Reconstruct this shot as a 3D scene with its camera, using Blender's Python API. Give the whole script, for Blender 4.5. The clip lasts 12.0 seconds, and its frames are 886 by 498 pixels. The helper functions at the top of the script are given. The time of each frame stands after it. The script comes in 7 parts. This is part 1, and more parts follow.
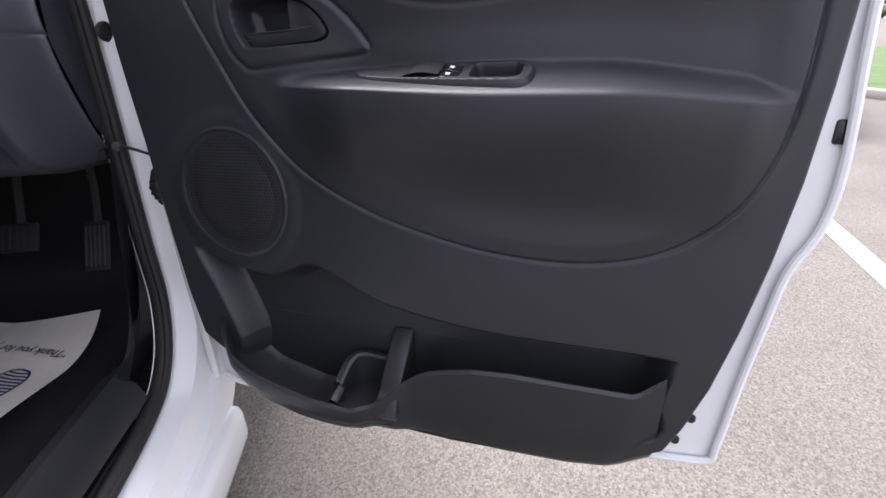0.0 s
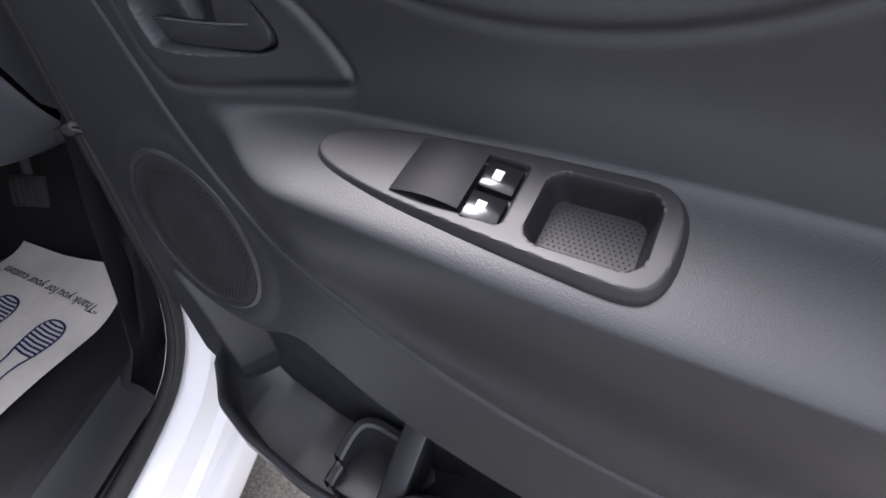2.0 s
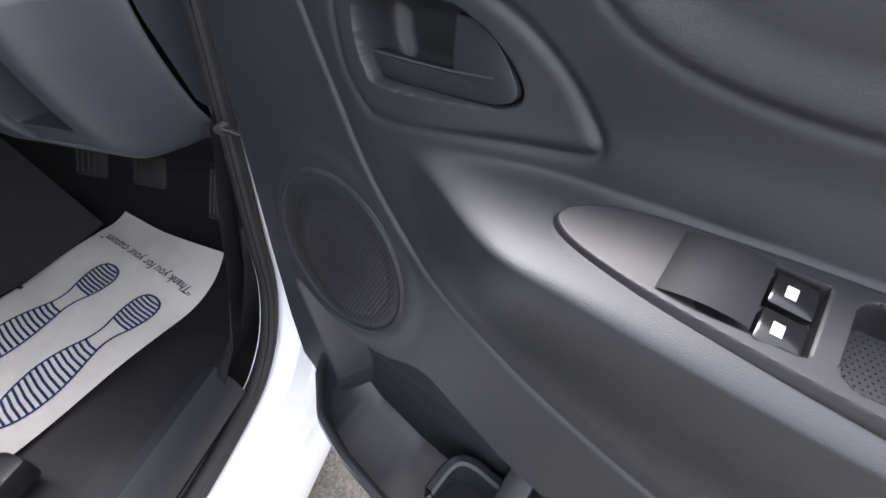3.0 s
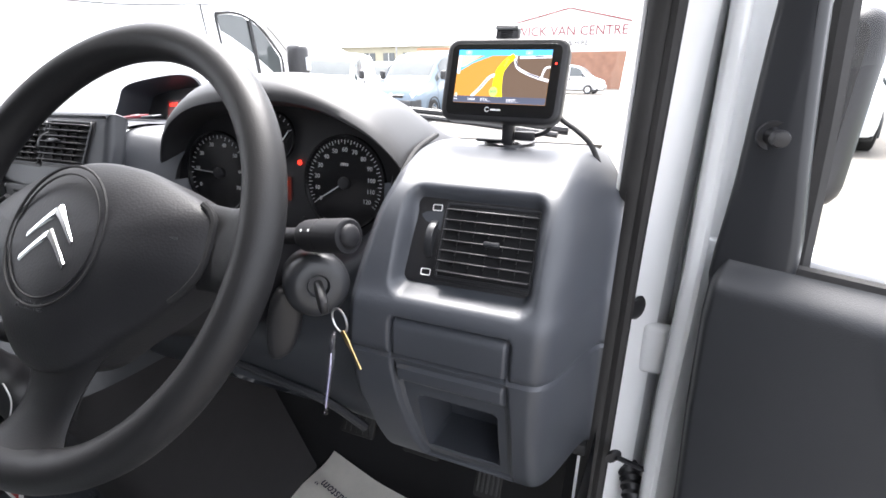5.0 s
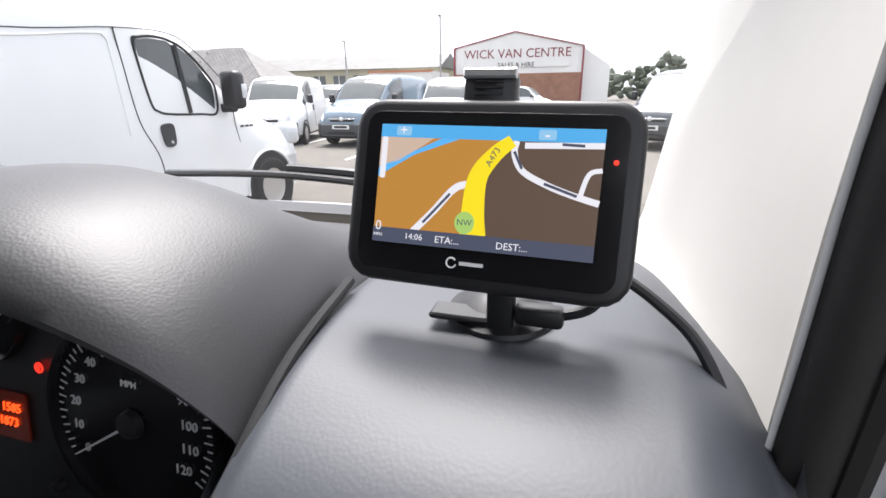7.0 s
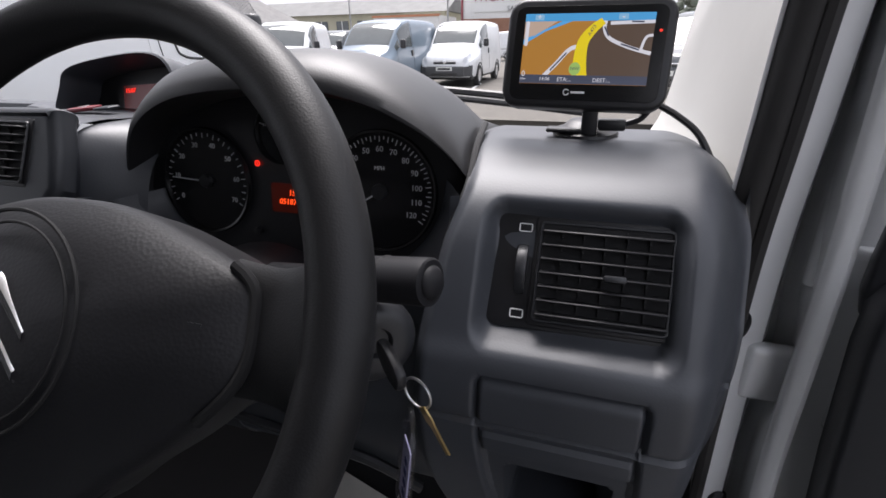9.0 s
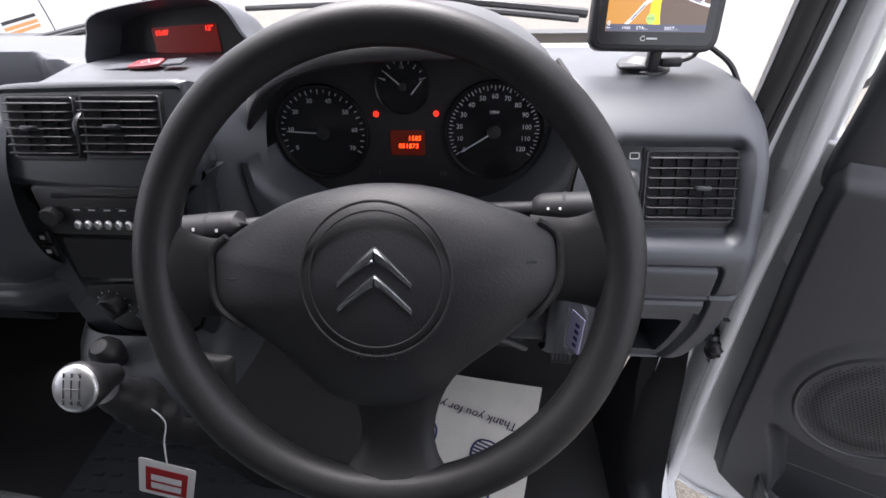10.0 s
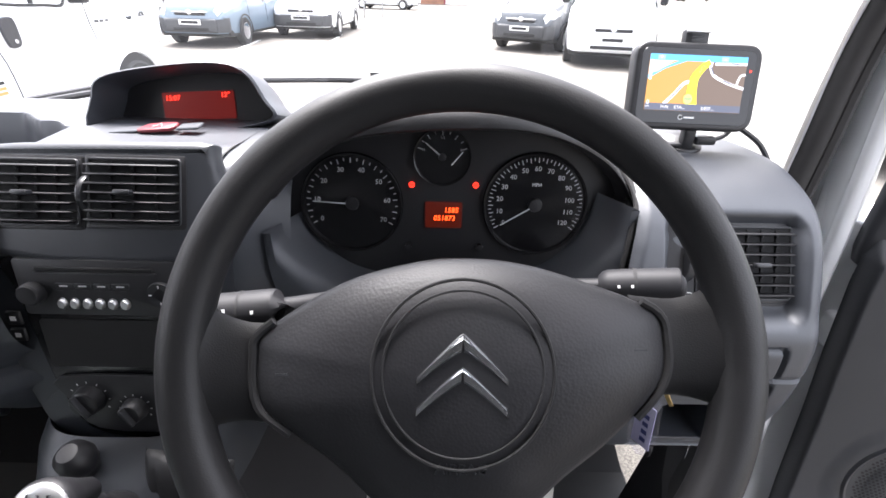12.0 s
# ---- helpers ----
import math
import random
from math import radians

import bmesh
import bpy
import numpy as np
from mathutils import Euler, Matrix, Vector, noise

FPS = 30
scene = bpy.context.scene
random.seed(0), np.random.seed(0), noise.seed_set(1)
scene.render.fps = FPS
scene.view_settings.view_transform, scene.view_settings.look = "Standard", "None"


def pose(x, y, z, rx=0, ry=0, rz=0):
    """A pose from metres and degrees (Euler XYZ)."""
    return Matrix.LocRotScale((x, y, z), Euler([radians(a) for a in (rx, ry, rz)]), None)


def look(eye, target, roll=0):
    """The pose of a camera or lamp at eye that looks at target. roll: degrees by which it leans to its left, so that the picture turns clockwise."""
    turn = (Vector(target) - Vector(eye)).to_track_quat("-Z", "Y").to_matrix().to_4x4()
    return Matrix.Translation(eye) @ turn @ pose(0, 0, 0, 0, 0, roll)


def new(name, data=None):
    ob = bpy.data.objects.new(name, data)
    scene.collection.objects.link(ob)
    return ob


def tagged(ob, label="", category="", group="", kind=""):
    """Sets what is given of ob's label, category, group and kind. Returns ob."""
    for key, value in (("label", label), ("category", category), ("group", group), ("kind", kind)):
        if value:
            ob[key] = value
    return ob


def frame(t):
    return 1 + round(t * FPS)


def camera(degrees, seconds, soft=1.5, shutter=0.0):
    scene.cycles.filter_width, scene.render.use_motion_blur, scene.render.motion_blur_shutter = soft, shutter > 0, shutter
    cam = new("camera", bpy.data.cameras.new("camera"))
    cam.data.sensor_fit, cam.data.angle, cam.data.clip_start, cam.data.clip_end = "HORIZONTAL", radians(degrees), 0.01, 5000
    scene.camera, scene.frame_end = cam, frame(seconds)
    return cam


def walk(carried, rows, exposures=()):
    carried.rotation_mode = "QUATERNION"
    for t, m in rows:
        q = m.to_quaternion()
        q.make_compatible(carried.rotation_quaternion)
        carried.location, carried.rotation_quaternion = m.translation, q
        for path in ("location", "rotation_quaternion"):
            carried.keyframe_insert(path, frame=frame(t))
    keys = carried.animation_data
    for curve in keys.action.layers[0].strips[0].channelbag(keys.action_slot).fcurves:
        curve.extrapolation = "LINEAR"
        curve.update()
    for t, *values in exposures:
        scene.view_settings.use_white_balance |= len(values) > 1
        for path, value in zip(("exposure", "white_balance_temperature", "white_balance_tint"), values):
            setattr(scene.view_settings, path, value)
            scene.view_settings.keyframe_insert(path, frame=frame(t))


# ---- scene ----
cam = camera(88.7, 12.0, soft=1.6)
PATH = [
    (0, (0.958, -0.588, 0.984), (1.129, 1.215, 0.136), -2.7),
    (0.5, (0.982, -0.548, 1.066), (1.089, 1.201, 0.102), -3.6),
    (1, (1.011, -0.447, 1.128), (1.054, 1.231, 0.041), -3.0),
    (1.5, (1.039, -0.282, 1.114), (0.899, 1.264, -0.148), -3.0),
    (2, (1.041, -0.208, 1.096), (0.784, 1.234, -0.266), -4.2),
    (2.5, (1.007, -0.175, 1.099), (0.693, 1.217, -0.302), -4.4),
    (3, (0.909, -0.185, 1.122), (0.508, 1.229, -0.233), -0.2),
    (3.5, (0.719, -0.269, 1.190), (0.130, 1.213, -0.017), 2.1),
    (3.7, (0.678, -0.283, 1.190), (-0.088, 1.179, 0.061), 1.3),
    (5.3, (0.405, -0.193, 1.301), (-0.267, 1.565, 0.623), -0.5),
    (5.5, (0.383, -0.143, 1.295), (-0.237, 1.635, 0.622), 0.7),
    (6, (0.368, 0.004, 1.298), (-0.227, 1.809, 0.673), 0.7),
    (6.5, (0.351, 0.067, 1.313), (-0.224, 1.899, 0.755), -0.7),
    (6.7, (0.340, 0.104, 1.334), (-0.195, 1.917, 0.713), -0.6),
    (8.3, (0.349, 0.022, 1.318), (-0.195, 1.822, 0.653), -0.2),
    (8.5, (0.342, -0.039, 1.314), (-0.159, 1.769, 0.623), 0.5),
    (9, (0.304, -0.149, 1.296), (-0.240, 1.588, 0.467), -1.0),
    (9.5, (0.180, -0.186, 1.330), (-0.027, 1.498, 0.272), 1.3),
    (10, (0.087, -0.275, 1.401), (-0.042, 1.275, 0.143), -1.6),
    (10.5, (0.024, -0.355, 1.436), (-0.029, 1.200, 0.180), -0.2),
    (11, (0.003, -0.372, 1.439), (-0.046, 1.263, 0.289), 0.0),
    (11.5, (0.003, -0.324, 1.429), (-0.033, 1.292, 0.251), 0.0),
    (12, (-0.004, -0.236, 1.379), (0.017, 1.469, 0.398), 1.6),
]
EXPOSURES = [(0.0, 2.05, 6350, 19), (1.5, 2.40, 6350, 19), (2.5, 2.75, 6350, 18), (3.7, 3.2, 6450, 13), (5.3, 3.05, 6500, 12), (6.0, 2.78, 6500, 12), (6.7, 2.15, 6500, 12), (8.5, 1.25, 6450, 15), (9.5, 1.85, 6450, 15), (10.5, 3.0, 6450, 15), (12.0, 3.12, 6450, 14)]
walk(cam, [(t, look(eye, target, roll)) for t, eye, target, roll in PATH], EXPOSURES)

# ---- light: bright, thinly overcast sky ----
world = bpy.data.worlds.new("sky")
scene.world = world
world.use_nodes = True
wn = world.node_tree.nodes
sky = wn.new("ShaderNodeTexSky")
sky.sky_type = "NISHITA"
sky.sun_disc = False
SUN_HIGH, SUN_ROUND = radians(62), radians(340)
sky.sun_elevation = SUN_HIGH
sky.sun_rotation = SUN_ROUND
sky.dust_density = 6.0
sky.air_density = 1.0
soft_sky = wn.new("ShaderNodeHueSaturation")
soft_sky.inputs["Saturation"].default_value = 0.35
world.node_tree.links.new(sky.outputs["Color"], soft_sky.inputs["Color"])
cloud = wn.new("ShaderNodeMix")  # thin even cloud over the clear sky
cloud.data_type = "RGBA"
cloud.inputs["Factor"].default_value = 0.7
cloud.inputs["B"].default_value = (4.3, 4.5, 4.9, 1)
world.node_tree.links.new(soft_sky.outputs["Color"], cloud.inputs["A"])
world.node_tree.links.new(cloud.outputs["Result"], wn["Background"].inputs["Color"])
wn["Background"].inputs["Strength"].default_value = 0.115
sun = new("sun", bpy.data.lights.new("sun", "SUN"))
sun.data.energy = 2.2
sun.data.angle = radians(35)
sun.data.color = (1.0, 0.98, 0.96)
sun.matrix_basis = look((0, 0, 30), (-30 * math.sin(SUN_ROUND) / math.tan(SUN_HIGH), -30 * math.cos(SUN_ROUND) / math.tan(SUN_HIGH), 0))

# ---- small library ----
def part(name, bm, material, parent=None, label="", smooth=True, m=None, tidy=True):
    """Links a bmesh as one mesh object, in world coordinates, under a thing or a part."""
    if m is not None:
        bmesh.ops.transform(bm, matrix=m, verts=bm.verts)
    if tidy:
        bmesh.ops.recalc_face_normals(bm, faces=bm.faces)
    me = bpy.data.meshes.new(name)
    bm.to_mesh(me)
    bm.free()
    me.materials.append(material)
    if smooth:
        me.shade_smooth()
        me.set_sharp_from_angle(angle=radians(38))
    ob = new(name, me)
    if parent is not None:
        ob.parent = parent
        if parent.type == "EMPTY":
            ob.matrix_parent_inverse = parent.matrix_basis.inverted()
    if label:
        ob["label"] = label
    return ob


def thing(name, at, label, category, group="", kind=""):
    e = new(name)
    e.empty_display_size = 0.05
    e.matrix_basis = Matrix.Translation(at) if not isinstance(at, Matrix) else at
    return tagged(e, label, category, group, kind)


def whole(name, bm, material, label, category, group="", kind="", smooth=True, m=None):
    return tagged(part(name, bm, material, None, "", smooth, m), label, category, group, kind)


def rbox(size, at=(0, 0, 0), r=0.004, seg=2, m=None, bm=None):
    """A box with rounded edges."""
    own = bmesh.new()
    bmesh.ops.create_cube(own, size=1)
    bmesh.ops.scale(own, vec=size, verts=own.verts)
    if r > 0:
        bmesh.ops.bevel(own, geom=own.edges[:], offset=min(r, 0.49 * min(size)), segments=seg, profile=0.5, affect="EDGES")
    bmesh.ops.translate(own, vec=at, verts=own.verts)
    if m is not None:
        bmesh.ops.transform(own, matrix=m, verts=own.verts)
    return join(bm, own)


def join(bm, own):
    if bm is None:
        return own
    me = bpy.data.meshes.new("tmp")
    own.to_mesh(me)
    own.free()
    bm.from_mesh(me)
    bpy.data.meshes.remove(me)
    return bm


def prism(outline, depth, r=0.002, seg=2, m=None, bm=None):
    """A flat outline (x, y) with thickness from z=0 to z=depth, and rounded edges."""
    own = bmesh.new()
    f = own.faces.new([own.verts.new((x, y, 0)) for x, y in outline])
    ext = bmesh.ops.extrude_face_region(own, geom=[f])
    vs = [v for v in ext["geom"] if isinstance(v, bmesh.types.BMVert)]
    bmesh.ops.translate(own, vec=(0, 0, depth), verts=vs)
    if r > 0:
        rims = [e for e in own.edges if abs(e.verts[0].co.z - e.verts[1].co.z) < 1e-7]
        bmesh.ops.bevel(own, geom=rims, offset=r, segments=seg, profile=0.5, affect="EDGES")
    bmesh.ops.recalc_face_normals(own, faces=own.faces)
    if m is not None:
        bmesh.ops.transform(own, matrix=m, verts=own.verts)
    return join(bm, own)


def sheet(grid, closed_u=False, closed_v=False, bm=None):
    """A surface through a grid of points (rows of equal length)."""
    own = bmesh.new() if bm is None else bm
    vs = [[own.verts.new(p) for p in row] for row in grid]
    a, b = len(vs), len(vs[0])
    for i in range(a if closed_u else a - 1):
        for j in range(b if closed_v else b - 1):
            own.faces.new((vs[i][j], vs[(i + 1) % a][j], vs[(i + 1) % a][(j + 1) % b], vs[i][(j + 1) % b]))
    return own


def smooth_path(points, n=8, closed=False):
    """A Catmull-Rom curve through the points."""
    pts = [Vector(p) for p in points]
    out, k = [], len(pts)
    for i in range(k if closed else k - 1):
        p0 = pts[(i - 1) % k] if closed or i > 0 else pts[0]
        p1, p2 = pts[i % k], pts[(i + 1) % k]
        p3 = pts[(i + 2) % k] if closed or i + 2 < k else pts[-1]
        for s in range(n):
            t = s / n
            out.append(0.5 * ((2 * p1) + (p2 - p0) * t + (2 * p0 - 5 * p1 + 4 * p2 - p3) * t * t + (3 * p1 - p0 - 3 * p2 + p3) * t ** 3))
    if not closed:
        out.append(pts[-1].copy())
    return out


def tube(points, radius, n=10, closed=False, squash=1.0, up=(0, 0, 1), bm=None, caps=True):
    """A round or flattened tube along points; radius may be a list."""
    pts = [Vector(p) for p in points]
    k = len(pts)
    rs = radius if isinstance(radius, (list, tuple)) else [radius] * k
    rows, side = [], None
    for i, p in enumerate(pts):
        a = pts[(i - 1) % k] if closed or i else pts[0]
        b = pts[(i + 1) % k] if closed or i + 1 < k else pts[-1]
        t = (b - a).normalized()
        if side is None:
            side = t.cross(Vector(up))
            if side.length < 1e-4:
                side = t.cross(Vector((1, 0, 0)))
        side = (side - t * side.dot(t)).normalized()
        other = t.cross(side)
        rows.append([p + rs[i] * (math.cos(q) * side + squash * math.sin(q) * other) for q in (2 * math.pi * j / n for j in range(n))])
    own = sheet(rows, closed, True, bm)
    if caps and not closed:
        own.verts.ensure_lookup_table()
        m = len(own.verts) - k * n
        own.faces.new([own.verts[m + j] for j in range(n)])
        own.faces.new([own.verts[m + (k - 1) * n + j] for j in reversed(range(n))])
    return own


def lathe(profile, n=32, m=None, bm=None):
    """A turned form about z from (radius, height) pairs."""
    own = sheet([[(r * math.cos(q), r * math.sin(q), z) for q in (2 * math.pi * j / n for j in range(n))] for r, z in profile], False, True)
    bmesh.ops.remove_doubles(own, verts=own.verts, dist=1e-6)
    if m is not None:
        bmesh.ops.transform(own, matrix=m, verts=own.verts)
    return join(bm, own)


def frame3(o, x, y, z):
    """The matrix of a frame with these axes."""
    m = Matrix((x, y, z)).transposed().to_4x4()
    m.translation = o
    return m


def lettering(text, height, m, align="CENTER", depth=0.0004, shear=0.0):
    """A bmesh of built-in letters of that height, in the xy plane of m."""
    cu = bpy.data.curves.new("letters", "FONT")
    cu.body, cu.size, cu.align_x, cu.align_y, cu.extrude, cu.resolution_u, cu.shear = text, height * 1.4, align, "CENTER", depth, 2, shear
    ob = bpy.data.objects.new("letters", cu)
    scene.collection.objects.link(ob)
    bpy.context.view_layer.update()
    me = bpy.data.meshes.new_from_object(ob.evaluated_get(bpy.context.evaluated_depsgraph_get()))
    own = bmesh.new()
    own.from_mesh(me)
    bpy.data.objects.remove(ob)
    bpy.data.curves.remove(cu)
    bpy.data.meshes.remove(me)
    bmesh.ops.transform(own, matrix=m, verts=own.verts)
    return own


def smoothstep(a, b, x):
    t = np.clip((np.asarray(x, float) - a) / (b - a), 0, 1)
    return t * t * (3 - 2 * t)


def polygon_distance(px, py, poly):
    """Signed distance to a closed polygon, positive inside."""
    d = np.full(np.shape(px), 1e9)
    inside = np.zeros(np.shape(px), bool)
    for (x0, y0), (x1, y1) in zip(poly, poly[1:] + poly[:1]):
        ex, ey = x1 - x0, y1 - y0
        t = np.clip(((px - x0) * ex + (py - y0) * ey) / (ex * ex + ey * ey + 1e-12), 0, 1)
        d = np.minimum(d, np.hypot(px - x0 - t * ex, py - y0 - t * ey))
        cross = ((y0 > py) != (y1 > py)) & (px < (x1 - x0) * (py - y0) / (y1 - y0 + 1e-12) + x0)
        inside ^= cross
    return np.where(inside, d, -d)


def curve2(points, n=8, closed=True):
    return [(p.x, p.y) for p in smooth_path([(x, y, 0) for x, y in points], n, closed)]


def ellipse(cx, cy, rx, ry, n=32, power=2.0):
    out = []
    for j in range(n):
        q = 2 * math.pi * j / n
        c, s = math.cos(q), math.sin(q)
        out.append((cx + rx * math.copysign(abs(c) ** (2 / power), c), cy + ry * math.copysign(abs(s) ** (2 / power), s)))
    return out


def rounded(x0, y0, x1, y1, r, n=4):
    out = []
    for cx, cy, a in ((x1 - r, y1 - r, 0), (x0 + r, y1 - r, 90), (x0 + r, y0 + r, 180), (x1 - r, y0 + r, 270)):
        out += [(cx + r * math.cos(radians(a + 90 * i / n)), cy + r * math.sin(radians(a + 90 * i / n))) for i in range(n + 1)]
    return out


# ---- materials ----
def material(name, colour, rough=0.5, metal=0.0, grain=None, bump=0.0, mottle=0.0, mottle_scale=3.0, stains=0.0, spec=0.5, coat=0.0, emit=None, power=0.0, speckle=None):
    """A surface with fine grain relief (scale per metre), soft mottling and wear."""
    mt = bpy.data.materials.new(name)
    mt.use_nodes = True
    nt = mt.node_tree
    b = nt.nodes["Principled BSDF"]
    b.inputs["Base Color"].default_value = (*colour, 1)
    b.inputs["Roughness"].default_value = rough
    b.inputs["Metallic"].default_value = metal
    b.inputs["Specular IOR Level"].default_value = spec
    b.inputs["Coat Weight"].default_value = coat
    if emit:
        b.inputs["Emission Color"].default_value = (*emit, 1)
        b.inputs["Emission Strength"].default_value = power
    co = nt.nodes.new("ShaderNodeTexCoord")
    if mottle or stains:
        big = nt.nodes.new("ShaderNodeTexNoise")
        big.inputs["Scale"].default_value = mottle_scale
        big.inputs["Detail"].default_value = 6
        big.inputs["Roughness"].default_value = 0.65
        nt.links.new(co.outputs["Object"], big.inputs["Vector"])
        ramp = nt.nodes.new("ShaderNodeMapRange")
        ramp.inputs["From Min"].default_value, ramp.inputs["From Max"].default_value = 0.3, 0.7
        ramp.inputs["To Min"].default_value, ramp.inputs["To Max"].default_value = 1 - mottle, 1 + mottle
        nt.links.new(big.outputs["Fac"], ramp.inputs["Value"])
        mix = nt.nodes.new("ShaderNodeMix")
        mix.data_type, mix.blend_type = "RGBA", "MULTIPLY"
        mix.inputs["Factor"].default_value = 1
        mix.inputs["A"].default_value = (*colour, 1)
        nt.links.new(ramp.outputs["Result"], mix.inputs["B"])
        nt.links.new(mix.outputs["Result"], b.inputs["Base Color"])
        rr = nt.nodes.new("ShaderNodeMapRange")
        rr.inputs["To Min"].default_value, rr.inputs["To Max"].default_value = max(rough - 0.05, 0.02), min(rough + 0.05, 1)
        nt.links.new(big.outputs["Fac"], rr.inputs["Value"])
        nt.links.new(rr.outputs["Result"], b.inputs["Roughness"])
    if speckle:
        stones = nt.nodes.new("ShaderNodeTexVoronoi")
        stones.inputs["Scale"].default_value = speckle[0]
        nt.links.new(co.outputs["Object"], stones.inputs["Vector"])
        tone = nt.nodes.new("ShaderNodeMapRange")
        tone.inputs["To Min"].default_value, tone.inputs["To Max"].default_value = 1 - speckle[1], 1 + speckle[1]
        nt.links.new(stones.outputs["Color"], tone.inputs["Value"])
        fleck = nt.nodes.new("ShaderNodeMix")
        fleck.data_type, fleck.blend_type = "RGBA", "MULTIPLY"
        fleck.inputs["Factor"].default_value = 1
        nt.links.new(mix.outputs["Result"], fleck.inputs["A"])
        nt.links.new(tone.outputs["Result"], fleck.inputs["B"])
        nt.links.new(fleck.outputs["Result"], b.inputs["Base Color"])
    if grain:
        kind, scale = grain
        tex = nt.nodes.new("ShaderNodeTexVoronoi" if kind == "leather" else "ShaderNodeTexNoise")
        tex.inputs["Scale"].default_value = scale
        if kind == "leather":
            tex.feature = "SMOOTH_F1"
            tex.inputs["Smoothness"].default_value = 0.4
        else:
            tex.inputs["Detail"].default_value = 4
        nt.links.new(co.outputs["Object"], tex.inputs["Vector"])
        bp = nt.nodes.new("ShaderNodeBump")
        bp.inputs["Strength"].default_value = bump
        bp.inputs["Distance"].default_value = 0.4 / scale
        nt.links.new(tex.outputs["Distance" if kind == "leather" else "Fac"], bp.inputs["Height"])
        nt.links.new(bp.outputs["Normal"], b.inputs["Normal"])
    return mt


def glass(name, tint=(1, 1, 1), haze=0.0):
    """A thin clear pane: see-through, with Fresnel gloss."""
    mt = bpy.data.materials.new(name)
    mt.use_nodes = True
    nt = mt.node_tree
    out = nt.nodes["Material Output"]
    nt.nodes.remove(nt.nodes["Principled BSDF"])
    tr, gl, fr, mx = (nt.nodes.new(n) for n in ("ShaderNodeBsdfTransparent", "ShaderNodeBsdfGlossy", "ShaderNodeLayerWeight", "ShaderNodeMixShader"))
    fr.inputs["Blend"].default_value = 0.5
    power, gain = nt.nodes.new("ShaderNodeMath"), nt.nodes.new("ShaderNodeMath")
    power.operation, power.inputs[1].default_value = "POWER", 4.0
    gain.operation, gain.inputs[1].default_value, gain.inputs[2].default_value = "MULTIPLY_ADD", 0.55, 0.035
    tr.inputs["Color"].default_value = (*tint, 1)
    gl.inputs["Roughness"].default_value = 0.02
    nt.links.new(fr.outputs["Facing"], power.inputs[0])
    nt.links.new(power.outputs[0], gain.inputs[0])
    nt.links.new(gain.outputs[0], mx.inputs["Fac"])
    nt.links.new(tr.outputs["BSDF"], mx.inputs[1])
    nt.links.new(gl.outputs["BSDF"], mx.inputs[2])
    nt.links.new(mx.outputs["Shader"], out.inputs["Surface"])
    return mt


TRIM = material("dark_trim_plastic", (0.0215, 0.0230, 0.0265), 0.47, spec=0.50, grain=("leather", 1000), bump=0.26, mottle=0.10, mottle_scale=5)
TRIM_FINE = material("fine_trim_plastic", (0.022, 0.023, 0.026), 0.38, spec=0.45, grain=("noise", 1500), bump=0.12, mottle=0.08)
DASH = material("slate_dash_plastic", (0.042, 0.046, 0.055), 0.45, spec=0.55, grain=("leather", 480), bump=0.06, mottle=0.10, mottle_scale=6)
HOOD = material("hood_plastic", (0.024, 0.024, 0.026), 0.46, spec=0.5, grain=("leather", 600), bump=0.13, mottle=0.10, mottle_scale=6)
DASH_LOW = material("slate_lower_plastic", (0.032, 0.035, 0.041), 0.42, grain=("noise", 1300), bump=0.15, mottle=0.10)
BLADE = material("vent_blade_plastic", (0.018, 0.018, 0.020), 0.5, spec=0.4, grain=("noise", 1400), bump=0.1, mottle=0.12)
BLACK = material("black_plastic", (0.014, 0.014, 0.016), 0.44, grain=("noise", 1400), bump=0.1, mottle=0.12)
GLOSS = material("gloss_black", (0.008, 0.008, 0.009), 0.18, mottle=0.2)
# Near-black for joints, and for shade painted into slots, holes and hollows.
DEEP = material("gap_shade_black", (0.006, 0.006, 0.007), 0.8, grain=("noise", 300), bump=0.2, mottle=0.2)
RIM = material("steering_wheel_foam", (0.012, 0.012, 0.013), 0.48, spec=0.32, grain=("leather", 800), bump=0.15, mottle=0.12, mottle_scale=14)
SPOKE = material("spoke_foam", (0.012, 0.012, 0.013), 0.50, grain=("leather", 900), bump=0.22, mottle=0.12, mottle_scale=14, spec=0.3)
PAD = material("airbag_cover", (0.015, 0.015, 0.017), 0.48, spec=0.34, grain=("leather", 480), bump=0.15, mottle=0.10, mottle_scale=8)
STALK = material("stalk_plastic", (0.014, 0.014, 0.016), 0.55, spec=0.22, grain=("noise", 1300), bump=0.12, mottle=0.10)
STACK = material("stack_plastic", (0.030, 0.033, 0.039), 0.42, spec=0.5, grain=("noise", 1200), bump=0.10, mottle=0.10, mottle_scale=6)
SEAL = material("door_seal_rubber", (0.018, 0.017, 0.017), 0.7, grain=("noise", 700), bump=0.25, mottle=0.25, mottle_scale=20)
CARPET = material("black_cabin_carpet", (0.016, 0.015, 0.016), 0.95, grain=("noise", 700), bump=0.6, mottle=0.2, mottle_scale=12)
FLOOR_MAT = material("black_floor_rubber", (0.017, 0.017, 0.018), 0.5, grain=("noise", 500), bump=0.25, mottle=0.25, mottle_scale=6)
RUBBER = material("floor_rubber", (0.036, 0.043, 0.052), 0.55, grain=("noise", 500), bump=0.25, mottle=0.25, mottle_scale=6)
WHITE = material("white_paint", (0.80, 0.81, 0.82), 0.22, mottle=0.035, mottle_scale=2.5, coat=0.4, grain=("noise", 60), bump=0.01)
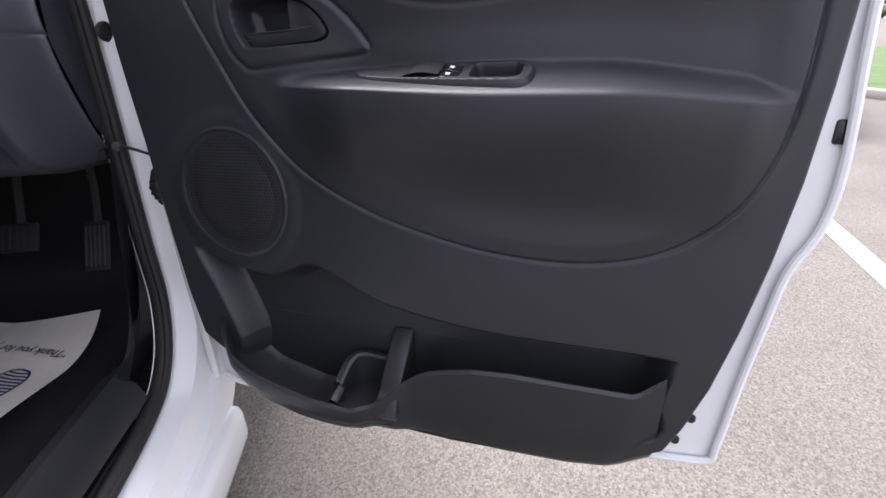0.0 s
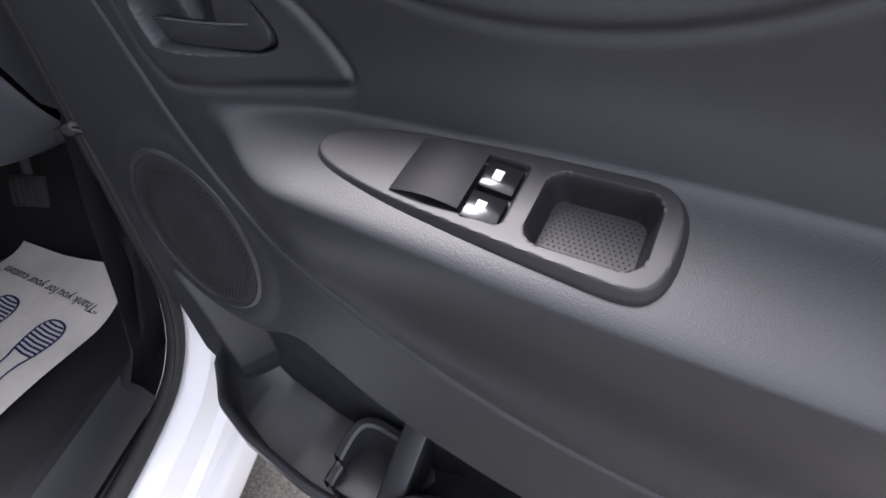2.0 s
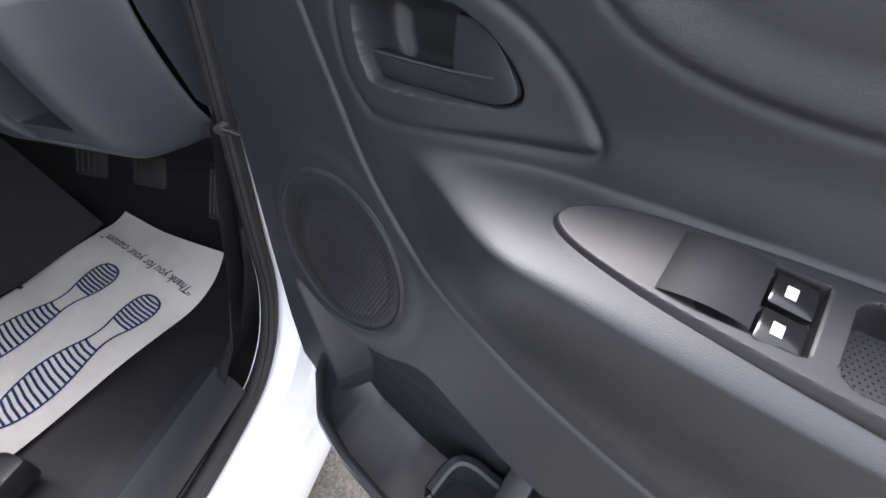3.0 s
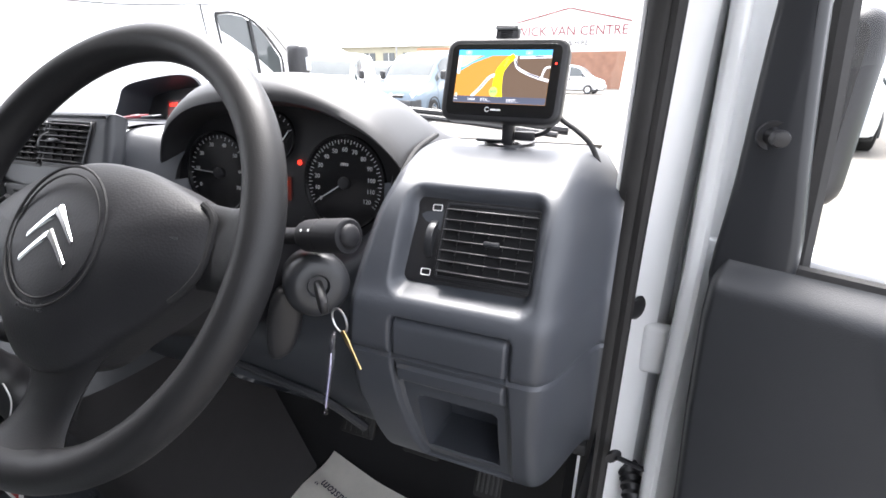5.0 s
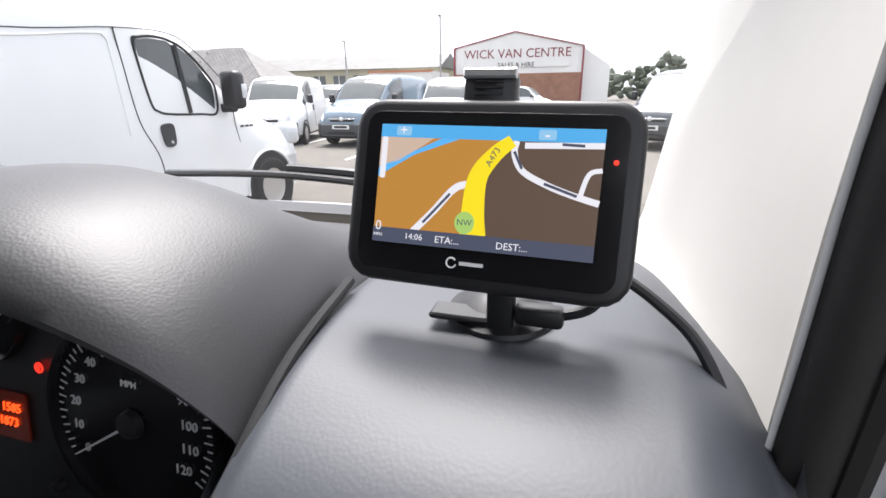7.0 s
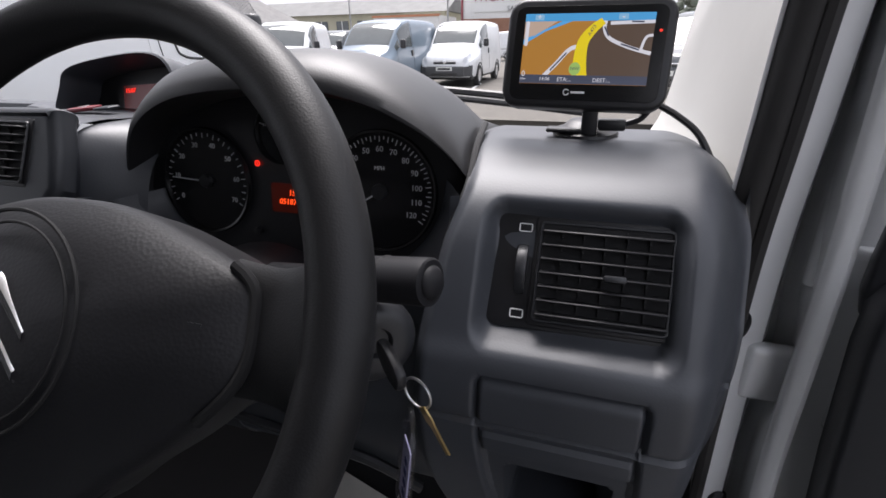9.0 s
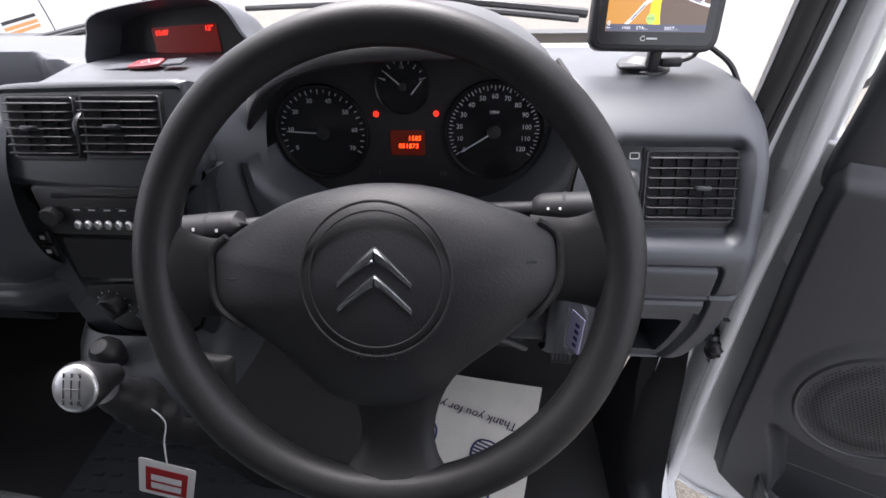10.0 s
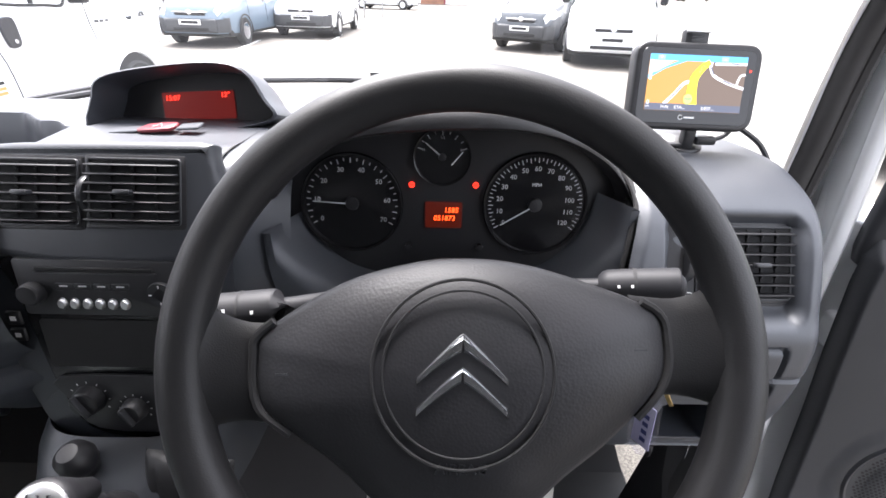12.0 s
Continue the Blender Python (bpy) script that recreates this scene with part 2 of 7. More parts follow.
PILLAR = material("grey_beige_trim", (0.66, 0.645, 0.61), 0.62, grain=("noise", 900), bump=0.15, mottle=0.06)
CHROME = material("chrome", (0.86, 0.87, 0.89), 0.14, 1.0, mottle=0.05, mottle_scale=30)
SILVER = material("satin_silver", (0.62, 0.62, 0.63), 0.36, 1.0, mottle=0.08, mottle_scale=40)
BRASS = material("brass_key", (0.62, 0.45, 0.2), 0.3, 1.0, mottle=0.15, mottle_scale=80)
PAPER = material("paper_floor_mat", (0.72, 0.69, 0.63), 0.8, grain=("noise", 120), bump=0.15, mottle=0.10, mottle_scale=9)
INK = material("blue_ink", (0.010, 0.018, 0.10), 0.7, mottle=0.15, mottle_scale=60)
FABRIC = material("grey_seat_fabric", (0.040, 0.045, 0.048), 0.9, grain=("noise", 1600), bump=0.5, mottle=0.12, mottle_scale=9)
WEAVE = material("striped_seat_fabric", (0.15, 0.17, 0.17), 0.9, grain=("leather", 420), bump=0.9, mottle=0.2, mottle_scale=200)
MARK = material("white_marking", (0.75, 0.75, 0.75), 0.5, mottle=0.05)
RED_LIT = material("red_display_light", (0.5, 0.03, 0.01), 0.4, emit=(1.0, 0.03, 0.015), power=0.5)
ORANGE_LIT = material("orange_display_light", (0.5, 0.05, 0.01), 0.4, emit=(1.0, 0.07, 0.01), power=0.6)
DIAL_MARK = material("dial_print", (0.46, 0.46, 0.47), 0.5, mottle=0.05)
GLASS = glass("window_glass")
CLEAR = glass("clear_plastic", (0.93, 0.93, 0.97))
ASPHALT = material("weathered_asphalt", (0.120, 0.110, 0.095), 0.9, grain=("noise", 140), bump=0.9, mottle=0.16, mottle_scale=1.2, speckle=(210, 0.5))
LINE = material("road_paint", (0.72, 0.72, 0.70), 0.75, grain=("noise", 140), bump=0.4, mottle=0.12, mottle_scale=8)

# ---- ground ----
bm = bmesh.new()
for x0, y0, x1, y1 in ((-400, -400, 400, 600),):
    bm.faces.new([bm.verts.new(p) for p in ((x0, y0, 0), (x1, y0, 0), (x1, y1, 0), (x0, y1, 0))])
whole("ground", bm, ASPHALT, "weathered grey asphalt of a van sales yard", "ground", kind="structure", smooth=False)

# ---- cab shell round the camera ----
seal_pts = smooth_path([(0.40, -0.55, 1.78), (0.43, -0.15, 1.80), (0.452, 0.13, 1.70), (0.46, 0.262, 1.52), (0.462, 0.312, 1.36), (0.461, 0.318, 1.22), (0.460, 0.320, 1.10), (0.460, 0.308, 0.95), (0.460, 0.290, 0.80), (0.460, 0.272, 0.65), (0.462, 0.252, 0.52), (0.464, 0.19, 0.42), (0.465, 0.08, 0.375), (0.465, -0.2, 0.36), (0.465, -0.8, 0.36)], 6)
whole("door_seal", tube(seal_pts, 0.016, 12, squash=0.85), SEAL, "black rubber seal round the door opening", "door seal", kind="structure")
bm = tube([p + Vector((0.012, -0.009, 0)) for p in seal_pts], 0.008, 8)
whole("seal_lip", bm, SEAL, "soft lip of the black door seal", "door seal", kind="structure")


def aperture():
    """The white body opening outside the seal: pillar, sill and their steps."""
    rows = []
    for p, k in zip(seal_pts, range(len(seal_pts))):
        a = seal_pts[max(k - 1, 0)]
        b = seal_pts[min(k + 1, len(seal_pts) - 1)]
        t = (b - a).normalized()
        out = t.cross(Vector((1, 0, 0))).normalized()  # in the side plane, away from the opening
        if out.dot(Vector((0, -0.2, 1.0)) - Vector((0, p.y, p.z))) > 0:
            out = -out
        rows.append([p + out * d + Vector((x, 0, 0)) for d, x in ((0.0, -0.02), (0.012, 0.012), (0.016, 0.030), (0.026, 0.052), (0.050, 0.064), (0.062, 0.068), (0.070, 0.085), (0.10, 0.092), (0.13, 0.094), (0.15, 0.060), (0.155, 0.0))])
    return sheet(rows)


whole("wall_body_opening", aperture(), WHITE, "white painted body pillar and sill round the door opening", "van body", kind="structure")
# front wing and sill below, which close the body outside
bm = rbox((0.09, 0.85, 0.62), (0.515, 0.93, 0.72), 0.03, 3)
whole("wall_front_wing", bm, WHITE, "white painted front wing", "van body", kind="structure")
bm = rbox((0.10, 2.2, 0.10), (0.53, -0.88, 0.235), 0.025, 3)
whole("wall_sill", bm, WHITE, "white painted door sill", "van body", kind="structure")
for y, z, r in ((0.339, 1.018, 0.0165),):
    whole("body_plug", lathe([(0, 0.008), (0.008, 0.008), (r * 0.8, 0.006), (r, 0.001), (r, -0.004)], 28, frame3(Vector((0.487, y - 0.009, z - 0.002)), Vector((0, 0, 1)), Vector((0.75, 0.66, 0)), Vector((-0.3, -0.95, 0.05)).normalized())), BLACK, "round black rubber bump stop on the white pillar", "bump stop")
strap = thing("door_check_strap", (0.485, 0.262, 0.835), "black steel door check strap between pillar and door", "door check")
part("strap_boss", lathe([(0, 0.008), (0.008, 0.007), (0.010, 0)], 16, frame3(Vector((0.484, 0.262, 0.836)), Vector((0, 0, 1)), Vector((0.9, 0.4, 0)), Vector((-0.4, -0.9, 0)))), BLACK, strap)
part("strap_arm", tube([(0.486, 0.258, 0.838), (0.509, 0.268, 0.824), (0.532, 0.279, 0.809)], 0.0045, 8, squash=0.6), BLACK, strap)
gaiter = thing("cable_gaiter", (0.545, 0.36, 0.74), "black ribbed cable gaiter between pillar and door", "cable gaiter")
part("ribbed_hose", tube(smooth_path([(0.500, 0.335, 0.775), (0.512, 0.305, 0.770), (0.520, 0.270, 0.752), (0.527, 0.277, 0.729)], 8), [0.0125 + 0.003 * (i % 2) for i in range(25)], 14), BLACK, gaiter)

# unseen body behind the doors, added to close the cab and block light
for x, nm in ((0.50, "wall_side_right"), (-1.34, "wall_side_left")):
    whole(nm, rbox((0.06, 2.9, 1.55), (x, -2.06, 1.07), 0.03, 3), WHITE, "white painted side panel of the van", "van body", kind="structure")
whole("wall_roof", rbox((1.86, 2.7, 0.05), (-0.42, -2.2, 1.88), 0.02, 3), WHITE, "white painted van roof", "van body", kind="structure")
whole("wall_rear", rbox((1.78, 0.05, 1.5), (-0.42, -3.5, 1.08), 0.02, 2), WHITE, "white painted rear doors of the van", "van body", kind="structure")
whole("trim_left_window", rbox((0.05, 0.10, 0.75), (-1.33, -0.66, 1.47), 0.02, 2), WHITE, "white painted door frame post", "van body", kind="structure")
# pillar trim in pale plastic
rows = []
for z, y0, x0 in ((1.16, 0.50, 0.40), (1.20, 0.50, 0.415), (1.30, 0.47, 0.425), (1.40, 0.42, 0.43), (1.55, 0.30, 0.425), (1.72, 0.12, 0.41), (1.80, 0.0, 0.40)):
    ye = float(np.interp(z, [1.10, 1.22, 1.36, 1.52, 1.70, 1.80], [0.320, 0.318, 0.312, 0.262, 0.13, -0.15])) + 0.010
    ya = y0 + 0.06
    rows.append([(x0 + 0.020, y0 + 0.20, z + 0.01), (x0 + 0.004, y0 + 0.165, z), (x0 - 0.002, y0 + 0.13, z), (x0 + 0.004, ya, z), (x0 + 0.012, ya * 0.62 + ye * 0.38, z), (x0 + 0.018, ya * 0.28 + ye * 0.72, z), (0.446, ye + 0.004, z), (0.460, ye, z)])
fine = []
for j in range(8):
    fine.append(smooth_path([r[j] for r in rows], 6))
whole("pillar_trim", sheet([[fine[j][i] for j in range(8)] for i in range(len(fine[0]))]), PILLAR, "pale grey-beige plastic windscreen pillar trim", "pillar trim", kind="structure")
whole("pillar_trim_left", sheet([[(-0.84 - (fine[j][i].x), fine[j][i].y, fine[j][i].z) for j in range(8)] for i in range(len(fine[0]))], ), PILLAR, "pale grey-beige plastic windscreen pillar trim", "pillar trim", kind="structure")

# floor, bulkhead, roof, far side
whole("floor", rbox((1.75, 1.6, 0.03), (-0.42, -0.05, 0.362), 0.004, 1), FLOOR_MAT, "black rubber cab floor", "floor", kind="structure")
# The footwell's shade is put into the toe board's near-black colour.
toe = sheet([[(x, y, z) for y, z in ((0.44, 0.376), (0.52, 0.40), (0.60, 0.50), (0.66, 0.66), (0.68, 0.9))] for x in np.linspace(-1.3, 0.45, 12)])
whole("wall_toe_board", toe, DEEP, "carpeted toe board with footwell shade in its colour", "wall", kind="structure")
# bulkhead is out of view, added and darkened to cut bounced light
whole("wall_bulkhead", rbox((1.8, 0.03, 1.5), (-0.42, -0.86, 1.1), 0.004, 1), material("grey_bulkhead", (0.05, 0.05, 0.05), 0.7, grain=("noise", 200), bump=0.2, mottle=0.1), "grey cab bulkhead", "wall", kind="structure")
whole("ceiling", rbox((1.75, 1.05, 0.03), (-0.42, -0.36, 1.86), 0.01, 2), PILLAR, "pale cab roof lining", "ceiling", kind="structure")
whole("wall_left_door", rbox((0.06, 1.7, 0.75), (-1.33, -0.1, 0.73), 0.02, 2), TRIM, "closed dark passenger door lining", "wall", kind="structure")
sill_line = [(0.30, 0.377), (0.375, 0.380), (0.385, 0.40), (0.40, 0.455), (0.425, 0.462), (0.452, 0.435), (0.462, 0.40)]
bm = sheet([[(x, y, z) for x, z in sill_line] for y in np.linspace(-0.8, 0.12, 10)])
whole("trim_sill", bm, TRIM_FINE, "dark plastic sill trim beside the floor", "trim", kind="structure")
kick = []
for y, x0, z0, z1 in ((0.12, 0.405, 0.455, 0.455), (0.16, 0.41, 0.45, 0.50), (0.20, 0.41, 0.44, 0.60), (0.24, 0.41, 0.43, 0.72), (0.29, 0.41, 0.42, 0.84), (0.36, 0.405, 0.40, 0.90)):
    kick.append([(x0 - 0.02, y, 0.378)] + [(x0 + 0.05 * s, y - 0.02 * s, z0 + (z1 - z0) * s) for s in np.linspace(0, 1, 6)])
whole("trim_kick_panel", sheet(kick), TRIM_FINE, "dark plastic kick panel ahead of the sill", "trim", kind="structure")
whole("trim_pillar_foot", sheet([[(0.425, y + 0.03, z) for y, z in ((0.34, 0.90), (0.30, 0.75), (0.26, 0.60), (0.2, 0.5))], [(0.455, y - 0.03, z) for y, z in ((0.34, 0.90), (0.30, 0.75), (0.26, 0.60), (0.2, 0.5))]]), TRIM_FINE, "dark plastic lower pillar trim", "trim", kind="structure")

# windscreen with its black edge, wipers, scuttle
screen = [[(x, y, z) for x in np.linspace(-1.28, 0.44, 12)] for y, z in ((0.76, 1.15), (0.62, 1.265), (0.46, 1.385), (0.24, 1.55), (0.06, 1.72), (0.0, 1.80))]
pane = whole("window_1", sheet(screen), GLASS, "clear raked windscreen", "window", kind="structure")
pane.visible_shadow = False
whole("trim_scuttle", sheet([[(x, y, z) for x in np.linspace(-1.3, 0.5, 8)] for y, z in ((0.70, 1.165), (0.80, 1.12), (0.95, 1.10), (1.05, 1.09))]), BLACK, "black plastic scuttle below the windscreen", "trim", kind="structure")
whole("wall_bonnet", sheet([[(x, y, z - 0.05 * abs(x + 0.42) ** 2) for x in np.linspace(-1.3, 0.5, 14)] for y, z in ((1.02, 1.06), (1.2, 1.04), (1.5, 0.98), (1.75, 0.86), (1.85, 0.6))]), WHITE, "white bonnet of the van", "van body", kind="structure")
for pts in (((0.30, 0.80, 1.168), (0.06, 0.80, 1.190), (-0.18, 0.80, 1.202), (-0.42, 0.80, 1.196)), ((-0.58, 0.79, 1.185), (-0.75, 0.785, 1.165), (-1.02, 0.79, 1.115))):
    wiper = thing("wiper", pts[1], "black windscreen wiper resting on the glass", "wiper", "wipers")
    pp = smooth_path(pts, 6)
    part("wiper_blade", tube(pp, 0.010, 8, squash=0.7), BLACK, wiper)
    part("wiper_arm", tube([p + Vector((0.02, 0.016, 0.008)) for p in pp[:13]], 0.010, 8), BLACK, wiper)

# ---- the open driver's door ----
DU, DV, DN = Vector((0.9245, -0.3813, 0)), Vector((0.0355, 0.086, 0.9957)), Vector((-0.3796, -0.9205, 0.0931))
DOOR = frame3(Vector((0.55, 0.203, 0.8)) - 0.8 * DV, DU, DV, DN)  # x along the door, y up, z into the cab
van_door = thing("van_door", (0.55, 0.203, 0.35), "open white van door with a dark moulded inner panel", "vehicle door")


def lerp_curve(pairs):
    xs, ys = zip(*sorted(pairs))
    return lambda v: np.interp(v, xs, ys)


left_edge = lerp_curve([(0.34, 0.10), (0.42, 0.055), (0.48, 0.030), (0.58, 0.012), (0.70, 0.0), (0.85, -0.012), (0.95, -0.022), (1.06, -0.03), (1.12, -0.03)])
right_edge = lerp_curve([(0.34, 0.77), (0.36, 0.80), (0.38, 0.825), (0.42, 0.848), (0.46, 0.866), (0.53, 0.889), (0.62, 0.909), (0.72, 0.926), (0.82, 0.938), (0.92, 0.944), (1.0, 0.946), (1.12, 0.944)])
INSERT = curve2([(0.118, 1.10), (0.132, 1.045), (0.172, 0.965), (0.215, 0.89), (0.285, 0.815), (0.385, 0.757), (0.51, 0.717), (0.62, 0.700), (0.72, 0.702), (0.80, 0.726), (0.86, 0.776), (0.893, 0.840), (0.906, 0.91), (0.908, 1.0), (0.905, 1.09), (0.80, 1.112), (0.5, 1.118), (0.16, 1.112)], 6)
RECESS = curve2([(0.058, 0.672), (0.085, 0.60), (0.118, 0.50), (0.13, 0.40), (0.45, 0.38), (0.80, 0.42), (0.822, 0.50), (0.832, 0.555), (0.81, 0.570), (0.605, 0.574), (0.50, 0.585), (0.40, 0.606), (0.32, 0.645), (0.275, 0.660), (0.20, 0.635), (0.12, 0.650)], 5)
HANDLE = curve2([(0.200, 1.044), (0.216, 1.060), (0.268, 1.066), (0.318, 1.058), (0.354, 1.043), (0.381, 1.021), (0.403, 0.994), (0.413, 0.978), (0.402, 0.970), (0.343, 0.964), (0.248, 0.955), (0.228, 0.961), (0.208, 0.983), (0.199, 1.015)], 5)
CUP = curve2([(0.222, 1.036), (0.246, 1.045), (0.299, 1.046), (0.322, 1.040), (0.343, 1.026), (0.357, 1.008), (0.359, 0.996), (0.350, 0.989), (0.327, 0.985), (0.246, 0.981), (0.231, 0.990), (0.222, 1.010)], 5)


def panel_height(u, v):
    """How far the moulded panel stands proud of its plane."""
    n = np.zeros_like(u)
    sd = polygon_distance(u, v, INSERT)
    n += 0.004 * smoothstep(-0.002, 0.030, sd) - 0.002
    n += 0.0005 * np.exp(-((sd + 0.008) / 0.005) ** 2) * smoothstep(0.62, 0.75, v)
    n -= 0.0032 * np.exp(-(sd / 0.0026) ** 2)
    # the arm rest: a ledge that runs out towards both ends
    reach = smoothstep(0.25, 0.40, u) * (1 - 0.5 * smoothstep(0.70, 0.86, u) - 0.5 * smoothstep(0.845, 0.908, u))
    top = 0.947 + 0.012 * np.sin(np.clip((u - 0.27) / 0.62, 0, 1) * np.pi) - 0.012 * smoothstep(0.70, 0.86, u) - 0.018 * smoothstep(0.84, 0.905, u)
    front = 0.928 - 0.013 * smoothstep(0.3, 0.6, u) - 0.012 * smoothstep(0.72, 0.89, u)
    ledge = smoothstep(0, 1, (top - v) / (top - front))
    below = 1 - smoothstep(0.0, 0.165, front - v)
    body = 0.070 * reach
    above = 0.022 * reach * (1 - smoothstep(0.03, 0.13, v - top))
    n += np.where(v > top, -above, np.where(v > front, -above + (body - 0.012 * reach + above) * ledge, (body - 0.012 * reach) * below))
    # soft pad below the window with a creased lower edge
    pad = polygon_distance(u, v, ellipse(0.53, 1.085, 0.150, 0.060, 160))
    n += -0.008 * smoothstep(0.0, 0.030, pad) - 0.002 * np.exp(-((pad + 0.002) / 0.004) ** 2)
    # speaker drum
    rs = np.hypot((u - 0.158) / 0.97, (v - 0.770) / 1.07)
    n += 0.003 * (1 - smoothstep(0.106, 0.130, rs)) * (1 - smoothstep(-0.03, 0.0, sd))
    # hollow above the pocket
    rec = polygon_distance(u, v, RECESS)
    n += -0.052 * smoothstep(-0.004, 0.030, rec) * smoothstep(0.085, 0.125, rs)
    # handle surround and its scooped cup
    hs = polygon_distance(u + 0.012, v, HANDLE)
    n += 0.0015 * smoothstep(-0.003, 0.010, hs) - 0.0028 * np.exp(-((hs + 0.001) / 0.0038) ** 2)
    cs = polygon_distance(u + 0.012, v, CUP)
    n += -0.036 * smoothstep(-0.001, 0.007, cs) * (0.60 + 0.40 * smoothstep(0.36, 0.27, u)) - 0.010 * smoothstep(0.0, 0.02, cs)
    # upper roll towards the glass, and the deeper pad under it
    n += -0.030 * smoothstep(1.085, 1.125, v) ** 2
    return n


ledge_m = frame3(DOOR @ Vector((0.517, 0.9405, 0.016)), DU, (DV * -0.33 + DN * 0.94).normalized(), DU.cross((DV * -0.33 + DN * 0.94).normalized()))
if ledge_m.col[2].z < 0:
    ledge_m = frame3(ledge_m.translation, DU, -ledge_m.col[1].xyz, DU.cross(-ledge_m.col[1].xyz))


def door_panel():
    s, t = np.meshgrid(np.linspace(0, 1, 620), np.linspace(0, 1, 520), indexing="ij")
    bottom = np.interp(s[:, 0], [0, 0.06, 0.3, 0.45, 0.6, 0.75, 0.85, 0.93, 1.0], [0.50, 0.45, 0.37, 0.352, 0.346, 0.348, 0.353, 0.364, 0.41])[:, None]
    v = bottom + (1.122 - bottom) * t
    u = left_edge(v) + (right_edge(v) - left_edge(v)) * s
    n = panel_height(u, v)
    edge = np.minimum(np.minimum(s, 1 - s) * 0.95, t * 0.7)
    n += -0.030 * (1 - smoothstep(0, 0.016, edge)) ** 2
    # opening under the small tray of the switch plate
    to_plate = np.array(ledge_m.inverted() @ DOOR)
    p = np.stack([u, v, n, np.ones_like(u)], -1) @ to_plate.T
    under = smoothstep(0.0, 0.003, polygon_distance(p[..., 0], p[..., 1], rounded(0.030, -0.028, 0.098, 0.031, 0.010))) * (np.abs(p[..., 2]) < 0.012)
    v = v - 0.028 * under
    bm = sheet(np.stack([u, v, n], -1).tolist())
    return bm


part("inner_panel", door_panel(), TRIM, van_door, "dark grained plastic door panel", m=DOOR, tidy=False)

# painted shell behind the panel
shell_line = curve2([(-0.055, 1.13), (-0.058, 0.9), (-0.045, 0.7), (-0.03, 0.55), (-0.01, 0.40), (0.03, 0.34), (0.3, 0.325), (0.6, 0.325), (0.86, 0.345), (0.925, 0.352), (0.934, 0.38), (0.945, 0.50), (0.957, 0.60), (0.968, 0.68), (0.990, 0.735), (0.998, 0.79), (0.996, 0.86), (0.986, 0.98), (0.980, 1.13)], 3, False)
part("door_shell", prism(shell_line, 0.085, 0.007, 3, DOOR @ Matrix.Translation((0, 0, -0.158))), WHITE, van_door, "white painted steel door shell")
lip = [(x, y, -0.066) for x, y in shell_line if x > 0.5 or y < 0.36]
part("door_flange", tube([DOOR @ Vector((x * 0.992, y + 0.006, z)) for x, y, z in lip], 0.006, 8), WHITE, van_door)
for uv in ((0.885, 0.43), (0.868, 0.385)):
    part("rubber_plug", lathe([(0, 0.006), (0.006, 0.005), (0.008, 0)], 12, DOOR @ Matrix.Translation((*uv, -0.071))), BLACK, van_door, "black rubber plug")
latch = part("latch", rbox((0.022, 0.030, 0.03), (0.984, 0.868, -0.084), 0.004, 2, DOOR), GLOSS, van_door, "dark steel door latch")
part("latch_claw", rbox((0.010, 0.016, 0.030), (0.992, 0.866, -0.086), 0.003, 2, DOOR), SILVER, latch)

# speaker
grille_at = DOOR @ Matrix.Translation((0.158, 0.770, -0.0165)) @ Matrix.Diagonal((1.0, 1.07, 1.0, 1))
speaker = part("speaker_grille", lathe([(0, 0.020), (0.05, 0.0195), (0.088, 0.0165), (0.092, 0.013)], 48, grille_at), TRIM, van_door, "round perforated black speaker grille")
part("speaker_ring", lathe([(0.0915, 0.013), (0.0925, 0.0185), (0.0955, 0.0200), (0.099, 0.018), (0.101, 0.012)], 64, grille_at), TRIM_FINE, speaker)


def grille_dots():
    bm = bmesh.new()
    step = 0.0054
    for i in range(-22, 23):
        for j in range(-24, 25):
            x, y = (i + 0.5 * (j % 2)) * step, j * step * 0.866
            if x * x + y * y < 0.0865 ** 2:
                r2 = (x * x + y * y) / 0.092 ** 2
                z = 0.0205 - 0.0035 * r2
                vs = [bm.verts.new((x + 0.0019 * math.cos(q), y + 0.0019 * math.sin(q), z)) for q in (0.5, 1.55, 2.6, 3.64, 4.69, 5.74)]
                bm.faces.new(vs)
    return bm


# Flat near-black dots stand for the shade inside the perforations.
part("grille_holes", grille_dots(), DEEP, speaker, smooth=False, m=grille_at, tidy=False)["kind"] = "stuff"

# inside handle
handle_lever = part("door_handle", prism(curve2([(0.226, 1.000), (0.26, 1.0005), (0.300, 1.002), (0.3035, 1.010), (0.304, 1.036), (0.310, 1.0385), (0.324, 1.036), (0.341, 1.024), (0.354, 1.007), (0.356, 0.997), (0.348, 0.991), (0.326, 0.987), (0.250, 0.983), (0.236, 0.989)], 4), 0.012, 0.0018, 2, DOOR @ Matrix.Translation((-0.012, 0, -0.020))), TRIM_FINE, van_door, "dark plastic door release lever")
part("lever_edge", tube(smooth_path([DOOR @ Vector(p) for p in ((0.216, 1.0005, -0.0085), (0.248, 1.001, -0.0080), (0.290, 1.0025, -0.0078), (0.326, 1.0055, -0.0082))], 5), 0.0011, 6), DASH_LOW, handle_lever)

# window switch plate on the arm rest
PLATE = curve2([(-0.121, 0.002), (-0.109, 0.019), (-0.075, 0.030), (0.0, 0.036), (0.06, 0.037), (0.088, 0.0365), (0.1015, 0.029), (0.1075, 0.013), (0.1075, -0.013), (0.102, -0.029), (0.090, -0.035), (0.06, -0.034), (0.0, -0.030), (-0.06, -0.024), (-0.105, -0.013)], 4)


